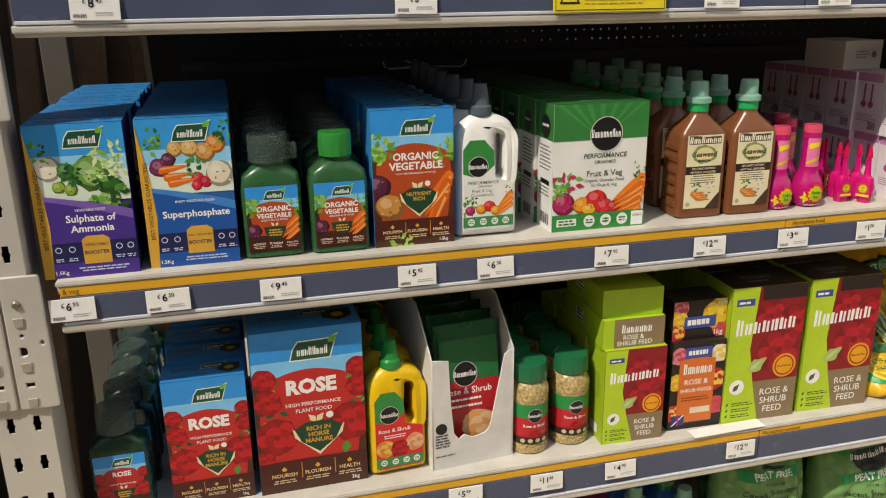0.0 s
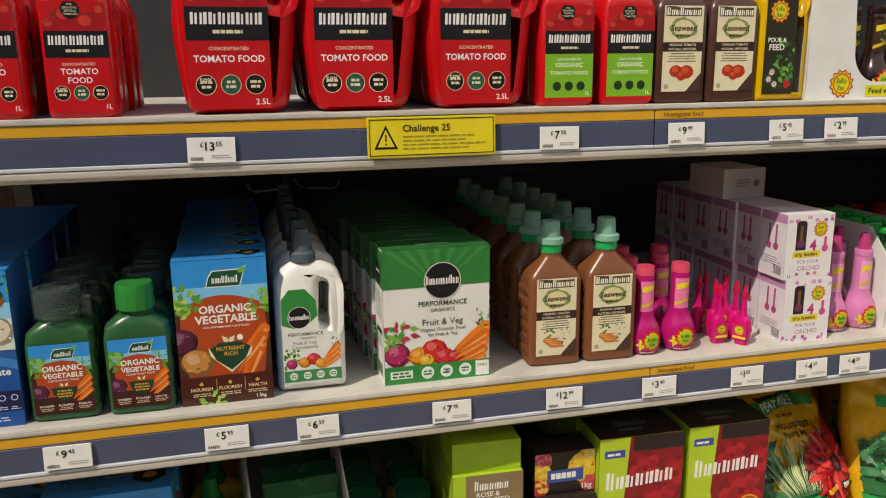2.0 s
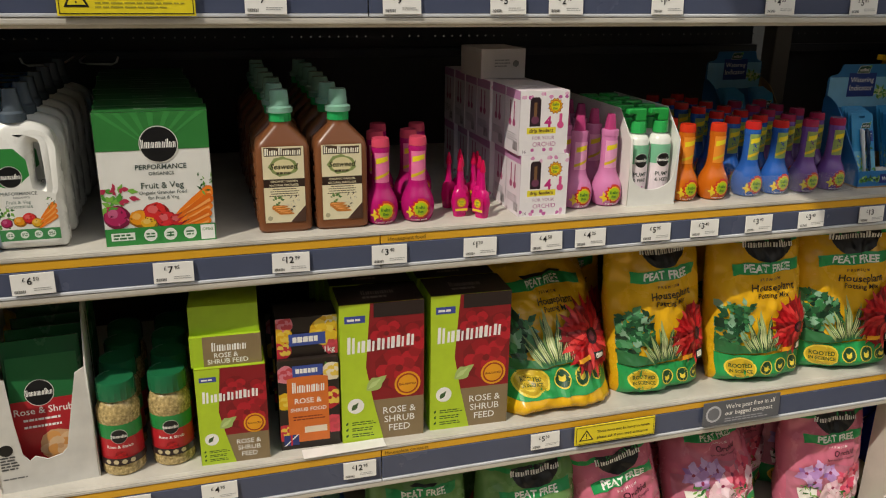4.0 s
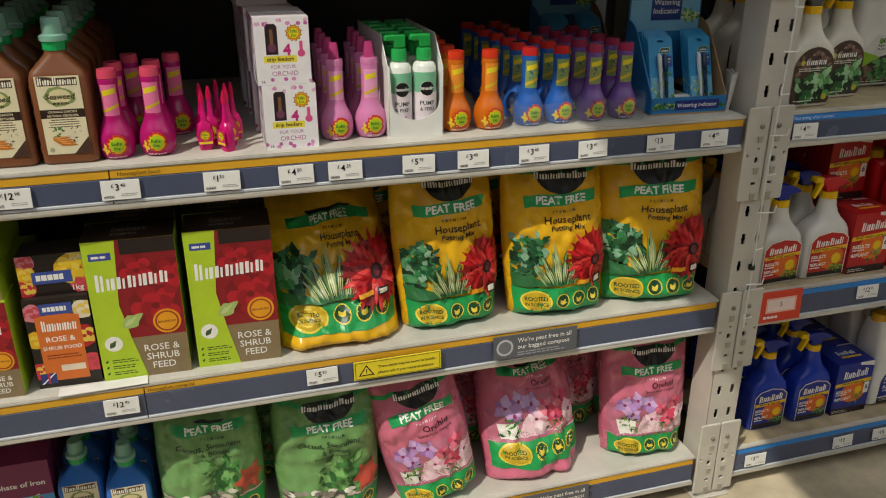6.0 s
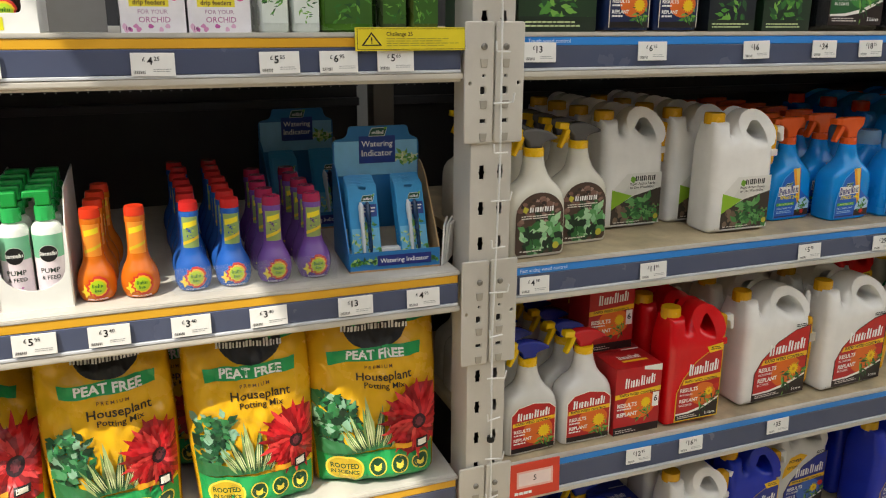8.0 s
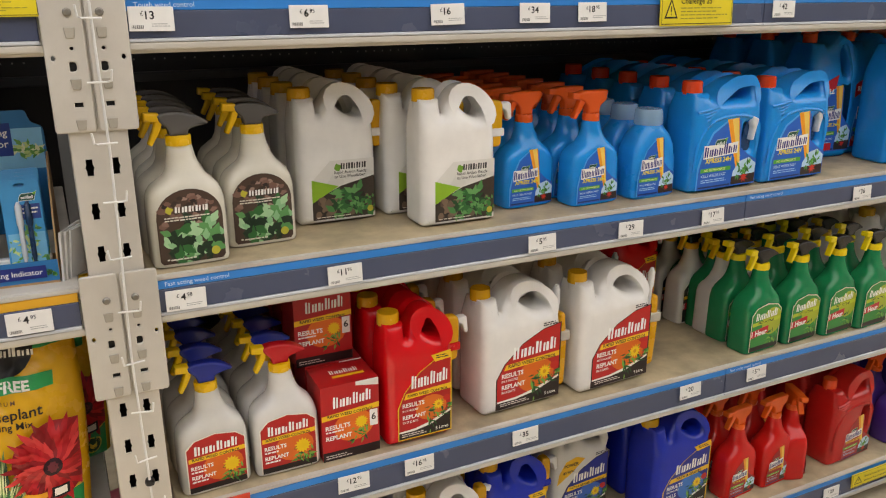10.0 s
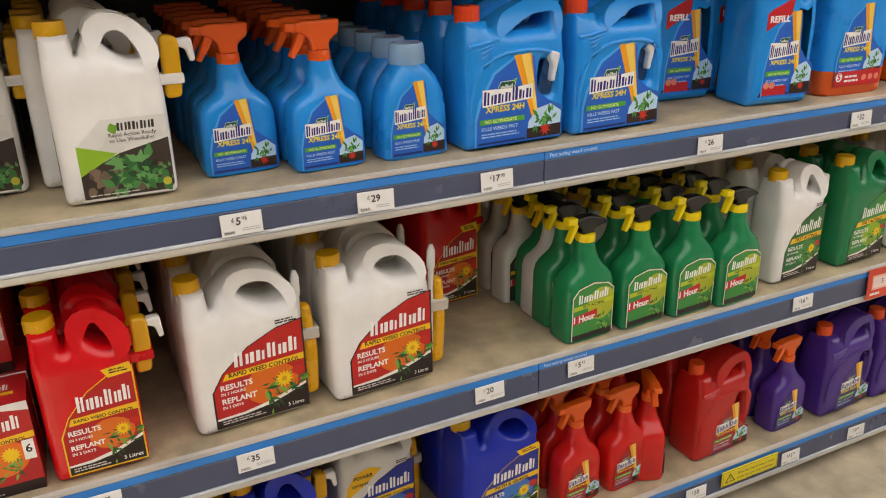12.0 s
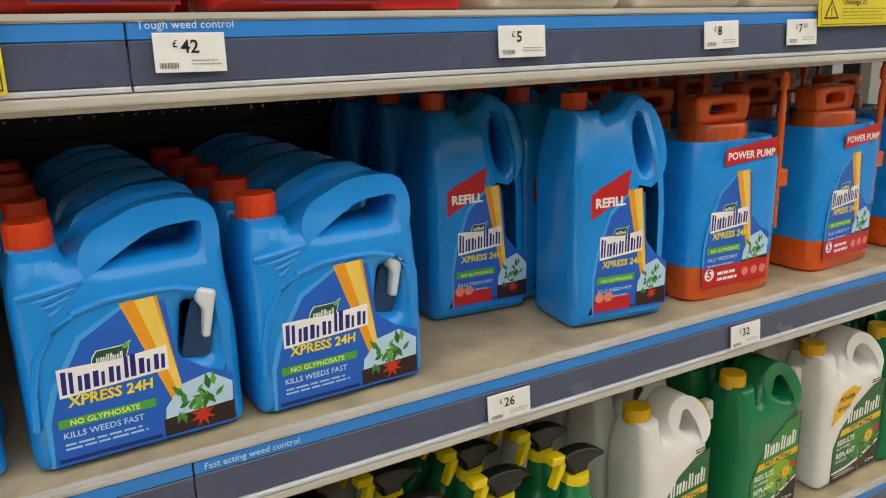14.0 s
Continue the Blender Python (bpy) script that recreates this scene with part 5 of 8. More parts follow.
def weed_panel(bg, title, base, style="white"):
    """Front label with a slanted top: brand bar, yellow band, small lines and a dandelion."""
    def make(t, w, h):
        pw, ph = w * 0.8, h * 0.62
        p = Print(pw, ph, 51)
        p.spare = (0.03, 0.03)
        edge = ink("e8c020") if style == "yellow" else ink("2c1818")
        shape = [(0, 0), (1, 0), (1, 0.97), (0.72, 0.93), (0.4, 0.8), (0.12, 0.58), (0, 0.4)]
        p.poly(edge, [(0.5 + (u - 0.5) * 1.04, 0.48 + (v - 0.48) * 1.03) for u, v in shape], 1)
        p.poly(ink(bg), shape, 2)
        p.disc(ink(base), 0.62, 0.34, 0.3, 3, 20, 0.8)
        p.rect(ink("231612"), 0, 0.0, 1, 0.1, 4)
        if style == "yellow":
            p.poly(ink("f0c020"), [(0.62, 0.99), (1, 1.02), (1, 0.92), (0.7, 0.9)], 3)
        p.bars(BLACK, 0.72, 0.98, 0.965 if style == "yellow" else 1.0, 2, 0.014, 0.026, 4)
        p.poly(ink("f0ece4"), [(0, 0.1), (0.3, 0.11), (0.62, 0.16), (1, 0.27), (1, 0.24), (0.62, 0.12), (0.3, 0.08), (0, 0.08)], 4)
        p.poly(ink("231612"), [(0.3, 0.08), (0.62, 0.12), (1, 0.24), (1, 0.08)], 4)
        p.mark(WHITE, 0.24, 0.62, 0.72, 0.16, 6, 6, (0, 3, 5), 0.03, low=0.72)
        p.poly(ink("f0c020"), [(0.1, 0.5), (1, 0.53), (1, 0.6), (0.14, 0.57)], 5)
        p.text(BLACK, title, 0.56, 0.525, 0.05, 7, 0.5, 0.025, 0.78)
        p.text(WHITE, "RESULTS", 0.07, 0.4, 0.06, 7, 0, 0.03, 0.42)
        p.text(WHITE, "IN 3 HOURS", 0.07, 0.345, 0.032, 7, 0, 0.02, 0.3)
        p.text(WHITE, "REPLANT" if bg != "1c2c8c" else "KILLS", 0.07, 0.25, 0.06, 7, 0, 0.03, 0.44)
        p.text(WHITE, "IN 3 DAYS" if bg != "1c2c8c" else "WEEDS", 0.07, 0.195, 0.032, 7, 0, 0.02, 0.3)
        p.bush(GREENS, 0.76, 0.2, 0.3, 16, 5, 0.12)
        p.burst(ink("f0c818"), 0.76, 0.36, 0.11, 8, 14, 0.6)
        p.disc(ink("d89a10"), 0.76, 0.36, 0.03, 9, 10)
        p.disc(ink("c8281c"), 0.92, 0.42, 0.06, 6, 10, 1, 0.2)
        p.bars(ink("d8d0c8"), 0.05, 0.6, 0.05, 2, 0.012, 0.025, 6)
        p.text(WHITE, "5 Litres", 0.96, 0.03, 0.04, 6, 1.0)
        p.done("label", t, flat(-w * 0.34, h * 0.05, 0.0), "printed front label")
    return make


def power_panel(bg, title, base):
    """The same label with a yellow power sprayer lozenge at the shoulder."""
    def make(t, w, h):
        weed_panel(bg, title, base)(t, w, h)
        p = Print(w * 0.5, h * 0.27, 53)
        p.poly(ink("f0b818"), [(0.02, 0.1), (0.5, 0.42), (0.98, 0.85), (0.66, 1), (0.3, 0.9), (0.08, 0.5)], 1)
        p.text(BLACK, "POWER", 0.5, 0.68, 0.16, 3, 0.5, 0.03, 0.5)
        p.text(BLACK, "sprayer", 0.42, 0.46, 0.15, 3, 0.5, 0.015, 0.44)
        p.done("power_print", t, flat(-w * 0.44, h * 0.43, 0.0), "yellow lozenge")
    return make


def plant_panel(t, w, h):
    """White jug label with a photo of weeds on soil."""
    p = Print(w * 0.8, h * 0.5, 61)
    p.poly(plastic("dcdad2", 0.33), [(0, 0), (1, 0), (1, 0.88), (0.3, 0.88), (0, 0.6)], 0)
    soil = [(0.0, 0.02), (0.94, 0.02), (1.0, 0.08), (1.0, 0.62), (0.45, 0.5), (0, 0.3)]
    p.poly(ink("3a3028"), soil, 1)
    p.poly(ink("8cb82c"), [(0, 0.28), (0.0, 0.62), (0.42, 0.5)], 2)
    for i in range(26):
        u = p.rnd.uniform(0.08, 0.95)
        p.disc(ink(p.rnd.choice(("5c4a3c", "6e5a4a", "2c241e", "7c6654"))), u, p.rnd.uniform(0.08, 0.3 + 0.24 * u), 0.06, 2, 7, 1, 0.3)
    p.bush([ink("2f6a34"), ink("4a8a48"), ink("1f4a28"), ink("66a05c")], 0.55, 0.26, 0.34, 26, 4, 0.25)
    p.bush([ink("3c7a3c"), ink("5c9a50")], 0.85, 0.18, 0.2, 10, 5)
    p.bars(ink("e0dccc"), 0.06, 0.7, 0.05, 1, 0.012, 0.02, 8)
    p.leaf(ink("6a9a2c"), 0.36, 0.76, 0.13, 15, 0.5, 4)
    p.mark(ink("2c2c28"), 0.46, 0.745, 0.42, 0.11, 5, 4, (), low=0.8)
    p.text(ink("2c2c28"), "Rapid Action Ready", 0.36, 0.68, 0.045, 4, 0, 0.012, 0.52)
    p.text(ink("2c2c28"), "to Use Weedkiller", 0.36, 0.62, 0.045, 4, 0, 0.012, 0.5)
    p.disc(ink("c0b83c"), 0.92, 0.12, 0.05, 8, 12)
    p.done("label", t, flat(-w * 0.34, h * 0.03, 0.0), "printed photo label")


def blue_panel(extra="", scale=(0.86, 0.62), off=(-0.43, 0.03), body="1a78c8", gold=True, title="XPRESS 24H"):
    def make(t, w, h):
        pw, ph = w * scale[0], h * scale[1]
        p = Print(pw, ph, 71)
        p.spare = (0.08, 0.2)
        p.poly(ink("1560c4" if body == "1a78c8" else body), [(0, 0), (1, 0), (1, 0.36), (0.84, 0.44), (0.7, 0.56), (0.66, 0.96), (0.5, 1.0), (0.2, 0.8), (0.05, 0.5), (0, 0.3)], 1)
        if body == "1a78c8":
            p.poly(ink("3aa4ea"), [(-0.02, 0.0), (0.0, 0.0), (0.01, 0.3), (0.06, 0.5), (0.21, 0.8), (0.5, 1.0), (0.49, 1.02), (0.19, 0.83), (0.03, 0.52), (-0.02, 0.32)], 2)
        if gold:
            p.poly(ink("f0a020"), [(0.42, 0.99), (0.62, 1.0), (0.72, 0.2), (0.66, 0.2)], 2)
            p.poly(ink("f8d060"), [(0.5, 0.99), (0.6, 1.0), (0.71, 0.3), (0.68, 0.3)], 3)
        p.poly(ink("bcdcf0"), [(0.58, 0.03), (0.98, 0.03), (0.99, 0.3), (0.86, 0.4), (0.7, 0.36), (0.6, 0.22)], 4)
        p.poly(ink("2c1c18"), [(0.58, 0.02), (0.99, 0.02), (0.99, 0.16), (0.58, 0.14)], 5)
        p.burst(ink("d03018"), 0.8, 0.11, 0.08, 6, 8, 0.4)
        p.bush([ink("3c8a34"), ink("62aa44"), ink("2c6a2c")], 0.78, 0.22, 0.17, 12, 6, 0.2)
        p.emblem(0.34, 0.66, 0.1, "leaf", 4)
        p.mark(ink("1c1c78"), 0.08, 0.47, 0.56, 0.15, 7, 8, (0, 4), 0.04, WHITE, 0.7)
        p.text(ink("f0d830"), title, 0.1, 0.385, 0.07, 8, 0, 0.03, 0.55, slant=0.1)
        p.rect(ink("4ca83c"), 0.04, 0.25, 0.55, 0.31, 4)
        p.text(ink("e8f0a0"), "NO GLYPHOSATE", 0.1, 0.262, 0.038, 6, 0, 0.02, 0.42)
        p.text(ink("c8e4f8"), "KILLS WEEDS FAST", 0.06, 0.18, 0.042, 6, 0, 0.01, 0.46)
        p.bars(ink("a8d0f0"), 0.06, 0.5, 0.13, 2, 0.014, 0.03, 6)
        p.rect(ink("102c6c"), 0.02, 0.02, 0.56, 0.045, 6)
        if extra:
            p.poly(ink("c81c24"), [(-0.06, 0.78), (0.42, 0.96), (0.46, 1.16), (0.02, 1.02), (-0.06, 0.98)], 9)
            p.text(WHITE, extra, 0.2, 0.88, 0.1, 10, 0.5, 0.04, 0.4)
            p.rect(ink("c81c24"), 0.0, 0.02, 0.5, 0.13, 7)
            for u in (0.08, 0.2):
                p.disc(ink("e88a70"), u, 0.14, 0.06, 8, 12)
        p.done("label", t, flat(w * off[0], h * off[1], 0.0), "printed front label")
    return make


def spray_bottle(name, label, colour, w, h, head, trigger, collar, panel, d=0.075, group="", square=False):
    """Trigger spray bottle: flat body, tapering neck, collar, gun head and trigger; h is the height to the top of the head."""
    t = thing(name, label, "spray bottle", group)
    b = h - (0.066 if square else 0.056)
    part("bottle", loft([(0, w * 0.45, d * 0.42, 5, 0), (0.003, w * 0.485, d * 0.48, 6, 0), (0.009, w * 0.5, d * 0.5, 6, 0), (b * 0.4, w * 0.5, d * 0.5, 5, 0), (b * 0.54, w * 0.492, d * 0.5, 5, 0), (b * 0.61, w * 0.47, d * 0.49, 4.4, 0), (b * 0.665, w * 0.425, d * 0.47, 3.6, 0.001), (b * 0.71, w * 0.35, d * 0.44, 3, 0.003), (b * 0.75, w * 0.275, d * 0.4, 2.7, 0.004), (b * 0.81, w * 0.22, d * 0.34, 2.4, 0.003), (b * 0.9, w * 0.185, d * 0.28, 2.1, 0.001), (b, w * 0.16, d * 0.24, 2, 0.0)], d / 2), plastic(colour, 0.25), t)
    part("collar", knurled(w * 0.15 if square else w * 0.165, 0.017, 26, 0, d / 2, b - 0.001), plastic(collar, 0.3), t, "ribbed collar")
    z = b + 0.015
    if square:
        pts = [(0.015, 0, 0.003), (0.017, 0.016, 0.006), (0.034, 0.028, 0.006), (0.037, 0.05, 0.003), (-0.028, 0.051, 0.004), (-0.045, 0.047, 0.003), (-0.046, 0.034, 0.003), (-0.03, 0.03, 0.006), (-0.017, 0.018, 0.006), (-0.015, 0, 0.003)]
        tp = [(-0.02, 0.032, 0.003), (-0.036, 0.034, 0.004), (-0.043, 0.016, 0.008), (-0.054, -0.006, 0.003), (-0.047, -0.011, 0.003), (-0.03, 0.012, 0.01)]
        np = (-0.05, 0.041)
    else:
        pts = [(0.016, 0, 0.003), (0.017, 0.01, 0.005), (0.03, 0.014, 0.004), (0.05, 0.017, 0.003), (0.052, 0.021, 0.002), (0.034, 0.033, 0.012), (0.008, 0.041, 0.014), (-0.022, 0.041, 0.006), (-0.034, 0.036, 0.003), (-0.03, 0.026, 0.004), (-0.018, 0.014, 0.005), (-0.015, 0, 0.003)]
        tp = [(-0.022, 0.029, 0.003), (-0.036, 0.03, 0.004), (-0.041, 0.012, 0.008), (-0.052, -0.012, 0.003), (-0.045, -0.016, 0.003), (-0.03, 0.008, 0.01)]
        np = (-0.045, 0.034)
    head_part = part("spray_head", slab(rounded([(x, z + zz, r) for x, zz, r in pts], 4), [], d / 2 - 0.013, d / 2 + 0.013, 0.005, 3), plastic(head, 0.28), t, "spray head")
    part("trigger", slab(rounded([(x, z + zz, r) for x, zz, r in tp], 4), [], d / 2 - 0.0085, d / 2 + 0.0085, 0.003, 2), plastic(trigger, 0.28), head_part, "trigger")
    part("nozzle", slab(rounded([(np[0] - 0.011, z + np[1] - 0.006, 0.002), (np[0] + 0.014, z + np[1] - 0.009, 0.002), (np[0] + 0.016, z + np[1] + 0.006, 0.002), (np[0] - 0.009, z + np[1] + 0.008, 0.002)], 3), [], d / 2 - 0.011, d / 2 + 0.011, 0.003, 2), plastic(trigger, 0.28), head_part, "nozzle")
    panel(t, w, b)
    return t


def spray_photo(t, w, b):
    """Arched photo label: broken soil above, leaves below."""
    p = Print(w * 0.84, b * 0.62, 81)
    arch = [(0.5 + 0.5 * math.sin(a), 0.62 + 0.38 * math.cos(a)) for a in [math.pi * (-0.5 + i / 14) for i in range(15)]]
    p.poly(ink("4a382e"), [(0.04, 0), (0.96, 0), (1, 0.05)] + arch[::-1] + [(0, 0.05)], 1)
    for i in range(60):
        u = p.rnd.uniform(0.08, 0.92)
        top = 0.62 + 0.36 * math.sqrt(max(0, 1 - ((u - 0.5) / 0.5) ** 2))
        p.disc(ink(p.rnd.choice(("6a4c42", "8c6c60", "2a201a", "a08478", "7c5c50", "3a2c24"))), u, p.rnd.uniform(0.4, top - 0.07), p.rnd.uniform(0.04, 0.075), 2, 7, 0.7, 0.35)
    p.bush([ink("2f6a34"), ink("5c9a58"), ink("8cc08c"), ink("1f3a24"), ink("16301c"), ink("a8d0a0")], 0.5, 0.28, 0.5, 44, 4, 0.3)
    p.leaf(ink("c0b83c"), 0.14, 0.72, 0.13, 15, 0.5, 8)
    p.mark(WHITE, 0.28, 0.69, 0.52, 0.1, 5, 8, (), low=0.8)
    p.bars(ink("e0dccc"), 0.12, 0.8, 0.62, 2, 0.018, 0.036, 8)
    p.disc(ink("c0b83c"), 0.85, 0.12, 0.07, 8, 12)
    p.bars(ink("e0dccc"), 0.1, 0.7, 0.05, 1, 0.02, 0.04, 8)
    p.done("label", t, flat(-w * 0.42, b * 0.04, 0.0), "photo label with leaves")


def small_weed(bg, title, band="f0c020", hour=False):
    def make(t, w, b):
        p = Print(w * 0.86, b * 0.56, 83)
        p.spare = (0, 0.02)
        p.poly(ink("e8e0d0"), [(0, 0), (1, 0), (1.0, 0.84), (0.85, 0.96), (0.5, 1.02), (0.15, 0.96), (0, 0.82)], 1)
        p.poly(ink(bg), [(0.02, 0.02), (0.98, 0.02), (0.98, 0.83), (0.84, 0.94), (0.5, 1.0), (0.16, 0.94), (0.02, 0.8)], 2)
        if hour:
            p.disc(ink("a8b42c"), 0.7, 0.6, 0.34, 3, 18, 1)
            p.poly(ink("c41c2c"), [(0.02, 0.3), (0.6, 0.36), (0.6, 0.52), (0.02, 0.46)], 5)
            p.text(WHITE, "1 Hour", 0.3, 0.34, 0.12, 7, 0.5, 0.04, 0.52)
        else:
            p.disc(ink("e06a20"), 0.6, 0.4, 0.34, 3, 18, 0.8)
        p.mark(WHITE, 0.14, 0.68, 0.74, 0.17, 6, 6, (0, 3, 5), 0.03, low=0.72)
        p.poly(ink(band), [(0.04, 0.56), (0.98, 0.6), (0.98, 0.68), (0.04, 0.64)], 5)
        p.text(BLACK, title, 0.5, 0.59, 0.055, 7, 0.5, 0.02, 0.8)
        if not hour:
            p.text(WHITE, "RESULTS", 0.07, 0.42, 0.07, 7, 0, 0.03, 0.42)
            p.text(WHITE, "REPLANT", 0.07, 0.24, 0.07, 7, 0, 0.03, 0.42)
            p.bars(WHITE, 0.07, 0.38, 0.36, 1, 0.03, 0.05, 7)
            p.bars(WHITE, 0.07, 0.38, 0.18, 1, 0.03, 0.05, 7)
            p.burst(ink("f0c818"), 0.74, 0.38, 0.15, 8, 14, 0.7)
        p.bush(GREENS, 0.74, 0.2, 0.28, 12, 5, 0.16)
        p.rect(ink("1c1614"), 0.02, 0.0, 0.98, 0.1, 6)
        p.done("label", t, flat(-w * 0.43, b * 0.04, 0.0), "printed front label")
    return make


def sachet_box(bg, label, title):
    w, h, d = 0.125, 0.17, 0.095
    t = carton("weed_tube_box", label, w, h, d, bg)
    p = Print(w, h, 91)
    p.rect(ink(bg), 0, 0, 1, 1)
    p.disc(ink("e87020"), 0.55, 0.42, 0.35, 2, 20, 0.8)
    p.poly(ink("e8e4dc"), [(0.6, 0.95), (1, 0.9), (1, 1), (0.6, 1)], 3)
    p.mark(WHITE, 0.2, 0.7, 0.68, 0.15, 6, 5, (0, 3, 5), 0.03, low=0.72)
    p.poly(ink("f0c020"), [(0, 0.55), (1, 0.6), (1, 0.67), (0, 0.62)], 4)
    p.text(BLACK, title, 0.5, 0.585, 0.045, 6, 0.5, 0.02, 0.8)
    p.text(WHITE, "RESULTS", 0.06, 0.42, 0.06, 6, 0, 0.03, 0.45)
    p.text(WHITE, "REPLANT", 0.06, 0.28, 0.06, 6, 0, 0.03, 0.45)
    p.bars(WHITE, 0.06, 0.4, 0.38, 1, 0.02, 0.03, 6)
    p.bush(GREENS, 0.68, 0.3, 0.22, 10, 4, 0.16)
    p.burst(ink("f0c818"), 0.68, 0.45, 0.12, 7, 14, 0.7)
    p.rect(WHITE, 0.83, 0.36, 0.97, 0.58, 6)
    p.text(BLACK, "6", 0.9, 0.44, 0.09, 8, 0.5, 0.02)
    p.rect(ink("241414"), 0, 0, 1, 0.12, 3)
    p.bars(ink("d0c8c0"), 0.05, 0.5, 0.06, 2, 0.014, 0.03, 4)
    art(t, w, h, p)
    q = Print(w, d, 92)
    q.rect(ink(bg), 0, 0, 1, 1)
    q.mark(WHITE, 0.3, 0.5, 0.5, 0.2, 6, 3, (0, 3, 5), low=0.72)
    q.rect(ink("f0c020"), 0.3, 0.32, 0.85, 0.42, 3)
    q.done("top_print", t, top_face(-w / 2, 0, h))
    return t


def tomato_bottle(big, organic=False):
    w, d, h = (0.18, 0.09, 0.255) if big else (0.098, 0.07, 0.225)
    t = thing("tomato_food_jug" if big else "tomato_food_bottle", "glossy red concentrated tomato food %s with black band" % ("jug with handle" if big else "bottle"), "bottle")
    m = mat("c41018", 0.25, 0, 0.04, 8, 0.03)
    if big:
        out = rounded([(-0.42 * w, 0, 0.03), (0.42 * w, 0, 0.03), (0.5 * w, 0.5 * h, 0.06), (0.52 * w, 0.78 * h, 0.05), (0.36 * w, 0.98 * h, 0.03), (0.1 * w, 0.95 * h, 0.03), (-0.05 * w, h, 0.01), (-0.28 * w, h, 0.01), (-0.45 * w, 0.8 * h, 0.05), (-0.5 * w, 0.5 * h, 0.06)], 6)
        hole = oval(0.27 * w, 0.78 * h, 0.09 * w, 0.15 * h, 18, 0.55)
        part("body", slab(out, [hole], 0, d, 0.024, 4), m, t)
        part("cap", knurled(0.028, 0.04, 28, -0.165 * w, d / 2, h - 0.004), plastic("1c1c1e"), t, "black cap")
    else:
        part("body", loft([(0, w * 0.46, d * 0.46, 5, 0), (0.006, w * 0.5, d * 0.5, 6, 0), (h * 0.7, w * 0.5, d * 0.5, 6, 0), (h * 0.82, w * 0.4, d * 0.46, 4, 0), (h * 0.92, w * 0.2, d * 0.28, 2, 0), (h, w * 0.2, d * 0.28, 2, 0)], d / 2), m, t)
        part("cap", knurled(0.022, 0.035, 26, 0, d / 2, h - 0.003), plastic("1c1c1e"), t, "black cap")
    lw, lh = (w * 0.66, h * 0.78) if big else (w * 0.86, h * 0.68)
    p = Print(lw, lh, 101)
    p.rect(ink("c41018"), 0, 0, 1, 1)
    for u, v, r in ((0.4, 0.86, 0.24), (0.72, 0.8, 0.24), (0.15, 0.78, 0.16), (0.95, 0.9, 0.16)):
        p.disc(ink("a8141c"), u, v, r, 2, 18, 0.8, 0.03)
        p.disc(ink("d03a34"), u - 0.06, v + 0.03, r * 0.45, 3, 12, 0.8)
        p.bush([ink("3c6a2c"), ink("2c4a24")], u, v + 0.08, 0.12, 5, 4, 0.12)
    p.disc(BLACK, 0.45, 0.93, 0.15, 6, 18)
    for i, s in enumerate(("FOR", "DELICIOUS", "TASTING", "TOMATOES")):
        p.text(CREAM, s, 0.45, 0.965 - 0.028 * i, 0.018, 8, 0.5, 0.01, 0.24)
    p.rect(ink("17161a"), -0.02, 0.5, 1.02, 0.74, 6)
    p.mark(WHITE, 0.06, 0.615, 0.88, 0.085, 8, 8, (0, 1, 2, 3, 4, 5, 6, 7))
    p.bars(CREAM, 0.3, 0.7, 0.55, 1, 0.025, 0.03, 8, True)
    if organic:
        p.rect(ink("7cb82c"), 0, 0.04, 1, 0.5, 6)
        p.text(WHITE, "CONCENTRATED", 0.5, 0.43, 0.025, 8)
        p.text(ink("eef6d8"), "ORGANIC", 0.5, 0.36, 0.05, 8, 0.5, 0.012, 0.7)
        p.text(ink("eef6d8"), "TOMATO FOOD", 0.5, 0.28, 0.05, 8, 0.5, 0.012, 0.8)
        for u in (0.25, 0.5, 0.75):
            p.disc(ink("1c3a1c"), u, 0.16, 0.09, 8, 14)
        p.text(WHITE, "1L", 0.95, 0.06, 0.045, 8, 1)
    else:
        p.text(CREAM, "CONCENTRATED", 0.5, 0.43, 0.026, 8)
        if big:
            p.text(WHITE, "TOMATO FOOD", 0.5, 0.345, 0.05, 8, 0.5, 0.02, 0.95)
        else:
            p.text(WHITE, "TOMATO", 0.5, 0.35, 0.055, 8, 0.5, 0.015)
            p.text(WHITE, "FOOD", 0.5, 0.27, 0.055, 8, 0.5, 0.015)
        for u, c in ((0.2, "1c1410"), (0.5, "2c5a44"), (0.8, "1c1410")):
            p.disc(CREAM, u, 0.18, 0.125, 7, 18)
            p.disc(ink(c), u, 0.18, 0.117, 8, 18)
            p.bars(CREAM, u - 0.07, u + 0.07, 0.19, 2, 0.02, 0.035, 9, True)
        p.text(CREAM, "50%", 0.2, 0.19, 0.04, 10, 0.5, 0.02)
        p.text(WHITE, "2.5L" if big else "1L", 0.97, 0.03, 0.045, 8, 1)
    p.done("label", t, flat(-lw / 2 - (0.06 * w if big else 0), 0.008, -0.0005), "printed front label")
    return t


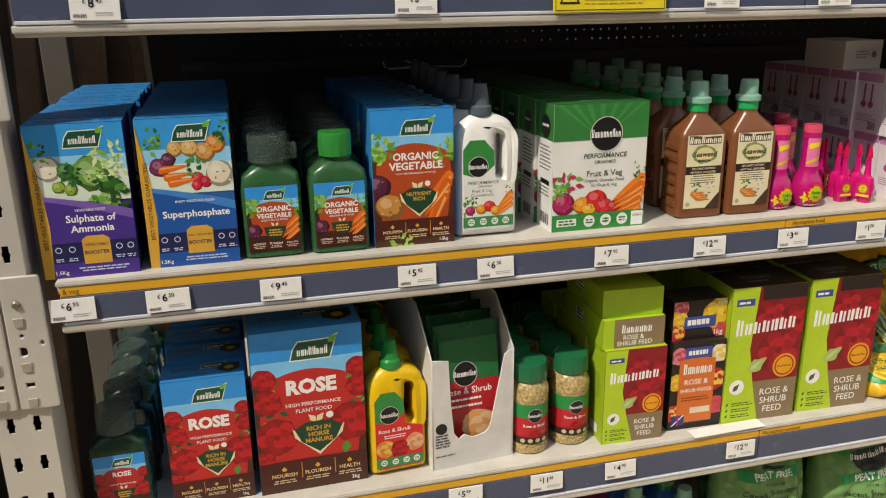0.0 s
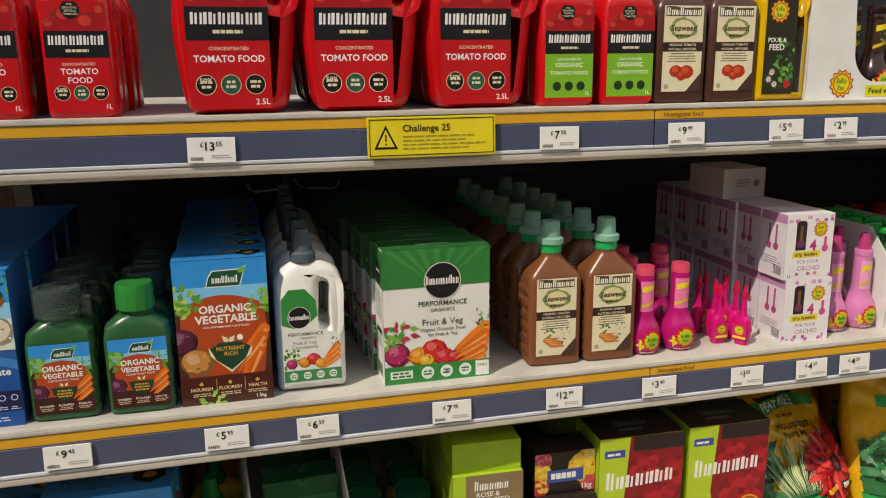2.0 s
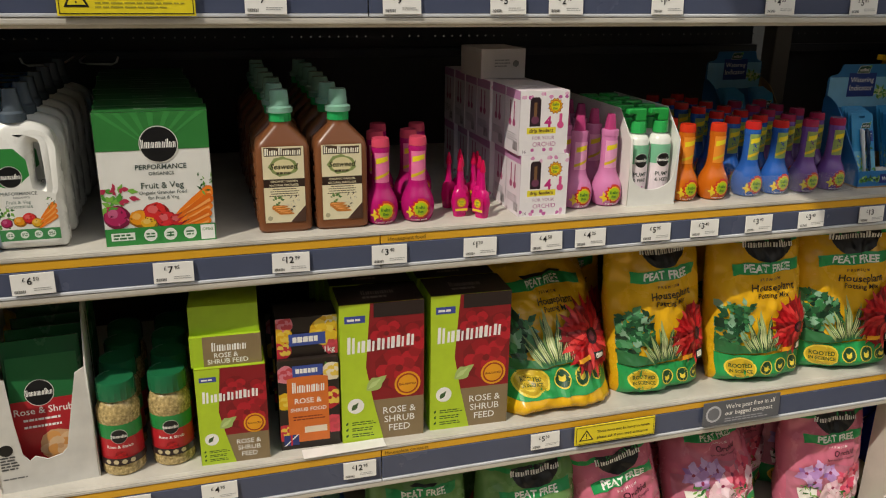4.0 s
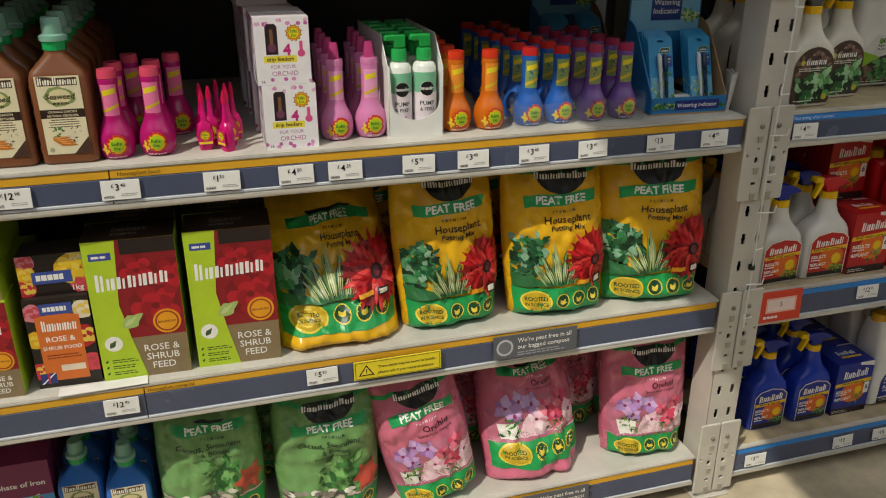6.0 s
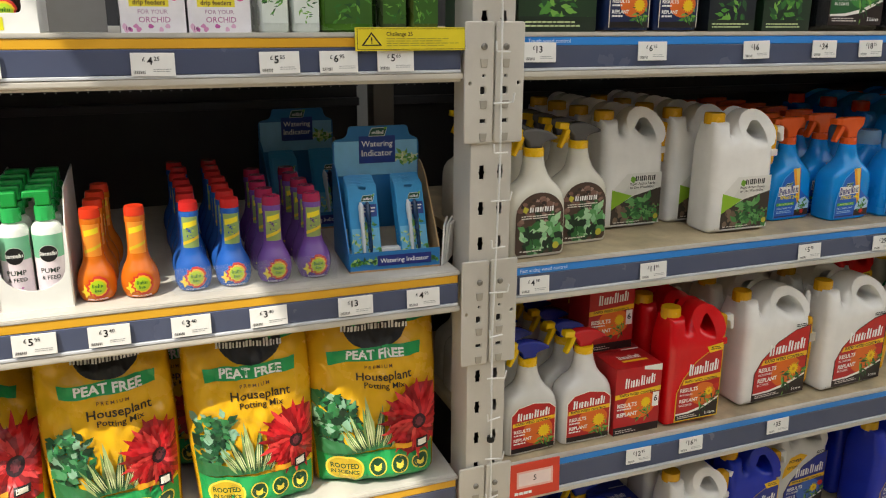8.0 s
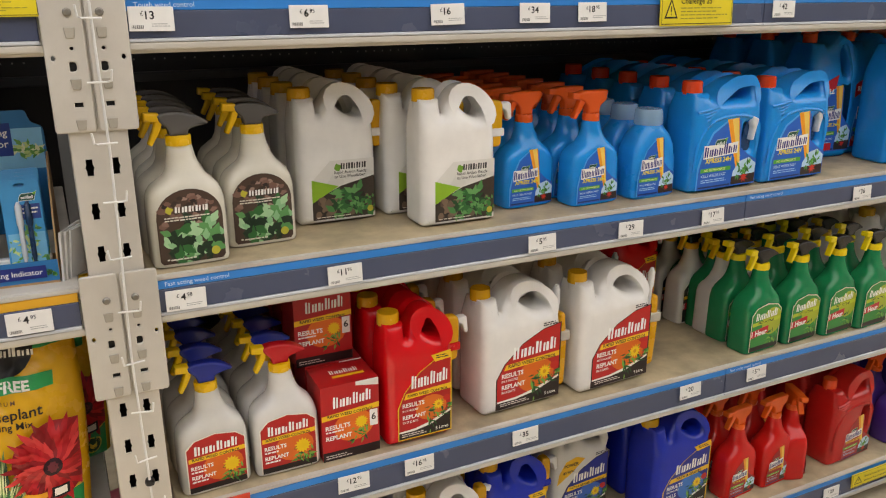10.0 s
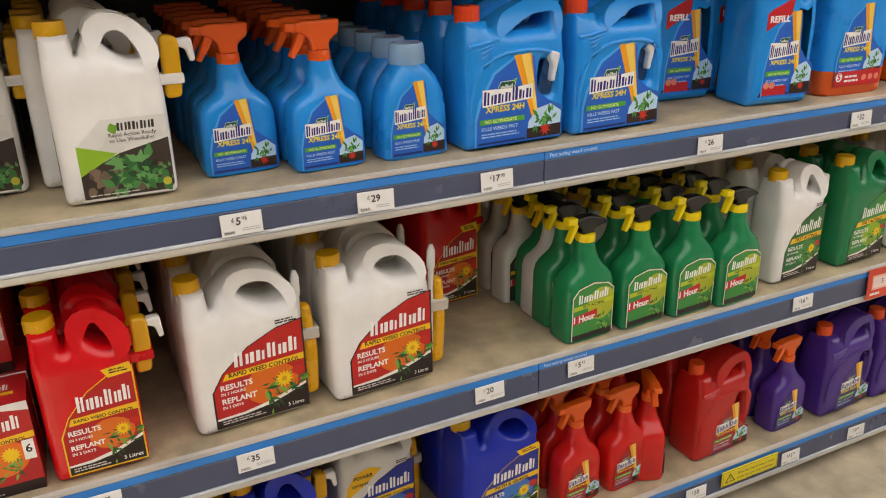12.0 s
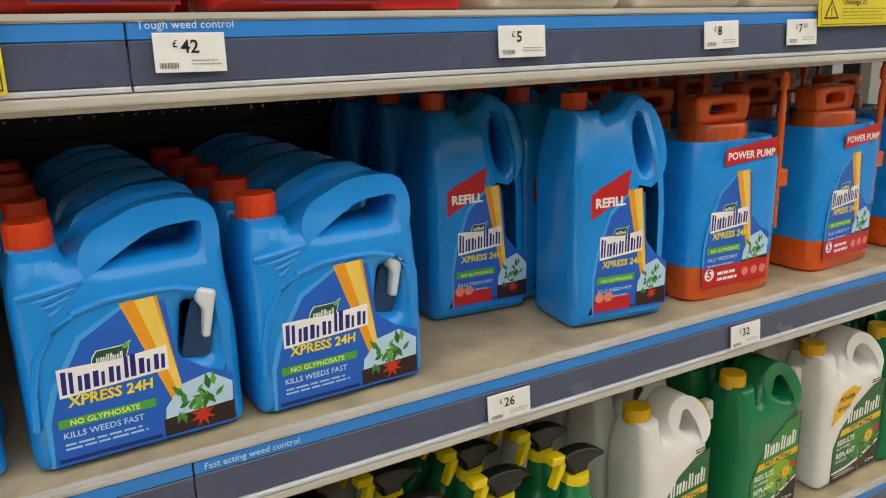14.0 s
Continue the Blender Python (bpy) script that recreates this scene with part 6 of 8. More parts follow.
# ---------------------------------------------------------------- bags
def bag(label, kind, w, h, thick, seed, lean=0.12, slump=0.0, twist=0.0):
    """A filled, creased plastic bag of compost that stands on its foot."""
    t = thing("compost_bag", label, "bag", "compost bags")
    rnd = random.Random(seed)
    ph = [rnd.uniform(0, 9) for _ in range(4)]

    def spot(u, v, side):
        """u, v from -1 to 1; side -1 is the front."""
        e = max(0.0, 1 - abs(u) ** 3.2) ** 0.6 * max(0.0, 1 - (max(0, v) ** 3)) ** 0.75 * (1 if v > -0.85 else max(0.45, 1 - ((-v - 0.85) / 0.15) ** 2 * 0.55))
        crease = (0.0115 + 0.006 * slump) * (noise.noise(Vector((u * 2.2 + ph[0], v * 2.4, seed + side))) + 0.55 * noise.noise(Vector((u * 5 + v * 3, v * 6 - u * 2, seed + 5 + side))) + 0.2 * noise.noise(Vector((u * 9, v * 11 + u * 6, seed + 9 + side))))
        fold = 0.006 * max(0, v - 0.35) * math.sin(u * 9 + ph[1]) + 0.004 * max(0, -v - 0.4) * math.sin(u * 7 + ph[2])
        wide = 1 + 0.03 * v + 0.035 * math.cos(v * 2.6) - 0.08 * slump * v
        x = u * w / 2 * wide + twist * (v + 1) * 0.5 * w
        z = (v + 1) / 2 * h * (1 - 0.10 * slump * max(0, v) * (0.5 + 0.5 * math.sin(u * 3 + ph[3]))) + (0.006 * math.cos(u * 6) if v > 0.9 else 0)
        y = thick + lean * (v + 1) / 2 * h * 0.5 + side * (thick * e * (1 - 0.18 * v) - (crease + fold) * min(1, e * 2) * -side)
        return Vector((x, y, max(0.0, z)))

    n, m = 46, 64
    bm = bmesh.new()
    grids = []
    for side in (-1, 1):
        grids.append([[bm.verts.new(spot(-1 + 2 * i / n, -1 + 2 * j / m, side)) for i in range(n + 1)] for j in range(m + 1)])
    for gi, g in enumerate(grids):
        for j in range(m):
            for i in range(n):
                q = (g[j][i], g[j][i + 1], g[j + 1][i + 1], g[j + 1][i])
                bm.faces.new(q if gi == 0 else q[::-1])
    for j in range(m):
        for i in (0, n):
            q = (grids[0][j][i], grids[1][j][i], grids[1][j + 1][i], grids[0][j + 1][i])
            bm.faces.new(q if i == n else q[::-1])
    for i in range(n):
        bm.faces.new((grids[0][0][i], grids[1][0][i], grids[1][0][i + 1], grids[0][0][i + 1]))
        bm.faces.new((grids[0][m][i + 1], grids[1][m][i + 1], grids[1][m][i], grids[0][m][i]))
    bmesh.ops.remove_doubles(bm, verts=bm.verts[:], dist=0.0004)
    bmesh.ops.recalc_face_normals(bm, faces=bm.faces[:])
    for f in bm.faces:
        f.smooth = True
    base = {"house": "e2ae22", "orchid": "cf6f88", "cactus": "6f9a5c"}[kind]
    part("bag", bm, mat(base, 0.25, 0, 0.06, 24, 0.35), t)
    p = Print(w, h * 0.86, seed)
    p.spare = (-0.035, 0)
    band = ink("1f9a50")
    p.rect(band, 0.0, 0.0, 1, 0.215, 1)
    p.poly(ink("e8c030") if kind == "house" else ink("e0b8c0"), [(0, 0.215), (0.5, 0.235), (1, 0.205), (1, 0.218), (0.5, 0.25), (0, 0.232)], 2)
    p.disc(ink("e8d048"), 0.24, 0.125, 0.15, 3, 24, 0.7)
    p.disc(ink("c8a828"), 0.24, 0.125, 0.135, 4, 24, 0.66)
    p.text(ink("2c4a20"), "ROOTED", 0.24, 0.127, 0.03, 5, 0.5, 0.03, 0.22)
    p.text(ink("2c4a20"), "IN SCIENCE", 0.24, 0.093, 0.024, 5, 0.5, 0.03, 0.22)
    for u in (0.5, 0.68, 0.85):
        p.disc(ink("e8d048"), u, 0.125, 0.072, 3, 18)
        p.disc(ink("1c4a2c"), u, 0.125, 0.062, 4, 16)
        p.leaf(ink("e8d048"), u, 0.1, 0.06, 60, 0.3, 5)
        p.leaf(ink("e8d048"), u, 0.1, 0.06, 120, 0.3, 5)
    p.rect(band, 0.0, 0.965, 1, 1, 1)
    p.disc(BLACK, 0.53, 0.985, 0.25, 3, 28, 0.85)
    p.mark(WHITE, 0.27, 0.935, 0.52, 0.045, 10, 5, (0, 7))
    p.poly(ink("189a54"), [(0.17, 0.755), (0.86, 0.775), (0.87, 0.85), (0.16, 0.83)], 4)
    p.text(WHITE, "PEAT FREE", 0.52, 0.775, 0.052, 6, 0.5, 0.035, 0.64)
    p.text({"house": ink("5c3a10"), "orchid": ink("f0d8dc"), "cactus": ink("24402c")}[kind], "P R E M I U M", 0.54, 0.715, 0.02, 4)
    if kind == "house":
        p.text(ink("241a0c"), "Houseplant", 0.58, 0.645, 0.05, 6, 0.5, 0.014, 0.62)
        p.text(ink("241a0c"), "Potting Mix", 0.58, 0.595, 0.036, 6, 0.5, 0.012)
        g1 = [ink("2f7a44"), ink("1f5a34"), ink("4a8a5a"), ink("82ac8e"), ink("123420"), ink("1a4a2c")]
        p.bush(g1, 0.2, 0.47, 0.19, 40, 3, 0.3)
        p.bush(g1, 0.12, 0.37, 0.18, 26, 3, 0.35)
        for i in range(17):
            p.leaf(ink(("98a86c", "24502a", "6c8a4c", "1c4024")[i % 4]), 0.34 + 0.017 * i, 0.235 + 0.01 * (i % 3), 0.4 - 0.025 * abs(i - 8) - 0.05 * (i % 2), 124 - 4.6 * i + 5 * (i % 3), 0.075, 6 + i % 3)
            p.leaf(ink("c8cf9c"), 0.34 + 0.017 * i, 0.26, 0.3 - 0.02 * abs(i - 8) - 0.05 * (i % 2), 124 - 4.6 * i + 5 * (i % 3), 0.022, 9)
        p.poly(ink("2c6a3c"), [(0, 0.22), (0.62, 0.24), (0.55, 0.3), (0.3, 0.28), (0, 0.32)], 5)
        p.disc(ink("98121a"), 0.82, 0.4, 0.25, 8, 20, 1, 0.12)
        for k in range(3):
            for i in range(20):
                p.leaf(ink(("b4141c", "c81e24", "8c0e14", "d83a38")[(i + k) % 4]), 0.82, 0.4, 0.31 - 0.07 * k, i * 18 + 7 * k, 0.13, 9 + k)
        p.disc(ink("2c0c14"), 0.82, 0.4, 0.055, 13, 14)
        p.burst(ink("6c2c34"), 0.82, 0.4, 0.035, 14, 8)
        p.rect(band, 0.5, 0.1, 1, 0.205, 2)
        p.rect(BLACK, 0.8, 0.235, 0.9, 0.29, 13)
        p.rect(ink("e8e0d0"), 0.815, 0.245, 0.885, 0.28, 14)
        p.rect(ink("e8a020"), 0.64, 0.24, 0.77, 0.27, 13)
    elif kind == "orchid":
        p.text(ink("4a1428"), "Orchid", 0.62, 0.645, 0.05, 6, 0.5, 0.015)
        p.text(ink("4a1428"), "Special Plants Compost", 0.6, 0.605, 0.02, 6, 0.5, 0.01, 0.66)
        p.poly(ink("b86a80"), [(0, 0.22), (1, 0.22), (1, 0.5), (0.5, 0.57), (0, 0.48)], 2)
        p.poly(ink("e6c4cc"), [(0.3, 0.24), (0.98, 0.24), (0.98, 0.42), (0.7, 0.47), (0.4, 0.4)], 3)
        for i, (u, v, r) in enumerate(((0.2, 0.5, 0.11), (0.34, 0.54, 0.1), (0.47, 0.5, 0.11), (0.28, 0.43, 0.1), (0.62, 0.45, 0.1), (0.78, 0.49, 0.1), (0.7, 0.36, 0.12), (0.5, 0.37, 0.1), (0.86, 0.38, 0.1))):
            tones = (("b48ac4", "cca8d8", "9a6cb0"), ("d84a68", "e8788c", "c0304c"), ("eec0d0", "f6dce4", "dc9cb4"))[(i > 3) + (i > 6)]
            for a in range(5):
                p.leaf(ink(tones[a % 3]), u, v, r * (1.15 if a % 2 else 0.95), a * 72 + i * 31, 0.42, 5 + a % 2)
            p.disc(ink("8c2850"), u, v, 0.018, 8, 8)
        p.poly(ink("e8e4dc"), [(0.14, 0.24), (0.3, 0.24), (0.32, 0.36), (0.12, 0.36)], 6)
        p.bush(GREENS, 0.25, 0.33, 0.14, 10, 7, 0.15)
        p.bush(GREENS, 0.7, 0.28, 0.12, 8, 7, 0.15)
    else:
        p.text(ink("16301c"), "Cactus, Succulent", 0.5, 0.64, 0.045, 6, 0.5, 0.012, 0.84)
        p.text(ink("16301c"), "& Bonsai", 0.55, 0.585, 0.04, 6, 0.5, 0.012)
        p.text(ink("16301c"), "Special Plants Compost", 0.52, 0.55, 0.02, 6, 0.5, 0.01, 0.66)
        p.bush([ink("4a8a44"), ink("7cae64"), ink("2c5a2c")], 0.6, 0.38, 0.24, 34, 3, 0.2)
        for i in range(26):
            p.disc(ink(p.rnd.choice(("c8c0b0", "8c8478", "e0dcd0", "54504a"))), p.rnd.uniform(0.05, 0.7), p.rnd.uniform(0.22, 0.3), 0.045, 7, 8, 0.5, 0.2)
        for i in range(6):
            p.leaf(ink("c0503c"), 0.84, 0.34, 0.16, 60 * i, 0.3, 6)

    def wrap(x, y, out):
        q = spot(max(-1, min(1, 2 * x / w - 1)), max(-1, min(1, 2 * y / h - 1)), -1)
        return q + Vector((0, -0.0016 - out, 0))

    if slump > 0.4:
        p.polys = [(a, b, [(x, y + 0.12 * h) for x, y in c], d) for a, b, c, d in p.polys]
    p.done("bag_print", t, wrap, "printed bag front", 0.007)
    return t

# ---------------------------------------------------------------- tickets and notices
def ticket(x, z, price, wide=0.068, off=-0.0005):
    t = thing("price_ticket", "white shelf-edge price ticket in clear holder", "price ticket", "price tickets")
    h = 0.037
    part("card", box(-wide / 2, wide / 2, -0.0012, 0.0012, -h / 2, h / 2, 0.0004), mat("ecebe6", 0.35, 0, 0.04, 30), t)
    p = Print(wide, h, int(abs(x) * 100))
    a, _, b = price.partition(".")
    g = glyphs(a, 0.02)
    p.text(BLACK, "£", 0.33, 0.64, 0.19, 1, 1, 0.006)
    p.text(BLACK, a, 0.37, 0.49, 0.34, 1, 0, 0.016)
    if b:
        p.text(BLACK, b, 0.40 + (g[2] - g[1]) * 0.34 * h / 0.72 / wide, 0.66, 0.18, 1, 0, 0.008)
    for i in range(12):
        p.rect(ink("505050"), 0.06 + i * 0.022, 0.1, 0.068 + i * 0.022 + 0.006 * (i % 2), 0.24, 1)
    p.bars(ink("9a9a98"), 0.5, 0.95, 0.28, 2, 0.03, 0.09, 1)
    p.done("ticket_print", t, flat(-wide / 2, -h / 2, -0.0012))
    t.matrix_basis = pose(x, off, z, 0, 0, 0)
    t.rotation_euler = (radians(-4), random.uniform(-0.02, 0.02), 0)


for x, s in ((0.273, "13.55"), (0.819, "7.55"), (1.05, "9.99"), (1.246, "5.45"), (1.359, "2.95"), (1.57, "1.10"), (1.824, "4.25"), (2.028, "5.85"), (2.131, "6.95"), (2.235, "5.65"), (-0.2, "8.45")):
    ticket(x, 1.496, s)
for x, s in ((-0.294, "6.50"), (-0.15, "6.50"), (0.03, "9.45"), (0.264, "5.95"), (0.408, "6.50"), (0.634, "7.95"), (0.839, "12.99"), (1.024, "3.40"), (1.206, "1.20"), (1.347, "4.50"), (1.444, "4.25"), (1.595, "5.95"), (1.712, "3.40"), (1.848, "3.40"), (1.985, "3.40"), (2.15, "13"), (2.287, "4.95")):
    ticket(x, 1.04, s)
for x, s in ((0.35, "5.99"), (0.518, "11.45"), (0.679, "4.95"), (0.958, "12.95"), (1.371, "5.50")):
    ticket(x, 0.577, s)
for x, s in ((2.524, "13"), (2.778, "6.95"), (3.04, "16"), (3.227, "34"), (3.362, "18.95"), (3.891, "42"), (4.283, "5"), (4.626, "8"), (4.80, "7.50")):
    ticket(x, 1.508, s)
for x, s in ((2.532, "4.98"), (2.824, "11.96"), (3.265, "5.95"), (3.5, "29"), (3.743, "17.95"), (4.263, "26"), (4.727, "32")):
    ticket(x, 1.038, s)
for x, s in ((2.825, "12.95"), (2.974, "16.95"), (3.24, "35"), (3.73, "20"), (3.958, "5.95"), (4.633, "16.95")):
    ticket(x, 0.58, s)
for x, s in ((2.563, "5.95"), (2.86, "12"), (3.0, "15"), (3.83, "20"), (3.96, "7.95"), (4.348, "20"), (4.688, "11.95"), (4.95, "9.95")):
    ticket(x, 0.09, s)


def notice(x, z, w, h, kind):
    t = thing("shelf_notice", {"age": "yellow warning notice with black triangle", "heavy": "yellow handling notice on the shelf edge", "peat": "grey notice about peat free compost", "red": "red promotional price holder"}[kind], "notice", "shelf notices")
    col = {"age": "e4d02a", "heavy": "e4d02a", "peat": "5a5c62", "red": "d8442c"}[kind]
    part("card", box(-w / 2, w / 2, -0.0015, 0.0015, -h / 2, h / 2, 0.0005), mat(col, 0.35, 0, 0.05, 20), t)
    p = Print(w, h, 5)
    if kind in ("age", "heavy"):
        for a in ((0.015, 0.05, 0.985, 0.07), (0.015, 0.93, 0.985, 0.95), (0.015, 0.05, 0.02, 0.95), (0.98, 0.05, 0.985, 0.95)):
            p.rect(BLACK, *a, 1)
        p.poly(BLACK, [(0.05, 0.22), (0.23, 0.22), (0.14, 0.8)], 1)
        p.poly(ink("e4d02a"), [(0.075, 0.27), (0.205, 0.27), (0.14, 0.7)], 2)
        p.rect(BLACK, 0.134, 0.4, 0.146, 0.58, 3)
        p.rect(BLACK, 0.134, 0.31, 0.146, 0.36, 3)
        if kind == "age":
            p.text(BLACK, "Challenge 25", 0.27, 0.64, 0.17, 1, 0, 0.012)
            p.bars(ink("a09632"), 0.27, 0.93, 0.5, 4, 0.032, 0.1, 1)
        else:
            p.text(BLACK, "These items may be heavy to handle", 0.27, 0.56, 0.17, 1, 0, 0.006, 0.66)
            p.text(BLACK, "please ask if you need assistance", 0.27, 0.24, 0.17, 1, 0, 0.006, 0.64)
    elif kind == "peat":
        p.disc(ink("b8bac0"), 0.13, 0.5, 0.1, 1, 20)
        p.disc(ink("6a6c72"), 0.13, 0.5, 0.075, 2, 20)
        p.text(WHITE, "We're peat free in all", 0.28, 0.66, 0.19, 1, 0, 0.006, 0.66)
        p.text(WHITE, "our bagged compost", 0.28, 0.38, 0.19, 1, 0, 0.006, 0.66)
        p.bars(ink("9a9ca2"), 0.28, 0.9, 0.2, 2, 0.05, 0.1, 1)
    else:
        p.rect(ink("f0b8a8"), 0.14, 0.3, 0.86, 0.78, 1)
        p.rect(ink("f0d8d0"), 0.18, 0.36, 0.82, 0.72, 2)
        p.text(ink("5c4640"), "5", 0.5, 0.48, 0.16, 3)
        p.bars(WHITE, 0.1, 0.5, 0.12, 1, 0.08, 0.1, 1)
    p.done("notice_print", t, flat(-w / 2, -h / 2, -0.0015))
    t.matrix_basis = pose(x, -0.0045, z, -3)


notice(0.605, 1.506, 0.205, 0.062, "age")
notice(2.265, 1.534, 0.21, 0.04, "age")
notice(3.63, 1.512, 0.2, 0.07, "age")
notice(4.93, 1.54, 0.2, 0.05, "age")
notice(1.54, 0.577, 0.2, 0.045, "heavy")
notice(1.872, 0.58, 0.21, 0.06, "peat")
notice(1.945, 0.10, 0.2, 0.06, "peat")
notice(2.549, 0.58, 0.125, 0.085, "red")
notice(4.92, 0.577, 0.11, 0.085, "red")
notice(4.53, 0.105, 0.2, 0.045, "heavy")


def strip_words(x, z, s, colour, wide):
    p = Print(wide, 0.016, 2)
    p.text(colour, s, 0, 0.25, 0.5, 1, 0, 0.004)
    ob = p.done("strip_lettering", None, flat(0, 0, 0))
    ob.location = (x, 0.0042, z)
    tagged(ob, "printed aisle heading on the shelf band", "lettering", "shelf headings")


DKBR = ink("5a4010")
strip_words(1.008, UZ - 0.0235, "Houseplant food", DKBR, 0.14)
strip_words(1.022, MZ - 0.0235, "Houseplant food", DKBR, 0.14)
strip_words(-0.33, MZ - 0.0235, "Fruit & veg", DKBR, 0.14)
strip_words(1.012, LZ - 0.0235, "Houseplant compost", DKBR, 0.16)
PALE = ink("cfe4f4")
strip_words(2.5, UZ - 0.0235, "Tough weed control", PALE, 0.16)
strip_words(2.5, MZ - 0.0235, "Fast acting weed control", PALE, 0.2)
strip_words(3.862, MZ - 0.0235, "Fast acting weed control", PALE, 0.2)
strip_words(3.865, LZ - 0.0235, "Fast acting weed control", PALE, 0.2)
strip_words(3.845, UZ - 0.0185, "Tough weed control", PALE, 0.16)
strip_words(3.9, BZ - 0.0185, "Path & patio weed control", PALE, 0.2)

scrap = thing("floor_scrap", "tiny purple paper scrap on the concrete floor", "litter")
part("scrap", slab(rounded([(-0.012, 0, 0.004), (0.01, -0.004, 0.003), (0.014, 0.006, 0.004), (-0.004, 0.009, 0.004)], 3), [], 0, 0.001, 0.0002, 1), ink("4a3a78"), scrap)
scrap.matrix_basis = pose(4.534, -0.164, 0.0015, -90, 0, 20)
# ---------------------------------------------------------------- stock: middle shelf, first bay
Y = 0.034
stock(veg_box("purple carton of vegetable food with greens picture", "48308a", "7a5cb0", "VEGETABLE FOOD", ["Sulphate of", "Ammonia"], 1), -0.26, Y - 0.006, MZ, 9, 0.066, 1)
stock(veg_box("blue carton of root vegetable food with vegetables picture", "1a55a4", "3c86cc", "ROOT VEGETABLE FOOD", ["Superphosphate"], 2), -0.102, Y + 0.002, MZ, 9, 0.066)
stock(feed_bottle("green bottle of organic vegetable food with grey cap", "clear"), 0.028, Y, MZ, 7, 0.09)
stock(feed_bottle("green bottle of organic vegetable food with green cap", "green_cap"), 0.14, Y - 0.004, MZ)
stock(feed_bottle("green bottle of organic vegetable food with grey cap", "clear"), 0.145, Y + 0.085, MZ, 6, 0.09)
stock(meal_box("brown and blue organic vegetable food carton", 0.143, 0.238, 0.07, False, ["HIGH PERFORMANCE PLANT FOOD"], "1.5kg"), 0.27, Y + 0.002, MZ, 8, 0.074)
stock(handled_bottle("e8e8e2", "white concentrate bottle with handle and grey cap", False), 0.408, Y + 0.01, MZ, 7, 0.085)
stock(organics_box(), 0.619, Y, MZ, 9, 0.076, 0, -0.006)
stock(seaweed_bottle(), 0.838, Y + 0.008, MZ, 7, 0.092, -2)
stock(seaweed_bottle(), 0.944, Y + 0.005, MZ, 7, 0.092, -2)
for x, y in ((1.024, 0.04), (1.094, 0.042), (1.03, 0.115), (1.1, 0.12), (1.06, 0.2), (1.14, 0.19)):
    b = bulb_bottle("c01c74", "e0506c", "d8288c", "ORCHID FOOD") if x == 1.024 and y == 0.04 else None
    if b:
        ORCH = b
        b.matrix_basis = pose(x, y, MZ)
    else:
        copy_thing(ORCH, pose(x, y, MZ, 0, 0, 12 * (y - 0.1) * 10))
dart = drip_dart()
dart.matrix_basis = pose(1.185, 0.06, MZ)
for i, (x, y) in enumerate(((1.215, 0.045), (1.235, 0.075), (1.2, 0.095), (1.225, 0.115), (1.19, 0.13), (1.245, 0.125), (1.215, 0.155))):
    copy_thing(dart, pose(x, y, MZ, 0, 0, (-60, 20, 5, -30, 40, 10, 0)[i]))
stock(drip_box(), 1.348, Y - 0.004, MZ, 6, 0.077, 0, -0.003)
stock(drip_box(5), 1.342, Y - 0.002, MZ + 0.1255, 6, 0.077, 0, -0.003)
top_box = carton("drip_feeder_box", "plain white box lying on stacked feeder boxes", 0.102, 0.062, 0.12, "d8d4d4")
tp = Print(0.102, 0.062, 3)
tp.bars(ink("909090"), 0.3, 0.65, 0.6, 3, 0.04, 0.1, 1)
tp.disc(ink("707070"), 0.78, 0.5, 0.07, 1, 10)
art(top_box, 0.102, 0.062, tp)
top_box.matrix_basis = pose(1.325, 0.22, MZ + 0.2515, 0, 0, 3)
MIST = bulb_bottle("e088bc", "b84078", "d878b0", "ORCHID", True, 0.178)
stock(MIST, 1.445, 0.052, MZ, 4, 0.07)
stock(copy_thing(MIST, pose(0, 0, 0)), 1.516, 0.055, MZ, 4, 0.07)


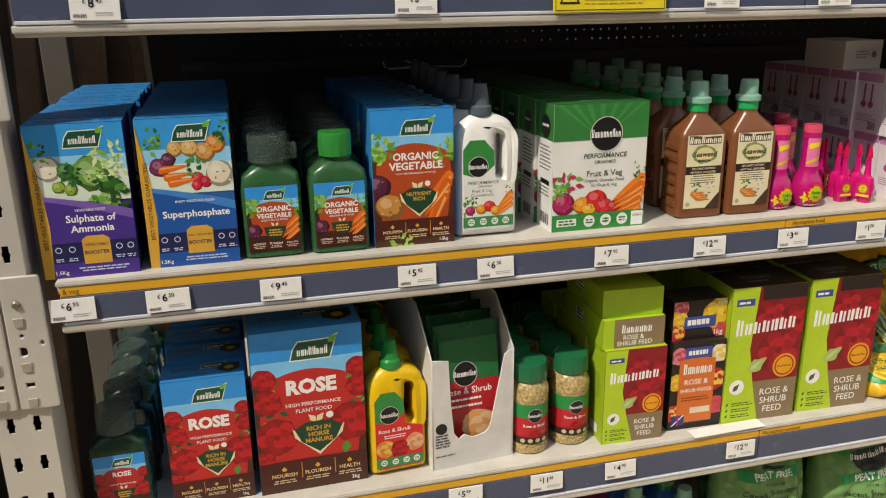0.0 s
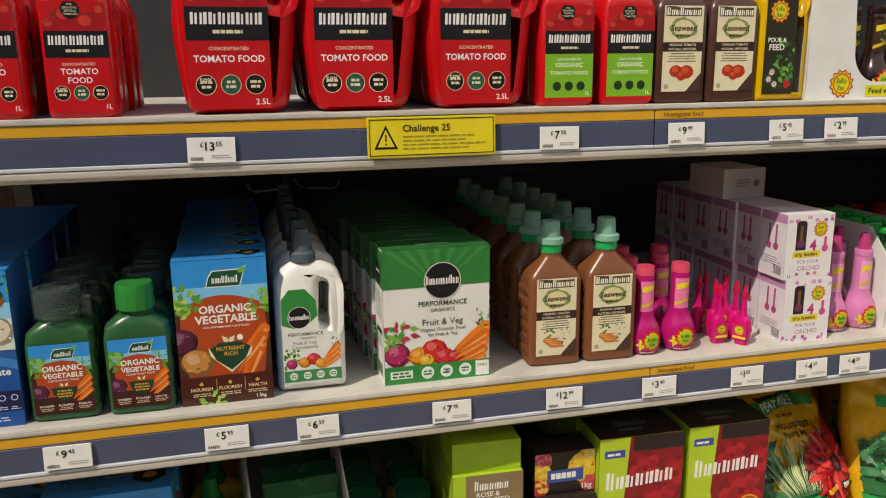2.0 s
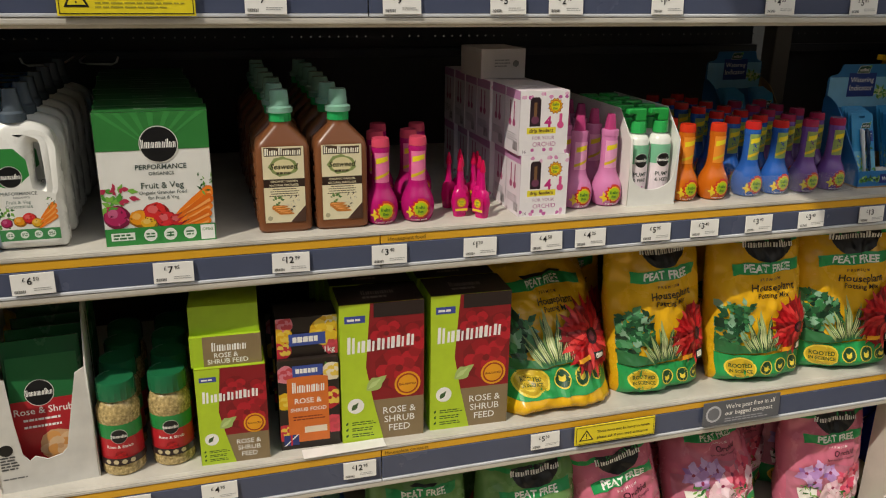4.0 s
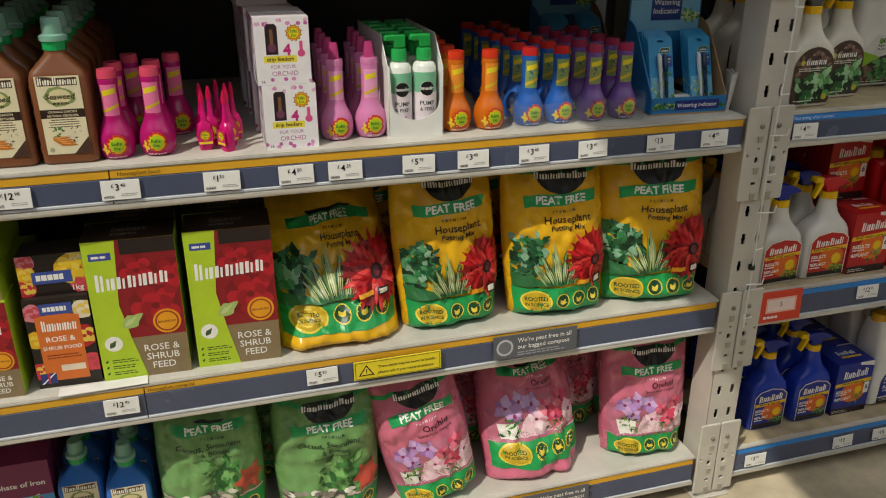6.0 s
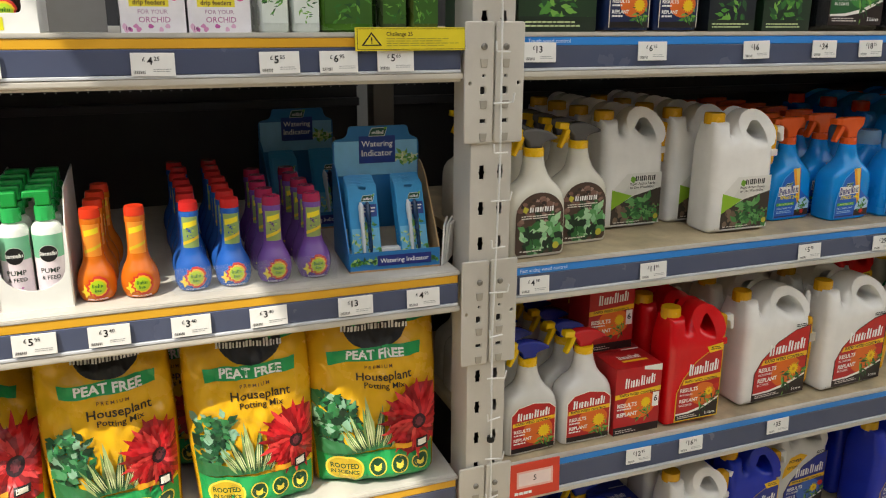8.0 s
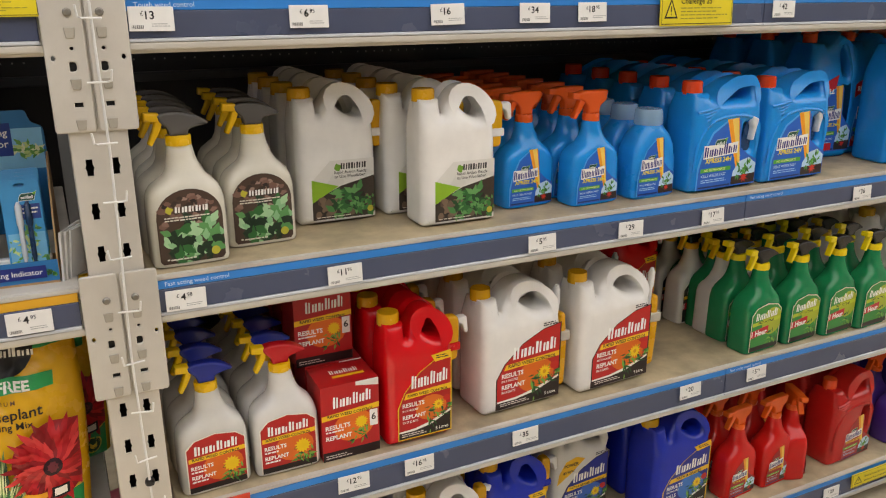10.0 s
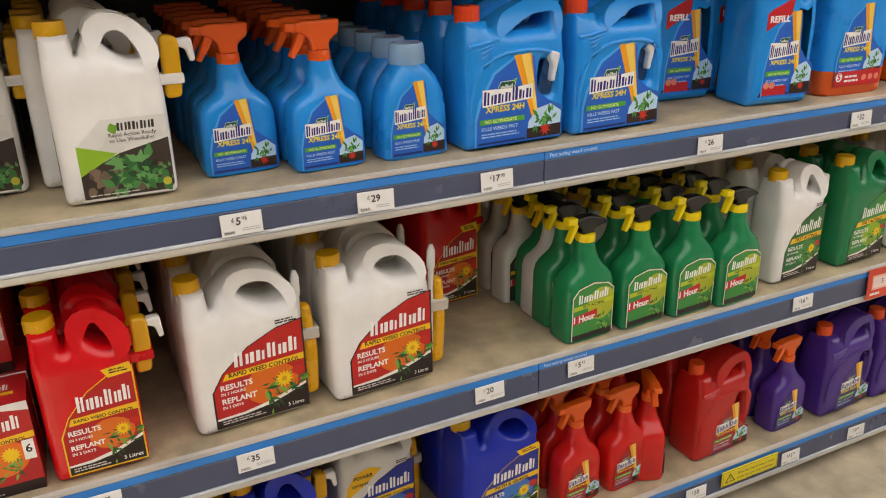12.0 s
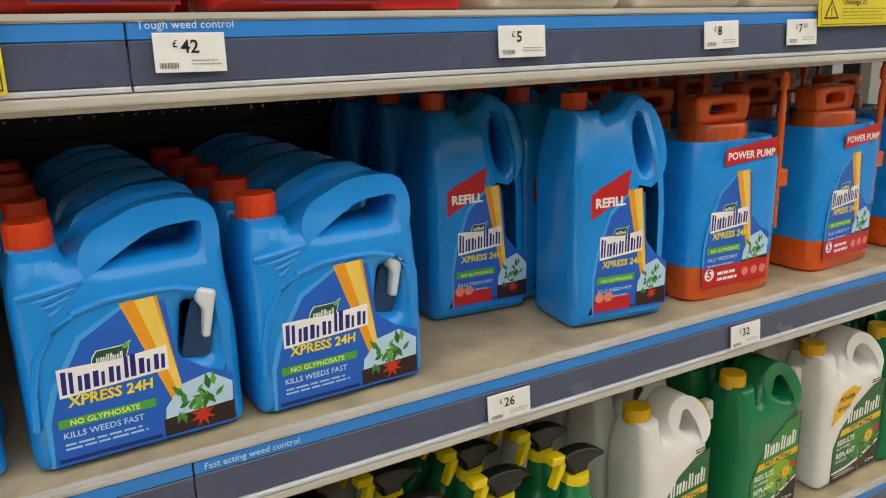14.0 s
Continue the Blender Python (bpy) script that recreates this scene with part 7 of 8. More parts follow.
def pump_tray(x, y, z):
    t = thing("display_tray", "white card display tray with cut-away front", "display tray")
    w, d, h = 0.115, 0.30, 0.2
    c = mat("e4e4de", 0.5, 0, 0.05, 20)
    part("base", box(-w / 2, w / 2, 0, d, 0, 0.003, 0), c, t)
    for s in (-1, 1):
        sd = slab([(0, 0.003), (d, 0.003), (d, h), (0.06, h), (0, 0.14)], [], 0, 0.002, 0.0004, 1)
        for v in sd.verts:
            v.co = Vector((s * (w / 2 - 0.001) + (v.co.y - 0.001), v.co.x, v.co.z))
        bmesh.ops.recalc_face_normals(sd, faces=sd.faces[:])
        part("side", sd, c, t)
    fr = rounded([(-w / 2 + 0.002, 0.003, 0), (w / 2 - 0.002, 0.003, 0), (w / 2 - 0.002, 0.145, 0.0), (w / 2 - 0.004, 0.145, 0.002), (w / 2 - 0.008, 0.05, 0.03), (0, 0.03, 0.04), (-w / 2 + 0.008, 0.05, 0.03), (-w / 2 + 0.004, 0.145, 0.002), (-w / 2 + 0.002, 0.145, 0)], 4)
    part("front", slab(fr, [], 0, 0.002, 0.0003, 1), c, t)
    t.matrix_basis = pose(x, y, z)
    b = thing("pump_bottle", "white and green pump feed bottle with green pump", "bottle", "pump bottles")
    r = 0.0245
    part("bottle", lathe([(0.022, 0), (r, 0.003), (r, 0.135), (0.02, 0.143), (0.012, 0.147), (0.012, 0.155)], 0, r, 20), plastic("e4e8e0"), b)
    part("pump_collar", knurled(0.016, 0.024, 20, 0, r, 0.149), plastic("2cae58"), b)
    part("pump_head", slab(rounded([(-0.012, 0.174, 0.003), (0.012, 0.174, 0.003), (0.012, 0.2, 0.004), (-0.03, 0.2, 0.004), (-0.032, 0.188, 0.003), (-0.012, 0.188, 0.003)], 3), [], r - 0.01, r + 0.01, 0.003, 2), plastic("1c9a44"), b, "green pump")
    p = Print(0.06, 0.13, 3)
    p.rect(ink("7cc09a"), 0, 0.62, 1, 0.93)
    p.rect(ink("ecdfe4"), 0, 0, 1, 0.62)
    p.emblem(0.5, 0.68, 0.24, "disc", 2)
    p.text(ink("2c3a34"), "PUMP", 0.5, 0.42, 0.075, 3, 0.5, 0.012, 0.5)
    p.text(ink("2c3a34"), "& FEED", 0.5, 0.33, 0.075, 3, 0.5, 0.012, 0.5)
    p.bush([ink("a83a8c"), ink("c870b0")], 0.55, 0.17, 0.15, 8, 2, 0.4)
    p.done("label", b, around(0, r, r, 0.005, half=0.03), "", 0.007)
    b.matrix_basis = pose(x - 0.026, y + 0.008, z + 0.003)
    for j in range(5):
        for s in (-1, 1):
            if j or s == 1:
                copy_thing(b, pose(x + 0.026 * s, y + 0.008 + 0.055 * j, z + 0.003, 0, 0, 0))


pump_tray(1.603, 0.045, MZ)
CIT = bulb_bottle("d8701c", "d83c20", "e0781c", "CITRUS FOOD")
stock(CIT, 1.698, 0.05, MZ, 4, 0.072, 0, 0.004)
copy_thing(CIT, pose(1.771, 0.045, MZ))
CAC = bulb_bottle("2a62b8", "c42a28", "2a4c9c", "CACTUS FOOD")
stock(CAC, 1.863, 0.05, MZ, 7, 0.07)
stock(copy_thing(CAC, pose(0, 0, 0)), 1.936, 0.052, MZ, 7, 0.07)
BON = bulb_bottle("7a52a0", "a02c50", "5c3a78", "BONSAI FOOD")
stock(BON, 2.012, 0.048, MZ, 5, 0.07)
stock(copy_thing(BON, pose(0, 0, 0)), 2.089, 0.052, MZ, 5, 0.07)


tray = thing("clear_tray", "clear plastic tray holding small feed bottles", "tray")
ACRYLIC = mat("dfe6ea", 0.06, 0, 0.02, 9, 0, 0, 0.05)
part("front", box(-0.15, 0.15, 0, 0.002, 0, 0.05, 0.0005), ACRYLIC, tray)
for x in (-0.151, 0.0, 0.151):
    part("divider", box(x - 0.0008, x + 0.0008, 0.0025, 0.3, 0, 0.06, 0.0004), ACRYLIC, tray)
tray.matrix_basis = pose(1.975, 0.04, MZ)


def indicator_display(x, y, z, turn=0):
    t = thing("indicator_display", "blue card display of watering indicators on shelf", "display")
    w, d = 0.185, 0.16
    c = mat("2478b4", 0.45, 0, 0.06, 15)
    part("base", box(-w / 2, w / 2, 0, d, 0, 0.004, 0), KRAFT, t)
    part("front", box(-w / 2, w / 2, 0, 0.002, 0.004, 0.04, 0), c, t)
    part("inner_ramp", box(-w / 2 + 0.01, w / 2 - 0.01, 0.04, 0.06, 0.004, 0.035, 0.002), mat("e4e4e0", 0.5), t, "white inner card")
    for s in (-1, 1):
        sd = slab(rounded([(0.002, 0.004, 0), (d, 0.004, 0), (d, 0.2, 0.02), (d - 0.05, 0.18, 0.06), (0.002, 0.04, 0.05)], 4), [], 0, 0.003, 0.0004, 1)
        for v in sd.verts:
            v.co = Vector((s * w / 2 - 0.0015 + v.co.y, v.co.x, v.co.z))
        bmesh.ops.recalc_face_normals(sd, faces=sd.faces[:])
        part("side", sd, KRAFT if s == 1 else c, t, "card side")
    part("header", slab(rounded([(-w / 2, 0.05, 0), (w / 2, 0.05, 0), (w / 2, 0.24, 0.01), (w / 2 - 0.02, 0.245, 0.01), (w / 2 - 0.025, 0.268, 0.006), (-w / 2 + 0.035, 0.268, 0.006), (-w / 2 + 0.03, 0.245, 0.01), (-w / 2, 0.24, 0.01)], 3), [], d - 0.005, d - 0.002, 0.0005, 1), c, t, "blue header card")
    p = Print(w, 0.1, 3)
    p.rect(ink("8accec"), 0.02, 0, 0.98, 0.72)
    p.bush([ink("c8dc8c"), ink("e8ecc0"), ink("6aa84c"), ink("4c8a3c")], 0.84, 0.35, 0.16, 18, 2, 0.22)
    p.rect(ink("1c3c8c"), 0.3, 0.25, 0.72, 0.82, 6)
    p.text(WHITE, "Watering", 0.51, 0.6, 0.15, 7, 0.5, 0.01, 0.36)
    p.text(WHITE, "Indicator", 0.51, 0.4, 0.15, 7, 0.5, 0.01, 0.36)
    p.emblem(0.52, 0.9, 0.1, "leaf", 6)
    p.done("header_print", t, flat(-w / 2, 0.165, d - 0.005))
    q = Print(w, 0.036, 4)
    for u in (0.06, 0.16, 0.26, 0.36):
        q.bush(GREENS + [ink("a8cc7c")], u, 0.5, 0.1, 9, 1, 0.25)
    q.bush(GREENS, 0.93, 0.4, 0.08, 8, 1, 0.3)
    q.rect(ink("1c2c7c"), 0.3, 0.2, 0.9, 0.8, 5)
    q.text(WHITE, "Watering Indicator", 0.6, 0.38, 0.3, 6, 0.5, 0.012, 0.54)
    q.done("front_print", t, flat(-w / 2, 0.004, 0))
    t.matrix_basis = pose(x, y, z, 0, 0, turn)
    k = thing("watering_indicator", "blue carded watering indicator pen pack", "pen pack", "watering indicators")
    part("card", slab(rounded([(-0.03, 0, 0.003), (0.03, 0, 0.003), (0.03, 0.15, 0.006), (-0.03, 0.15, 0.006)], 3), [rounded([(-0.008, 0.138, 0.003), (0.008, 0.138, 0.003), (0.008, 0.144, 0.003), (-0.008, 0.144, 0.003)], 3)], 0, 0.0015, 0.0003, 1), mat("2a94cc", 0.35), k)
    part("pen", lathe([(0.002, 0.01), (0.004, 0.02), (0.004, 0.07), (0.0055, 0.075), (0.0055, 0.105), (0.002, 0.112)], 0.008, -0.006, 10), plastic("1c3a5c"), k, "dark blue pen")
    part("pen", lathe([(0.002, 0.01), (0.004, 0.02), (0.004, 0.07), (0.0055, 0.075), (0.0055, 0.105), (0.002, 0.112)], -0.006, -0.006, 10), plastic("d4dce0"), k)
    r = Print(0.06, 0.15, 5)
    r.rect(ink("2a94cc"), 0.05, 0.03, 0.98, 0.9, 0)
    r.rect(ink("6cb8dc"), 0.05, 0.03, 0.98, 0.4, 1)
    r.bush([ink("6aa84c"), ink("c8dc8c"), ink("3c7a3c")], 0.7, 0.2, 0.5, 16, 2, 0.2)
    r.bush([ink("6aa84c"), ink("c8dc8c")], 0.25, 0.16, 0.35, 10, 2, 0.2)
    r.rect(ink("1c3c8c"), 0.45, 0.55, 0.95, 0.72, 5)
    r.bars(WHITE, 0.5, 0.9, 0.66, 2, 0.02, 0.045, 6)
    r.emblem(0.66, 0.8, 0.22, "leaf", 4)
    r.done("card_print", k, flat(-0.03, 0, 0))
    m = pose(x, y, z, 0, 0, turn)
    k.matrix_basis = m @ pose(-0.05, 0.03, 0.02, -18)
    for i in range(8):
        if i:
            copy_thing(k, m @ pose(-0.05 + 0.1 * (i % 2), 0.03 + 0.012 * (i // 2), 0.02 + 0.004 * (i // 2), -18, 0, 4 * (i % 2)))


indicator_display(2.248, 0.055, MZ, -3)
indicator_display(2.163, 0.42, MZ, 2)
for i in range(3):
    lf = thing("leaflet", "small white leaflet standing on the shelf", "leaflet", "leaflets")
    part("sheet", box(-0.002, 0.002, 0, 0.08, 0, 0.085, 0.0003), mat("d4d2ce", 0.5), lf)
    lf.matrix_basis = pose(2.345 + 0.006 * i, 0.05 + 0.006 * i, MZ, 0, 3 + 2 * i, -25 - 4 * i)

# ---------------------------------------------------------------- lower shelf, first bay
stock(feed_bottle("dark green bottle of liquid rose food with grey cap", "rose"), -0.27, 0.05, LZ, 6, 0.09)
RB = meal_box("red and blue rose plant food carton", 0.143, 0.25, 0.07, True, ["HIGH PERFORMANCE", "PLANT FOOD"], "1kg")
stock(RB, -0.115, 0.05, LZ, 5, 0.085)
stock(meal_box("large red and blue rose plant food carton", 0.2, 0.325, 0.1, True, ["HIGH PERFORMANCE", "PLANT FOOD"], "3kg"), 0.068, 0.045, LZ, 5, 0.105, 1)
stock(handled_bottle("e0b818", "yellow rose feed bottle with handle and green cap", True), 0.232, 0.045, LZ, 5, 0.085, 4)


def pouch_carton(x, y, z):
    t = thing("shelf_carton", "torn white shelf-ready carton", "carton")
    c = mat("d8d6d0", 0.7, 0, 0.08, 25, 0.1)
    w, d = 0.17, 0.33
    part("base", box(-w / 2, w / 2, 0, d, 0, 0.003, 0), c, t)
    for s in (-1, 1):
        sd = slab([(0, 0.003), (d, 0.003), (d, 0.31), (0.09, 0.32), (0, 0.235)], [], 0, 0.003, 0.0004, 1)
        for v in sd.verts:
            v.co = Vector((s * (w / 2 - 0.0015) + v.co.y - 0.0015, v.co.x, v.co.z))
        bmesh.ops.recalc_face_normals(sd, faces=sd.faces[:])
        part("side", sd, c, t)
    torn = [(-w / 2 + 0.003, 0.003), (w / 2 - 0.003, 0.003), (w / 2 - 0.003, 0.235), (w / 2 - 0.02, 0.225), (w / 2 - 0.05, 0.075), (w / 2 - 0.06, 0.064), (0.0, 0.058), (-0.02, 0.068), (-0.03, 0.06), (-0.04, 0.075), (-0.046, 0.14), (-0.05, 0.23), (-w / 2 + 0.003, 0.235)]
    part("front", slab(torn, [], 0, 0.003, 0.0004, 1), c, t, "torn front flap")
    p = Print(w, 0.235, 3)
    p.disc(BLACK, 0.11, 0.38, 0.07, 1, 14)
    p.bars(ink("505050"), 0.04, 0.22, 0.31, 5, 0.014, 0.026, 1)
    p.bars(ink("707070"), 0.04, 0.3, 0.12, 1, 0.012, 0.02, 1)
    p.done("carton_print", t, flat(-w / 2, 0, 0))
    t.matrix_basis = pose(x, y, z, 0, 0, 5)
    b = thing("feed_pouch", "green and red pouch of rose and shrub feed", "pouch", "feed pouches")
    part("pouch", loft([(0, 0.06, 0.03, 3, 0), (0.02, 0.066, 0.03, 3, 0), (0.15, 0.068, 0.022, 3, 0), (0.25, 0.068, 0.008, 3, 0), (0.275, 0.068, 0.002, 3, 0)], 0.03), mat("1f5a34", 0.25, 0, 0.06, 12, 0.25), b)
    q = Print(0.12, 0.22, 7)
    q.rect(ink("1f6a3a"), 0, 0.62, 1, 1)
    q.rect(ink("b4242c"), 0, 0, 1, 0.62)
    q.emblem(0.42, 0.68, 0.2, "disc", 2)
    q.text(WHITE, "Rose & Shrub", 0.45, 0.5, 0.06, 3, 0.5, 0.01, 0.84)
    q.bars(WHITE, 0.15, 0.75, 0.44, 2, 0.02, 0.06, 3)
    q.rose(0.62, 0.18, 0.3, [ink("e0b080"), ink("ecc89c"), ink("e8a860")], 3)
    q.done("label", b, lambda a, bb, o: Vector((a - 0.06, -0.002 - o + max(0, bb + 0.02 - 0.1) * 0.16, bb + 0.025)), "", 0.02)
    b.matrix_basis = pose(x + 0.005, y + 0.03, z + 0.003, 0, 0, 4)
    for i in range(1, 5):
        copy_thing(b, pose(x + 0.005, y + 0.03 + 0.055 * i, z + 0.003, 0, 0, 3))


pouch_carton(0.378, 0.04, LZ)


def shaker_jar():
    t = thing("granule_jar", "clear jar of feed granules with green lid", "jar", "granule jars")
    r = 0.04
    part("jar", lathe([(0.036, 0), (r, 0.004), (r, 0.024), (0.0385, 0.028), (0.0385, 0.108), (r, 0.112), (r, 0.136), (0.034, 0.15), (0.03, 0.154), (0.03, 0.16)], 0, r, 28), mat("b09a68", 0.25, 0, 0.5, 160, 0.2), t, "jar full of pale granules")
    part("lid", knurled(0.036, 0.036, 40, 0, r, 0.158), plastic("1c6a44", 0.3), t, "green lid")
    p = Print(0.12, 0.09, 3)
    p.rect(ink("1f8a44"), 0, 0.5, 1, 1)
    p.rect(ink("b8242c"), 0, 0, 1, 0.62, 2)
    p.emblem(0.5, 0.68, 0.12, "disc", 3)
    p.text(WHITE, "Rose & Shrub", 0.5, 0.4, 0.09, 4, 0.5, 0.01, 0.4)
    p.rose(0.5, 0.2, 0.1, REDS, 3)
    p.rect(ink("2c1c1c"), 0, 0, 1, 0.16, 7)
    for u in (0.3, 0.42, 0.54, 0.66):
        p.disc(ink("c8b890"), u, 0.08, 0.04, 8, 10)
    p.done("label", t, around(0, r, 0.039, 0.026, half=0.06), "", 0.01)
    return t


JAR = shaker_jar()
stock(JAR, 0.505, 0.035, LZ, 4, 0.085)
stock(copy_thing(JAR, pose(0, 0, 0)), 0.598, 0.045, LZ, 4, 0.085)
ROSE_S = rose_feed_box(0.132, 0.208, 0.085, False)
stock(ROSE_S, 0.716, 0.03, LZ, 4, 0.09, -2)
stock(lying_feed_box(0.132, 0.062, 0.2, "a9c82c", True), 0.712, 0.04, LZ + 0.2085, 1, 0.1, -2)
stock(lying_feed_box(0.128, 0.058, 0.2, "a4c62a", False), 0.712, 0.05, LZ + 0.271, 1, 0.1, -3)
stock(shrub_food_box(0.2, False), 0.866, 0.042, LZ, 4, 0.08, -2)
stock(shrub_food_box(0.085, True), 0.868, 0.055, LZ + 0.2005, 1, 0.1, -1)
BIGROSE = rose_feed_box(0.172, 0.308, 0.1, True)
stock(BIGROSE, 1.016, 0.036, LZ, 5, 0.105, -2)
stock(copy_thing(BIGROSE, pose(0, 0, 0)), 1.204, 0.036, LZ, 5, 0.105, -2)
sheet = thing("loose_card", "thin white card lying on the shelf edge", "card")
part("sheet", box(-0.085, 0.085, 0, 0.032, 0, 0.002, 0.0005), mat("e0deda", 0.5), sheet)
sheet.matrix_basis = pose(0.93, 0.0, LZ + 0.001, 0, 0, 1)

HOUSE = "yellow and green bag of houseplant potting mix with flower picture"
bag(HOUSE + ", slumped", "house", 0.275, 0.315, 0.066, 11, 1.25, 0.7, 0.0).matrix_basis = pose(1.432, 0.02, LZ, 0, 0, 2)
bag(HOUSE, "house", 0.24, 0.41, 0.062, 12, 0.3, 0.2, -0.03).matrix_basis = pose(1.696, 0.05, LZ, 0, 0, 3)
bag(HOUSE, "house", 0.245, 0.41, 0.062, 13, 0.25, 0.1, -0.03).matrix_basis = pose(1.952, 0.035, LZ, 0, 0, -3)
bag(HOUSE, "house", 0.272, 0.41, 0.062, 14, 0.25, 0.1, -0.01).matrix_basis = pose(2.198, 0.035, LZ, 0, 0, -8)
for i, x in enumerate((1.52, 1.79, 2.04, 2.27)):
    bag(HOUSE, "house", 0.24, 0.37, 0.06, 21 + i, 0.3, 0.1).matrix_basis = pose(x, 0.24, LZ)

# ---------------------------------------------------------------- bottom shelf, first bay
CACB = "green bag of cactus and bonsai compost"
ORCB = "pink bag of orchid compost"
Z0 = BZ + 0.005
bag(CACB + ", sagging", "cactus", 0.235, 0.37, 0.075, 31, 0.1, 0.5).matrix_basis = pose(1.112, 0.05, Z0)
bag(CACB, "cactus", 0.25, 0.375, 0.07, 32, 0.15, 0.4).matrix_basis = pose(1.383, 0.04, Z0)
bag(ORCB + ", leaning over", "orchid", 0.225, 0.385, 0.07, 33, 0.15, 0.3).matrix_basis = pose(1.660, 0.03, Z0) @ pose(0, 0, 0, 0, -12)
bag(ORCB + ", slumped", "orchid", 0.265, 0.35, 0.068, 34, 0.75, 0.8).matrix_basis = pose(1.932, 0.035, Z0, 0, 0, 5)
bag(ORCB, "orchid", 0.235, 0.37, 0.065, 35, 0.2, 0.1, 0.01).matrix_basis = pose(2.243, 0.045, Z0, 0, 0, -5)
for i, x in enumerate((1.2, 1.47, 1.76, 2.08, 2.3)):
    bag(ORCB if i > 1 else CACB, "orchid" if i > 1 else "cactus", 0.24, 0.36, 0.06, 41 + i, 0.2, 0.2).matrix_basis = pose(x, 0.23, Z0)
irn = carton("lawn_feed_box", "pink and blue sulphate of iron box", 0.15, 0.23, 0.08, "8c2860")
ip = Print(0.15, 0.23, 3)
ip.rect(ink("7c2050"), 0, 0.6, 1, 1)
ip.rect(ink("4a9ad0"), 0, 0, 1, 0.6)
ip.text(WHITE, "Sulphate of Iron", 0.5, 0.72, 0.06, 3, 0.5, 0.02, 0.84)
ip.emblem(0.5, 0.5, 0.26, "leaf", 3)
ip.bush([ink("c83a7c"), ink("e080b0"), ink("4a8a44")], 0.75, 0.35, 0.3, 20, 2, 0.4)
art(irn, 0.15, 0.23, ip)
stock(irn, 0.682, 0.16, Z0, 3, 0.09)
SEA2 = seaweed_bottle(False, True)
stock(SEA2, 0.924, 0.1, Z0, 4, 0.09)
stock(copy_thing(SEA2, pose(0, 0, 0)), 0.817, 0.14, Z0, 3, 0.09)
stock(copy_thing(JAR, pose(0, 0, 0)), 0.566, 0.18, Z0, 3, 0.09)

# ---------------------------------------------------------------- upper shelf, first bay
T1, T25, TO = tomato_bottle(False), tomato_bottle(True), tomato_bottle(False, True)
for i, x in enumerate((0.1, -0.02, -0.135, -0.25)):
    stock(T1 if i == 0 else copy_thing(T1, pose(0, 0, 0)), x, 0.034, UZ, 4, 0.085)
for i, x in enumerate((0.318, 0.504, 0.698)):
    stock(T25 if i == 0 else copy_thing(T25, pose(0, 0, 0)), x, 0.034, UZ, 4, 0.105, (3, -2, 4)[i])
for i, x in enumerate((0.848, 0.958)):
    stock(TO if i == 0 else copy_thing(TO, pose(0, 0, 0)), x, 0.036, UZ, 4, 0.085)
ST = seaweed_bottle(True)
stock(ST, 1.055, 0.036, UZ, 4, 0.09)
stock(copy_thing(ST, pose(0, 0, 0)), 1.156, 0.036, UZ, 4, 0.09)


def pour_panel(t, w, h):
    p = Print(w * 0.62, h * 0.72, 3)
    p.rect(ink("2c2c18"), 0, 0, 1, 1)
    p.emblem(0.42, 0.82, 0.34, "sun", 2)
    p.text(WHITE, "POUR &", 0.4, 0.52, 0.06, 3, 0.5, 0.02, 0.6)
    p.text(WHITE, "FEED", 0.4, 0.44, 0.06, 3, 0.5, 0.02, 0.5)
    p.bush(GREENS, 0.7, 0.3, 0.4, 14, 2, 0.3)
    for u, v in ((0.2, 0.15), (0.4, 0.1), (0.3, 0.22)):
        p.burst(WHITE, u, v, 0.12, 6, 9, 0.4)
        p.disc(ink("e0b020"), u, v, 0.04, 7, 8)
    p.disc(ink("b8242c"), 0.8, 0.1, 0.12, 6, 12, 1, 0.2)
    p.done("label", t, flat(-w * 0.42, h * 0.05, 0), "printed label")


PF = jug("plant_feed_jug", "yellow pour-and-feed plant food bottle", "tall", 0.1, 0.24, 0.06, "dcb010", "c8281c", pour_panel)
stock(PF, 1.257, 0.036, UZ, 3, 0.075)


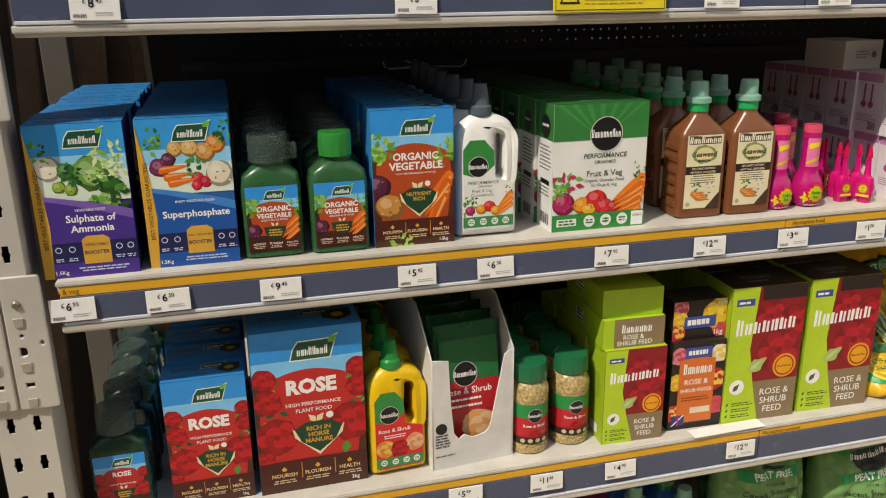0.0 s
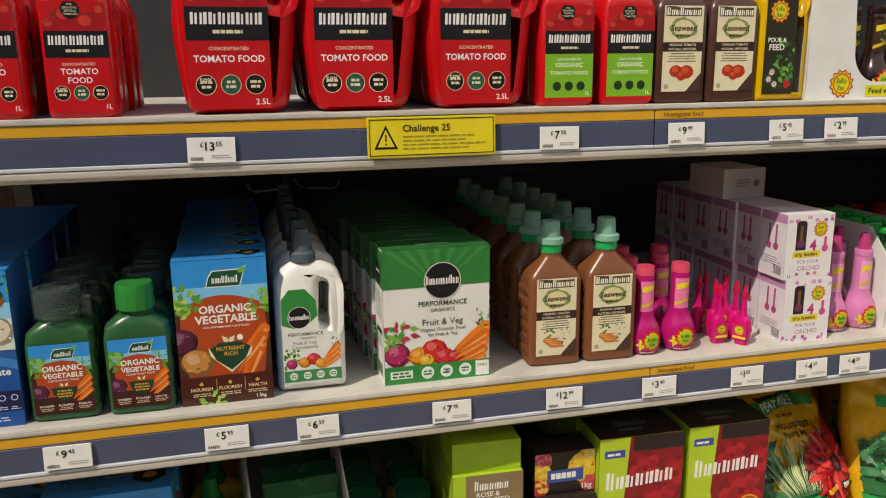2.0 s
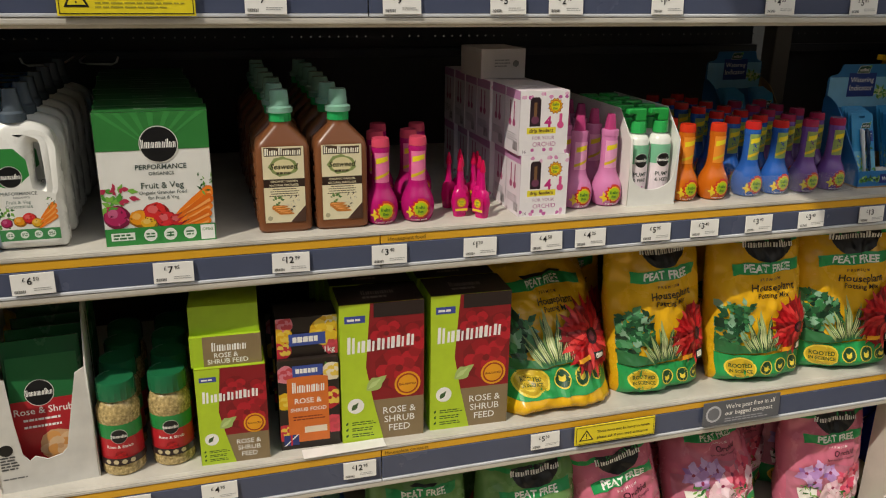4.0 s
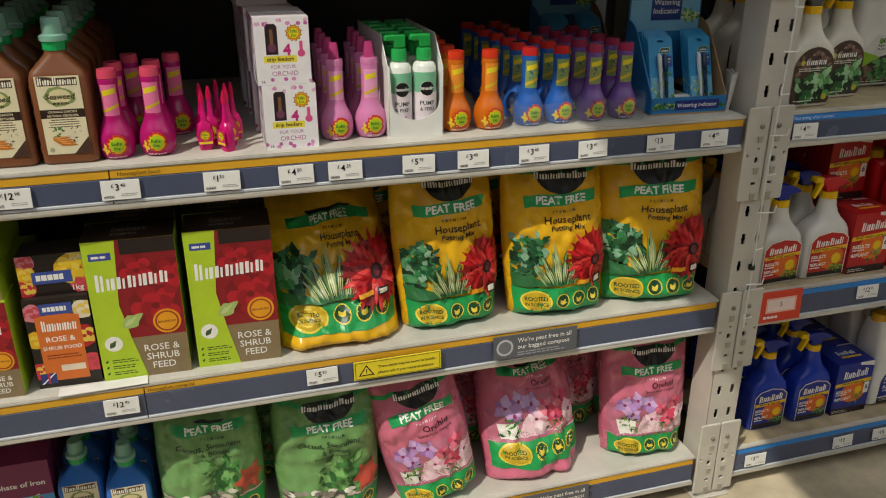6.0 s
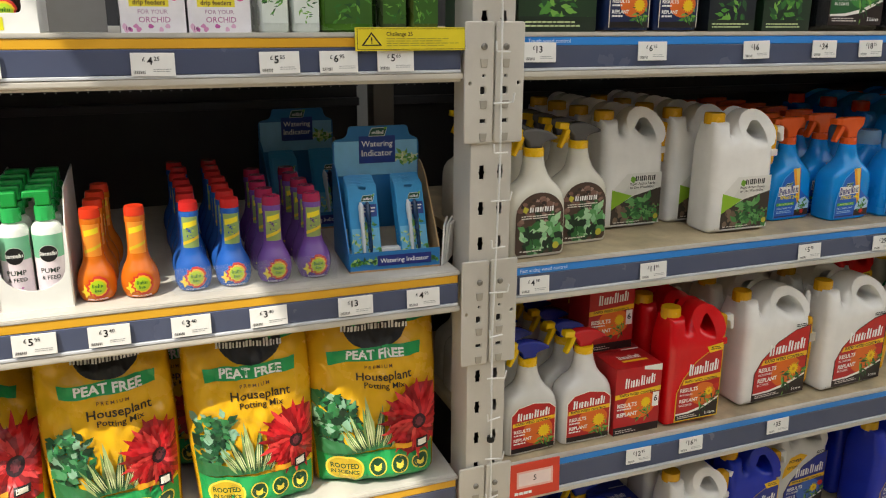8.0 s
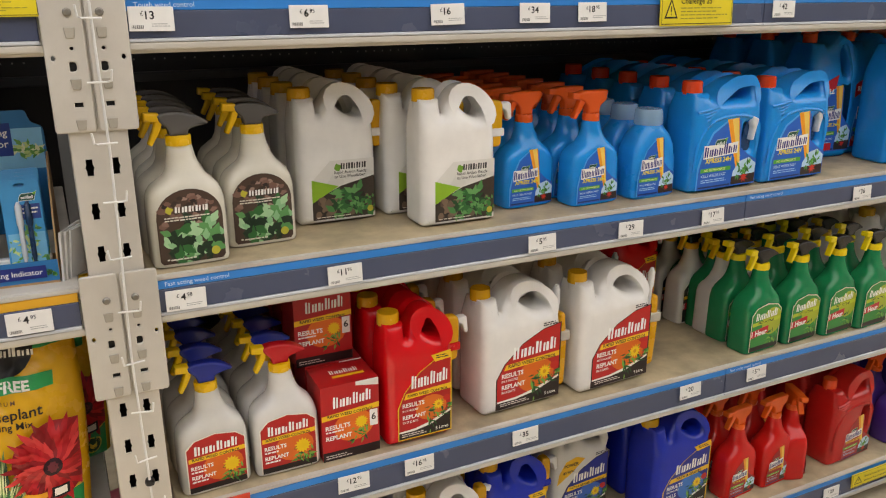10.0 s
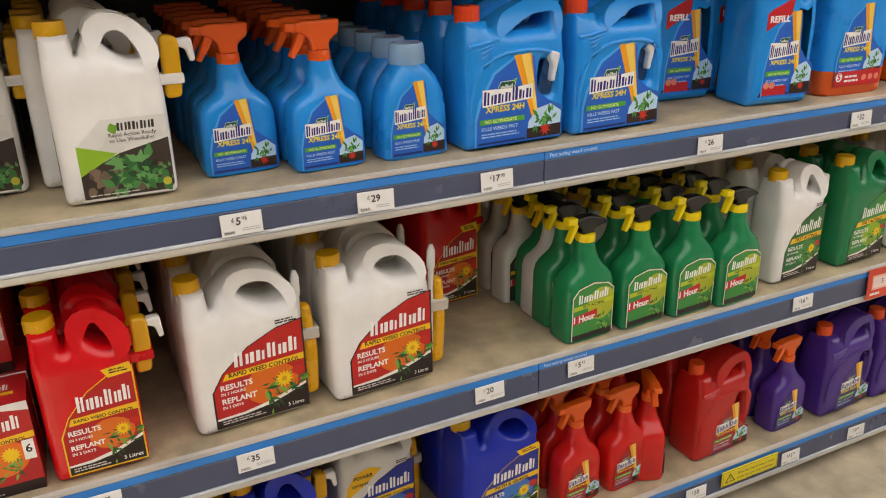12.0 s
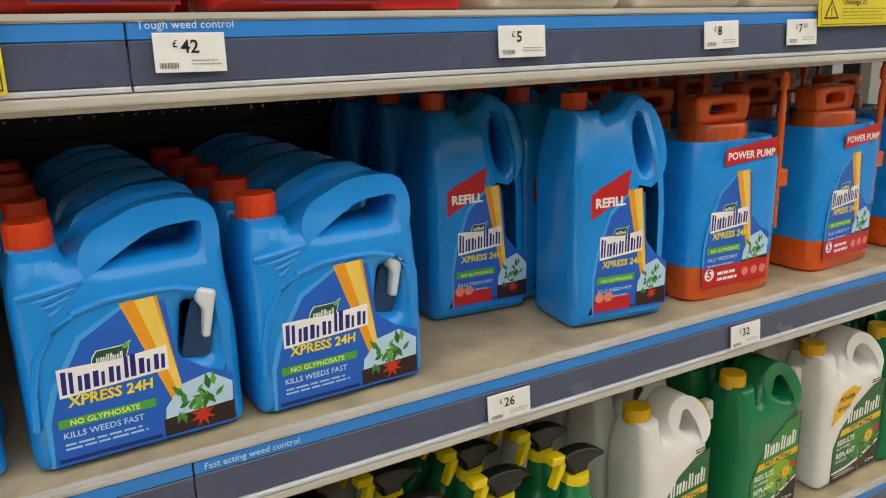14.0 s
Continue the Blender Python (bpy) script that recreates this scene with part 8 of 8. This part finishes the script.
def brown_tray(x, y, z):
    t = thing("display_tray", "white card tray of brown plant feed bottles", "display tray")
    c = mat("e2e2de", 0.5, 0, 0.05, 20)
    w, d = 0.355, 0.2
    part("base", box(-w / 2, w / 2, 0, d, 0, 0.003, 0), c, t)
    part("front", slab(rounded([(-w / 2, 0.003, 0), (w / 2, 0.003, 0), (w / 2, 0.2, 0.01), (w / 2 - 0.02, 0.2, 0.01), (w / 2 - 0.022, 0.03, 0.01), (-w / 2 + 0.13, 0.03, 0.03), (-w / 2 + 0.1, 0.06, 0.03), (-w / 2 + 0.09, 0.2, 0.02), (-w / 2, 0.2, 0.01)], 4), [], 0, 0.002, 0.0004, 1), c, t)
    for s in (-1, 1):
        part("side", box(s * (w / 2 - 0.001) - 0.001, s * (w / 2 - 0.001) + 0.001, 0.002, d, 0.003, 0.2, 0), c, t)
    p = Print(w, 0.2, 3)
    p.emblem(0.21, 0.14, 0.075, "sun", 2)
    p.rect(ink("d8d42c"), 0.36, 0.02, 0.86, 0.12, 2)
    p.text(BLACK, "Feed with", 0.38, 0.045, 0.055, 3, 0, 0.02, 0.2)
    p.bars(BLACK, 0.6, 0.84, 0.05, 1, 0.045, 0.1, 3)
    p.done("tray_print", t, flat(-w / 2, 0, 0))
    t.matrix_basis = pose(x, y, z)
    b = bulb_bottle("2c1a14", "24140e", "3a2a1c", "")
    b.matrix_basis = pose(x - 0.07, y + 0.01, z + 0.003)
    for j in range(2):
        for i in range(4):
            if i or j:
                copy_thing(b, pose(x - 0.07 + 0.066 * i, y + 0.01 + 0.066 * j, z + 0.003))


brown_tray(1.484, 0.036, UZ)
DW = drip_box(9)
stock(DW, 1.832, 0.036, UZ, 4, 0.08)
stock(copy_thing(DW, pose(0, 0, 0)), 1.938, 0.036, UZ, 4, 0.08)
poster = thing("feeder_poster", "grey card advertising drip feeders", "card")
part("card", box(-0.045, 0.045, 0, 0.002, 0, 0.22, 0.0004), mat("8a8884", 0.5), poster)
pp = Print(0.09, 0.22, 3)
pp.rect(ink("e0d43c"), 0.05, 0.68, 0.95, 0.76)
pp.text(BLACK, "drip feeders", 0.5, 0.7, 0.035, 2, 0.5, 0.02, 0.8)
pp.text(WHITE, "HOUSEPLANT", 0.5, 0.56, 0.05, 2, 0.5, 0.0, 0.84)
pp.text(WHITE, "4 WEEKS FEED", 0.5, 0.42, 0.04, 2, 0.5, 0.02, 0.8)
art(poster, 0.09, 0.22, pp)
poster.matrix_basis = pose(1.715, 0.1, UZ)
for i, (x, c, w) in enumerate(((2.03, "dfe6dc", 0.05), (2.085, "dfe6dc", 0.05), (2.16, "4a7a24", 0.1), (2.245, "4a5a34", 0.05), (2.305, "5a6a2c", 0.055))):
    b = thing("houseplant_feed_bottle", "small %s houseplant feed bottle" % ("white and green" if i < 2 else "leafy green"), "bottle")
    part("bottle", loft([(0, w * 0.46, w * 0.4, 5, 0), (0.004, w * 0.5, w * 0.45, 5, 0), (0.14, w * 0.5, w * 0.45, 5, 0), (0.16, w * 0.2, w * 0.2, 2, 0), (0.18, w * 0.2, w * 0.2, 2, 0)], w * 0.45), plastic(c), b)
    part("cap", knurled(w * 0.24, 0.03, 20, 0, w * 0.45, 0.178), plastic("1f8a44"), b)
    p = Print(w * 0.86, 0.11, i)
    p.rect(ink("3c8a58" if i < 2 else "6a9a2c"), 0, 0.5, 1, 1)
    p.rect(ink("dfe6dc" if i < 2 else "38621c"), 0, 0, 1, 0.5)
    p.bush(GREENS, 0.5, 0.3, 0.5, 12, 2, 0.15)
    p.done("label", b, flat(-w * 0.43, 0.015, -0.0005))
    stock(b, x, 0.036, UZ, 3, 0.07)

# ---------------------------------------------------------------- second bay, middle shelf
VS = spray_bottle("weedkiller_spray", "cream trigger spray bottle with leaf photo label", "d8d4c4", 0.134, 0.268, "5a5856", "e8b818", "e8b818", spray_photo, 0.075)
stock(VS, 2.557, 0.036, MZ, 5, 0.085, 2)
stock(copy_thing(VS, pose(0, 0, 0)), 2.700, 0.1, MZ, 4, 0.085, 2)
V5 = jug("weedkiller_jug", "white weedkiller jug with yellow cap and side gun", "arch", 0.17, 0.284, 0.1, "eeece6", "e0a818", plant_panel, "jug", "e0a818")
stock(V5, 2.879, 0.18, MZ, 4, 0.11)
stock(copy_thing(V5, pose(0, 0, 0)), 3.100, 0.06, MZ, 1)
stock(copy_thing(V5, pose(0, 0, 0)), 3.071, 0.18, MZ, 4, 0.11)
RS = spray_bottle("weedkiller_spray", "blue trigger spray bottle with orange head", "0490e2", 0.132, 0.254, "e05a1c", "e05a1c", "e05a1c", blue_panel("", (0.86, 0.66), (-0.43, 0.04)), 0.075, "", True)
stock(RS, 3.306, 0.115, MZ, 6, 0.085, 3)
stock(copy_thing(RS, pose(0, 0, 0)), 3.451, 0.066, MZ, 7, 0.085, 3)


def blue_concentrate():
    w, d = 0.132, 0.08
    t = thing("concentrate_bottle", "blue concentrate bottle with clear cap", "bottle")
    part("bottle", loft([(0, w * 0.46, d * 0.45, 5, 0), (0.006, w * 0.5, d * 0.5, 6, 0), (0.088, w * 0.49, d * 0.5, 5, 0), (0.118, w * 0.45, d * 0.49, 4.5, 0), (0.142, w * 0.38, d * 0.46, 3.5, 0), (0.16, w * 0.28, d * 0.4, 2.6, 0), (0.172, w * 0.22, d * 0.34, 2, 0)], d / 2), plastic("0490e2", 0.33), t)
    part("cap", lathe([(0.033, 0.168), (0.034, 0.174), (0.0315, 0.2), (0.029, 0.204), (0.001, 0.204)], 0, d / 2, 24), mat("a8cce4", 0.15, 0, 0.04, 9, 0, 0, 0.55), t, "clear measuring cap")
    blue_panel("", (0.82, 0.74), (-0.41, 0.04))(t, w, 0.182)
    return t


stock(blue_concentrate(), 3.612, 0.06, MZ, 7, 0.09, 2)
R3 = jug("weedkiller_jug", "blue weedkiller jug with orange cap and top handle", "grip", 0.224, 0.268, 0.11, "0490e2", "e8481c", blue_panel("", (0.86, 0.62), (-0.42, 0.03)), "jug")
R3.name = "weedkiller_jug"
for i, x in enumerate((3.815, 4.055)):
    stock(R3 if i == 0 else copy_thing(R3, pose(0, 0, 0)), x, 0.044 + 0.002 * i, MZ, 5, 0.12, 2)
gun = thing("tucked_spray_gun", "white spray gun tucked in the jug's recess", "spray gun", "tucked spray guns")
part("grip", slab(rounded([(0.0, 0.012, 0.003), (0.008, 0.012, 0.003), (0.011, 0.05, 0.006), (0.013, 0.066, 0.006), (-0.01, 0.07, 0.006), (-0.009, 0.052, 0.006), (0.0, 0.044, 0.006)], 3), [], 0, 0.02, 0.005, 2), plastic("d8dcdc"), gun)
# darker blue slab behind the gun: the hollow's shade put in as colour
part("recess", slab(rounded([(-0.02, -0.02, 0.01), (0.022, -0.03, 0.012), (0.026, 0.07, 0.014), (0.0, 0.085, 0.012), (-0.014, 0.04, 0.01)], 4), [], 0.017, 0.022, 0.001, 1), plastic("15436c"), gun, "dark blue slab painted as the recess's shade")
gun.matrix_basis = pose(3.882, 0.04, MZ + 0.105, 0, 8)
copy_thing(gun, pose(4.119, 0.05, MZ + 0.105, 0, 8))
REF = jug("refill_jug", "tall blue weedkiller refill jug with orange cap", "tall", 0.168, 0.346, 0.13, "0490e2", "e0501c", blue_panel("REFILL", (0.78, 0.54), (-0.3, 0.06)), "jug")
stock(REF, 4.352, 0.2, MZ, 3, 0.15, -5)
stock(copy_thing(REF, pose(0, 0, 0)), 4.508, 0.055, MZ, 5, 0.152, -7, 0.012)


def pump_sprayer():
    w, d, h = 0.2, 0.14, 0.252
    t = thing("pump_sprayer", "blue pump sprayer with orange base and pump handle", "sprayer", "pump sprayers")
    o = plastic("dc5a1c", 0.3)
    part("base", loft([(0, w * 0.46, d * 0.46, 5, 0), (0.006, w * 0.49, d * 0.49, 6, 0), (0.06, w * 0.5, d * 0.5, 6, 0)], d / 2), o, t, "orange base")
    part("tank", loft([(0.06, w * 0.5, d * 0.5, 6, 0), (0.22, w * 0.5, d * 0.5, 6, 0), (0.26, w * 0.46, d * 0.46, 4, 0), (h, w * 0.24, d * 0.3, 2, 0)], d / 2), plastic("0490e2", 0.33), t)
    part("pump_cap", knurled(0.055, 0.035, 40, 0, d / 2, h - 0.004), o, t, "orange pump cap")
    part("pump_handle", slab(rounded([(-0.055, h + 0.03, 0.01), (0.055, h + 0.03, 0.01), (0.062, h + 0.075, 0.016), (-0.062, h + 0.075, 0.016)], 4), [rounded([(-0.03, h + 0.045, 0.006), (0.03, h + 0.045, 0.006), (0.03, h + 0.06, 0.006), (-0.03, h + 0.06, 0.006)], 3)], d / 2 - 0.025, d / 2 + 0.025, 0.008, 3), o, t, "orange handle")
    part("lance", lathe([(0.006, 0.1), (0.006, 0.31), (0.004, 0.33), (0.0075, 0.335), (0.0075, 0.35), (0.004, 0.36)], w / 2 + 0.004, 0.02, 10), o, t, "orange spray lance")
    part("lance_trigger", box(w / 2 - 0.004, w / 2 + 0.022, 0.012, 0.03, 0.17, 0.2, 0.004, 2), o, t)
    blue_panel("", (0.72, 0.7), (-0.36, 0.14))(t, w, h)
    p = Print(w * 0.74, 0.25, 3)
    p.poly(ink("c81c24"), [(0.22, 0.84), (1.0, 0.88), (1.0, 1.0), (0.24, 0.95)], 9)
    p.text(WHITE, "POWER PUMP", 0.62, 0.88, 0.06, 10, 0.5, 0.03, 0.7)
    p.done("pump_ribbon", t, flat(-w * 0.37, 0.01, -0.001), "red ribbon")
    p = Print(w * 0.74, 0.25, 3)
    p.rect(ink("c81c24"), 0.0, 0.05, 0.98, 0.19, 9)
    p.disc(WHITE, 0.1, 0.14, 0.07, 10, 14)
    p.text(ink("c81c24"), "5", 0.1, 0.115, 0.06, 11, 0.5, 0.03)
    p.bars(WHITE, 0.22, 0.55, 0.13, 2, 0.02, 0.04, 10)
    for u in (0.64, 0.78, 0.91):
        p.disc(ink("e88a70"), u, 0.12, 0.05, 10, 12)
    p.done("pump_label", t, flat(-w * 0.37, 0.01, -0.001))
    return t


PS = pump_sprayer()
stock(PS, 4.752, 0.05, MZ, 4, 0.168, -3)
stock(copy_thing(PS, pose(0, 0, 0)), 5.055, 0.055, MZ, 4, 0.165, 4)
stock(copy_thing(PS, pose(0, 0, 0)), 5.33, 0.055, MZ, 3, 0.165, 4)

# ---------------------------------------------------------------- second bay, lower shelf
WS = spray_bottle("weedkiller_spray", "white trigger spray bottle with red label", "d4d2ca", 0.134, 0.262, "1c2c8c", "e8c018", "e8b818", small_weed("b8201c", "RAPID WEED CONTROL"), 0.075)
stock(WS, 2.562, 0.036, LZ, 6, 0.082, 3)
WS2 = spray_bottle("weedkiller_spray", "white trigger spray bottle with red head", "dcdad4", 0.134, 0.271, "c41c24", "e8c018", "e8b818", small_weed("b8201c", "RAPID WEED CONTROL"), 0.075)
stock(WS2, 2.704, 0.036, LZ, 1)
stock(copy_thing(WS, pose(0, 0, 0)), 2.700, 0.12, LZ, 5, 0.082, 3)
WB = sachet_box("b81c20", "red box of weed control tubes", "RAPID WEED CONTROL")
stock(WB, 2.836, 0.036, LZ, 4, 0.1)
stock(copy_thing(WB, pose(0, 0, 0)), 2.820, 0.145, LZ + 0.1705, 3, 0.1)
WR = jug("weedkiller_jug", "red weedkiller jug with yellow cap", "arch", 0.152, 0.3, 0.1, "d80e18", "e0a818", weed_panel("b81c1c", "RAPID WEED CONTROL", "e07020", "yellow"), "jug", "e0a818")
stock(WR, 2.99, 0.024, LZ, 5, 0.105)
W5 = jug("weedkiller_jug", "large white weedkiller jug with red label", "arch", 0.214, 0.302, 0.125, "eeece6", "e0a818", weed_panel("c0201c", "RAPID WEED CONTROL", "e06a18"), "jug")
stock(W5, 3.262, 0.05, LZ, 4, 0.13, 3)
stock(copy_thing(W5, pose(0, 0, 0)), 3.522, 0.045, LZ, 4, 0.13, 3)


def lance(x, y, z):
    t = thing("battery_lance", "yellow and white spray lance strapped to jug", "spray lance", "spray lances")
    part("handle", slab(rounded([(-0.012, 0, 0.01), (0.012, 0.004, 0.01), (0.016, 0.1, 0.02), (0.008, 0.19, 0.01), (-0.01, 0.19, 0.01)], 5), [], 0, 0.03, 0.009, 3), plastic("e0a414"), t, "yellow handle")
    part("wand", lathe([(0.006, 0.03), (0.006, 0.21), (0.0085, 0.215), (0.0085, 0.25), (0.004, 0.262)], -0.016, 0.01, 10), plastic("e4e4e0"), t, "white wand")
    part("strap", box(-0.026, 0.02, -0.003, 0.034, 0.12, 0.145, 0.003, 1), mat("d8d4c8", 0.3, 0, 0.05, 10, 0, 0, 0.7), t, "clear strap")
    t.matrix_basis = pose(x, y, z)
    return t


LN = lance(3.379, 0.07, LZ + 0.02)
for x in (3.645,):
    copy_thing(LN, pose(x, 0.065, LZ + 0.02, 0, 2))
copy_thing(LN, pose(3.646, 0.2, LZ + 0.02))
stock(copy_thing(WR, pose(0, 0, 0)), 3.808, 0.33, LZ, 3, 0.11, 4)
WW = spray_bottle("weedkiller_spray", "white trigger spray bottle with dark label", "d0d0c8", 0.13, 0.275, "1f2a24", "e8c018", "e8b818", small_weed("1c2a20", "FAST ACTING", hour=True), 0.075)
stock(WW, 3.985, 0.27, LZ, 5, 0.085, 5)
stock(copy_thing(WW, pose(0, 0, 0)), 4.004, 0.165, LZ, 1)
WG = spray_bottle("weedkiller_spray", "green trigger spray bottle with yellow trigger", "0a7c4a", 0.133, 0.284, "1c1c1e", "e8d018", "e8d018", small_weed("2c8a3c", "FAST ACTING", "b8c82c", True), 0.075)
for i, (x, y) in enumerate(((4.004, 0.03), (4.152, 0.03), (4.292, 0.024), (4.425, 0.014))):
    stock(WG if i == 0 else copy_thing(WG, pose(0, 0, 0)), x, y, LZ, 2 if i else 2, 0.085, 4)
    stock(copy_thing(WW if i % 2 else WG, pose(0, 0, 0)), x + 0.01, y + 0.175, LZ, 5, 0.085, 4)
WF = jug("weedkiller_jug", "white weedkiller jug with green label", "arch", 0.158, 0.296, 0.105, "eeece6", "e0b018", weed_panel("1c6a34", "FAST ACTING", "3c8a3c"), "jug", "e0a818")
stock(WF, 4.646, 0.045, LZ, 4, 0.11, 3)
WJ = jug("weedkiller_jug", "green weedkiller jug with yellow cap", "arch", 0.17, 0.3, 0.105, "0a7c4a", "e0b018", weed_panel("2c8a3c", "FAST ACTING", "8cb42c"), "jug", "e0a818")
stock(WJ, 4.885, 0.045, LZ, 4, 0.11, 3)
stock(jug("weedkiller_jug", "white weedkiller jug with green label and power sprayer mark", "arch", 0.2, 0.305, 0.12, "eeece6", "e0a818", power_panel("1c6a34", "FAST ACTING", "3c8a3c")), 5.135, 0.045, LZ, 4, 0.13, 3)
stock(copy_thing(WJ, pose(0, 0, 0)), 5.329, 0.045, LZ, 4, 0.11, 3)

# ---------------------------------------------------------------- second bay, bottom shelf
BS = spray_bottle("path_weedkiller_spray", "royal blue trigger spray bottle with yellow trigger", "1c3aa8", 0.122, 0.276, "1c2c8c", "e8c018", "e8b818", small_weed("1c2c8c", "PATH & GRAVEL"), 0.075)
stock(BS, 2.632, 0.06, Z0, 4, 0.085)
stock(copy_thing(BS, pose(0, 0, 0)), 2.78, 0.06, Z0, 4, 0.085)
BB = sachet_box("1c2c8c", "blue box of path weed control tubes", "PATH & GRAVEL")
stock(BB, 2.914, 0.06, Z0, 4, 0.1)
BJ = jug("weedkiller_jug", "white path weedkiller jug with blue label", "arch", 0.175, 0.3, 0.105, "eeece6", "e0a818", weed_panel("1c2c8c", "PATH & GRAVEL", "3c6ac0"), "jug", "e0a818")
stock(BJ, 3.078, 0.06, Z0, 4, 0.11)
PB = jug("weedkiller_jug", "royal blue path weedkiller jug with yellow cap", "arch", 0.168, 0.304, 0.105, "142eb2", "e0a818", weed_panel("1c2c8c", "PATH & GRAVEL", "3c7ac8", "yellow"), "jug", "e0a818")
stock(PB, 3.286, 0.09, Z0, 4, 0.11)
stock(jug("weedkiller_jug", "white path weedkiller jug with yellow power sprayer mark", "arch", 0.19, 0.302, 0.12, "dedcd4", "e0a818", power_panel("1c2c8c", "PATH & GRAVEL CONTROL", "3c6ac0")), 3.535, 0.17, Z0, 3, 0.13, 2)
copy_thing(LN, pose(3.646, 0.22, Z0 + 0.02))
PB5 = jug("weedkiller_jug", "large royal blue path weedkiller jug", "arch", 0.21, 0.305, 0.125, "142eb2", "e0b018", weed_panel("1c2c8c", "PATH & GRAVEL", "3c7ac8", "yellow"), "jug")
stock(PB5, 3.812, 0.075, Z0, 2, 0.13, 4)
stock(copy_thing(LN, pose(0, 0, 0)), 3.859, 0.35, Z0)
PR = spray_bottle("path_weedkiller_spray", "red trigger spray bottle with orange head", "d01c18", 0.125, 0.278, "e8601c", "e8601c", "e8601c", blue_panel("", (0.84, 0.56), (-0.42, 0.05), "a41a18", True, "PATH & DRIVE"), 0.075, "", True)
stock(PR, 4.024, 0.055, Z0, 4, 0.085, 4)
stock(copy_thing(PR, pose(0, 0, 0)), 4.168, 0.055, Z0, 4, 0.085, 4)
stock(copy_thing(PR, pose(0, 0, 0)), 4.285, 0.09, Z0, 1, 0.085, 70)
stock(copy_thing(PR, pose(0, 0, 0)), 4.258, 0.2, Z0, 3, 0.085, 4)
RJ = jug("weedkiller_jug", "red path weedkiller jug with orange cap", "grip", 0.19, 0.284, 0.115, "c0201c", "e8501c", blue_panel("", (0.72, 0.5), (-0.22, 0.03), "a41a18", True, "PATH & DRIVE"), "jug")
stock(RJ, 4.475, 0.05, Z0, 4, 0.12, 4)
PU = spray_bottle("moss_spray", "purple trigger spray bottle with orange head", "4a2c84", 0.135, 0.27, "e8601c", "e8601c", "e8601c", blue_panel("", (0.84, 0.56), (-0.42, 0.05), "382068", True, "MOSS KILLER"), 0.075, "", True)
stock(PU, 4.728, 0.055, Z0, 4, 0.085, 4)
PJ = jug("moss_jug", "purple moss killer jug with orange cap", "grip", 0.2, 0.284, 0.115, "4a2c84", "e8501c", blue_panel("", (0.72, 0.5), (-0.22, 0.03), "382068", True, "MOSS KILLER"), "jug")
stock(PJ, 4.942, 0.045, Z0, 4, 0.12, 4)
stock(copy_thing(PJ, pose(0, 0, 0)), 5.158, 0.045, Z0, 4, 0.12, 4)
stock(copy_thing(PJ, pose(0, 0, 0)), 5.405, 0.045, Z0, 4, 0.12, 4)

# ---------------------------------------------------------------- second bay, upper shelf
def dark_box(w, h, d, c, label):
    t = carton("weedkiller_box", label, w, h, d, c)
    p = Print(w, h, int(w * 1000))
    p.rect(ink(c), 0, 0, 1, 1)
    p.bush(GREENS, 0.5, 0.2, 0.4, 16, 2, 0.2)
    p.rect(ink("1c2c1c"), 0, 0, 1, 0.12, 6)
    p.bars(ink("c8d8a0"), 0.08, 0.9, 0.07, 2, 0.014, 0.03, 7)
    p.mark(WHITE, 0.15, 0.6, 0.7, 0.12, 7, 4, (0, 3))
    art(t, w, h, p)
    return t


stock(dark_box(0.17, 0.24, 0.09, "1f3a20", "dark green weedkiller box"), 2.579, 0.036, UZ, 4, 0.1)
NV = spray_bottle("weedkiller_spray", "navy concentrate spray bottle", "1c2c54", 0.11, 0.26, "1c1c1e", "d8b018", "d8b018", small_weed("16244c", "TOUGH WEEDS"), 0.075)
stock(NV, 2.741, 0.036, UZ, 4, 0.085)
stock(copy_thing(NV, pose(0, 0, 0)), 2.859, 0.036, UZ, 4, 0.085)
stock(dark_box(0.12, 0.2, 0.09, "141c24", "black and green weedkiller box"), 2.997, 0.036, UZ, 4, 0.1)
stock(dark_box(0.13, 0.2, 0.09, "18301c", "dark green weedkiller box"), 3.144, 0.036, UZ, 4, 0.1)
BK = jug("weedkiller_jug", "black weedkiller jug with green label", "arch", 0.19, 0.33, 0.105, "1a1c1e", "3c8a3c", weed_panel("1c5a2c", "TOUGH WEEDS", "3c8a3c"), "jug")
stock(BK, 3.330, 0.036, UZ, 4, 0.11)
stock(copy_thing(BK, pose(0, 0, 0)), 3.534, 0.036, UZ, 4, 0.11)
for x in (3.8, 4.02):
    stock(copy_thing(RJ, pose(0, 0, 0)), x, 0.036, UZ, 3, 0.12)
stock(copy_thing(PR, pose(0, 0, 0)), 4.165, 0.036, UZ, 3, 0.085)
for x in (4.38, 4.62, 4.86, 5.1):
    stock(copy_thing(W5, pose(0, 0, 0)), x, 0.045, UZ, 3, 0.13)
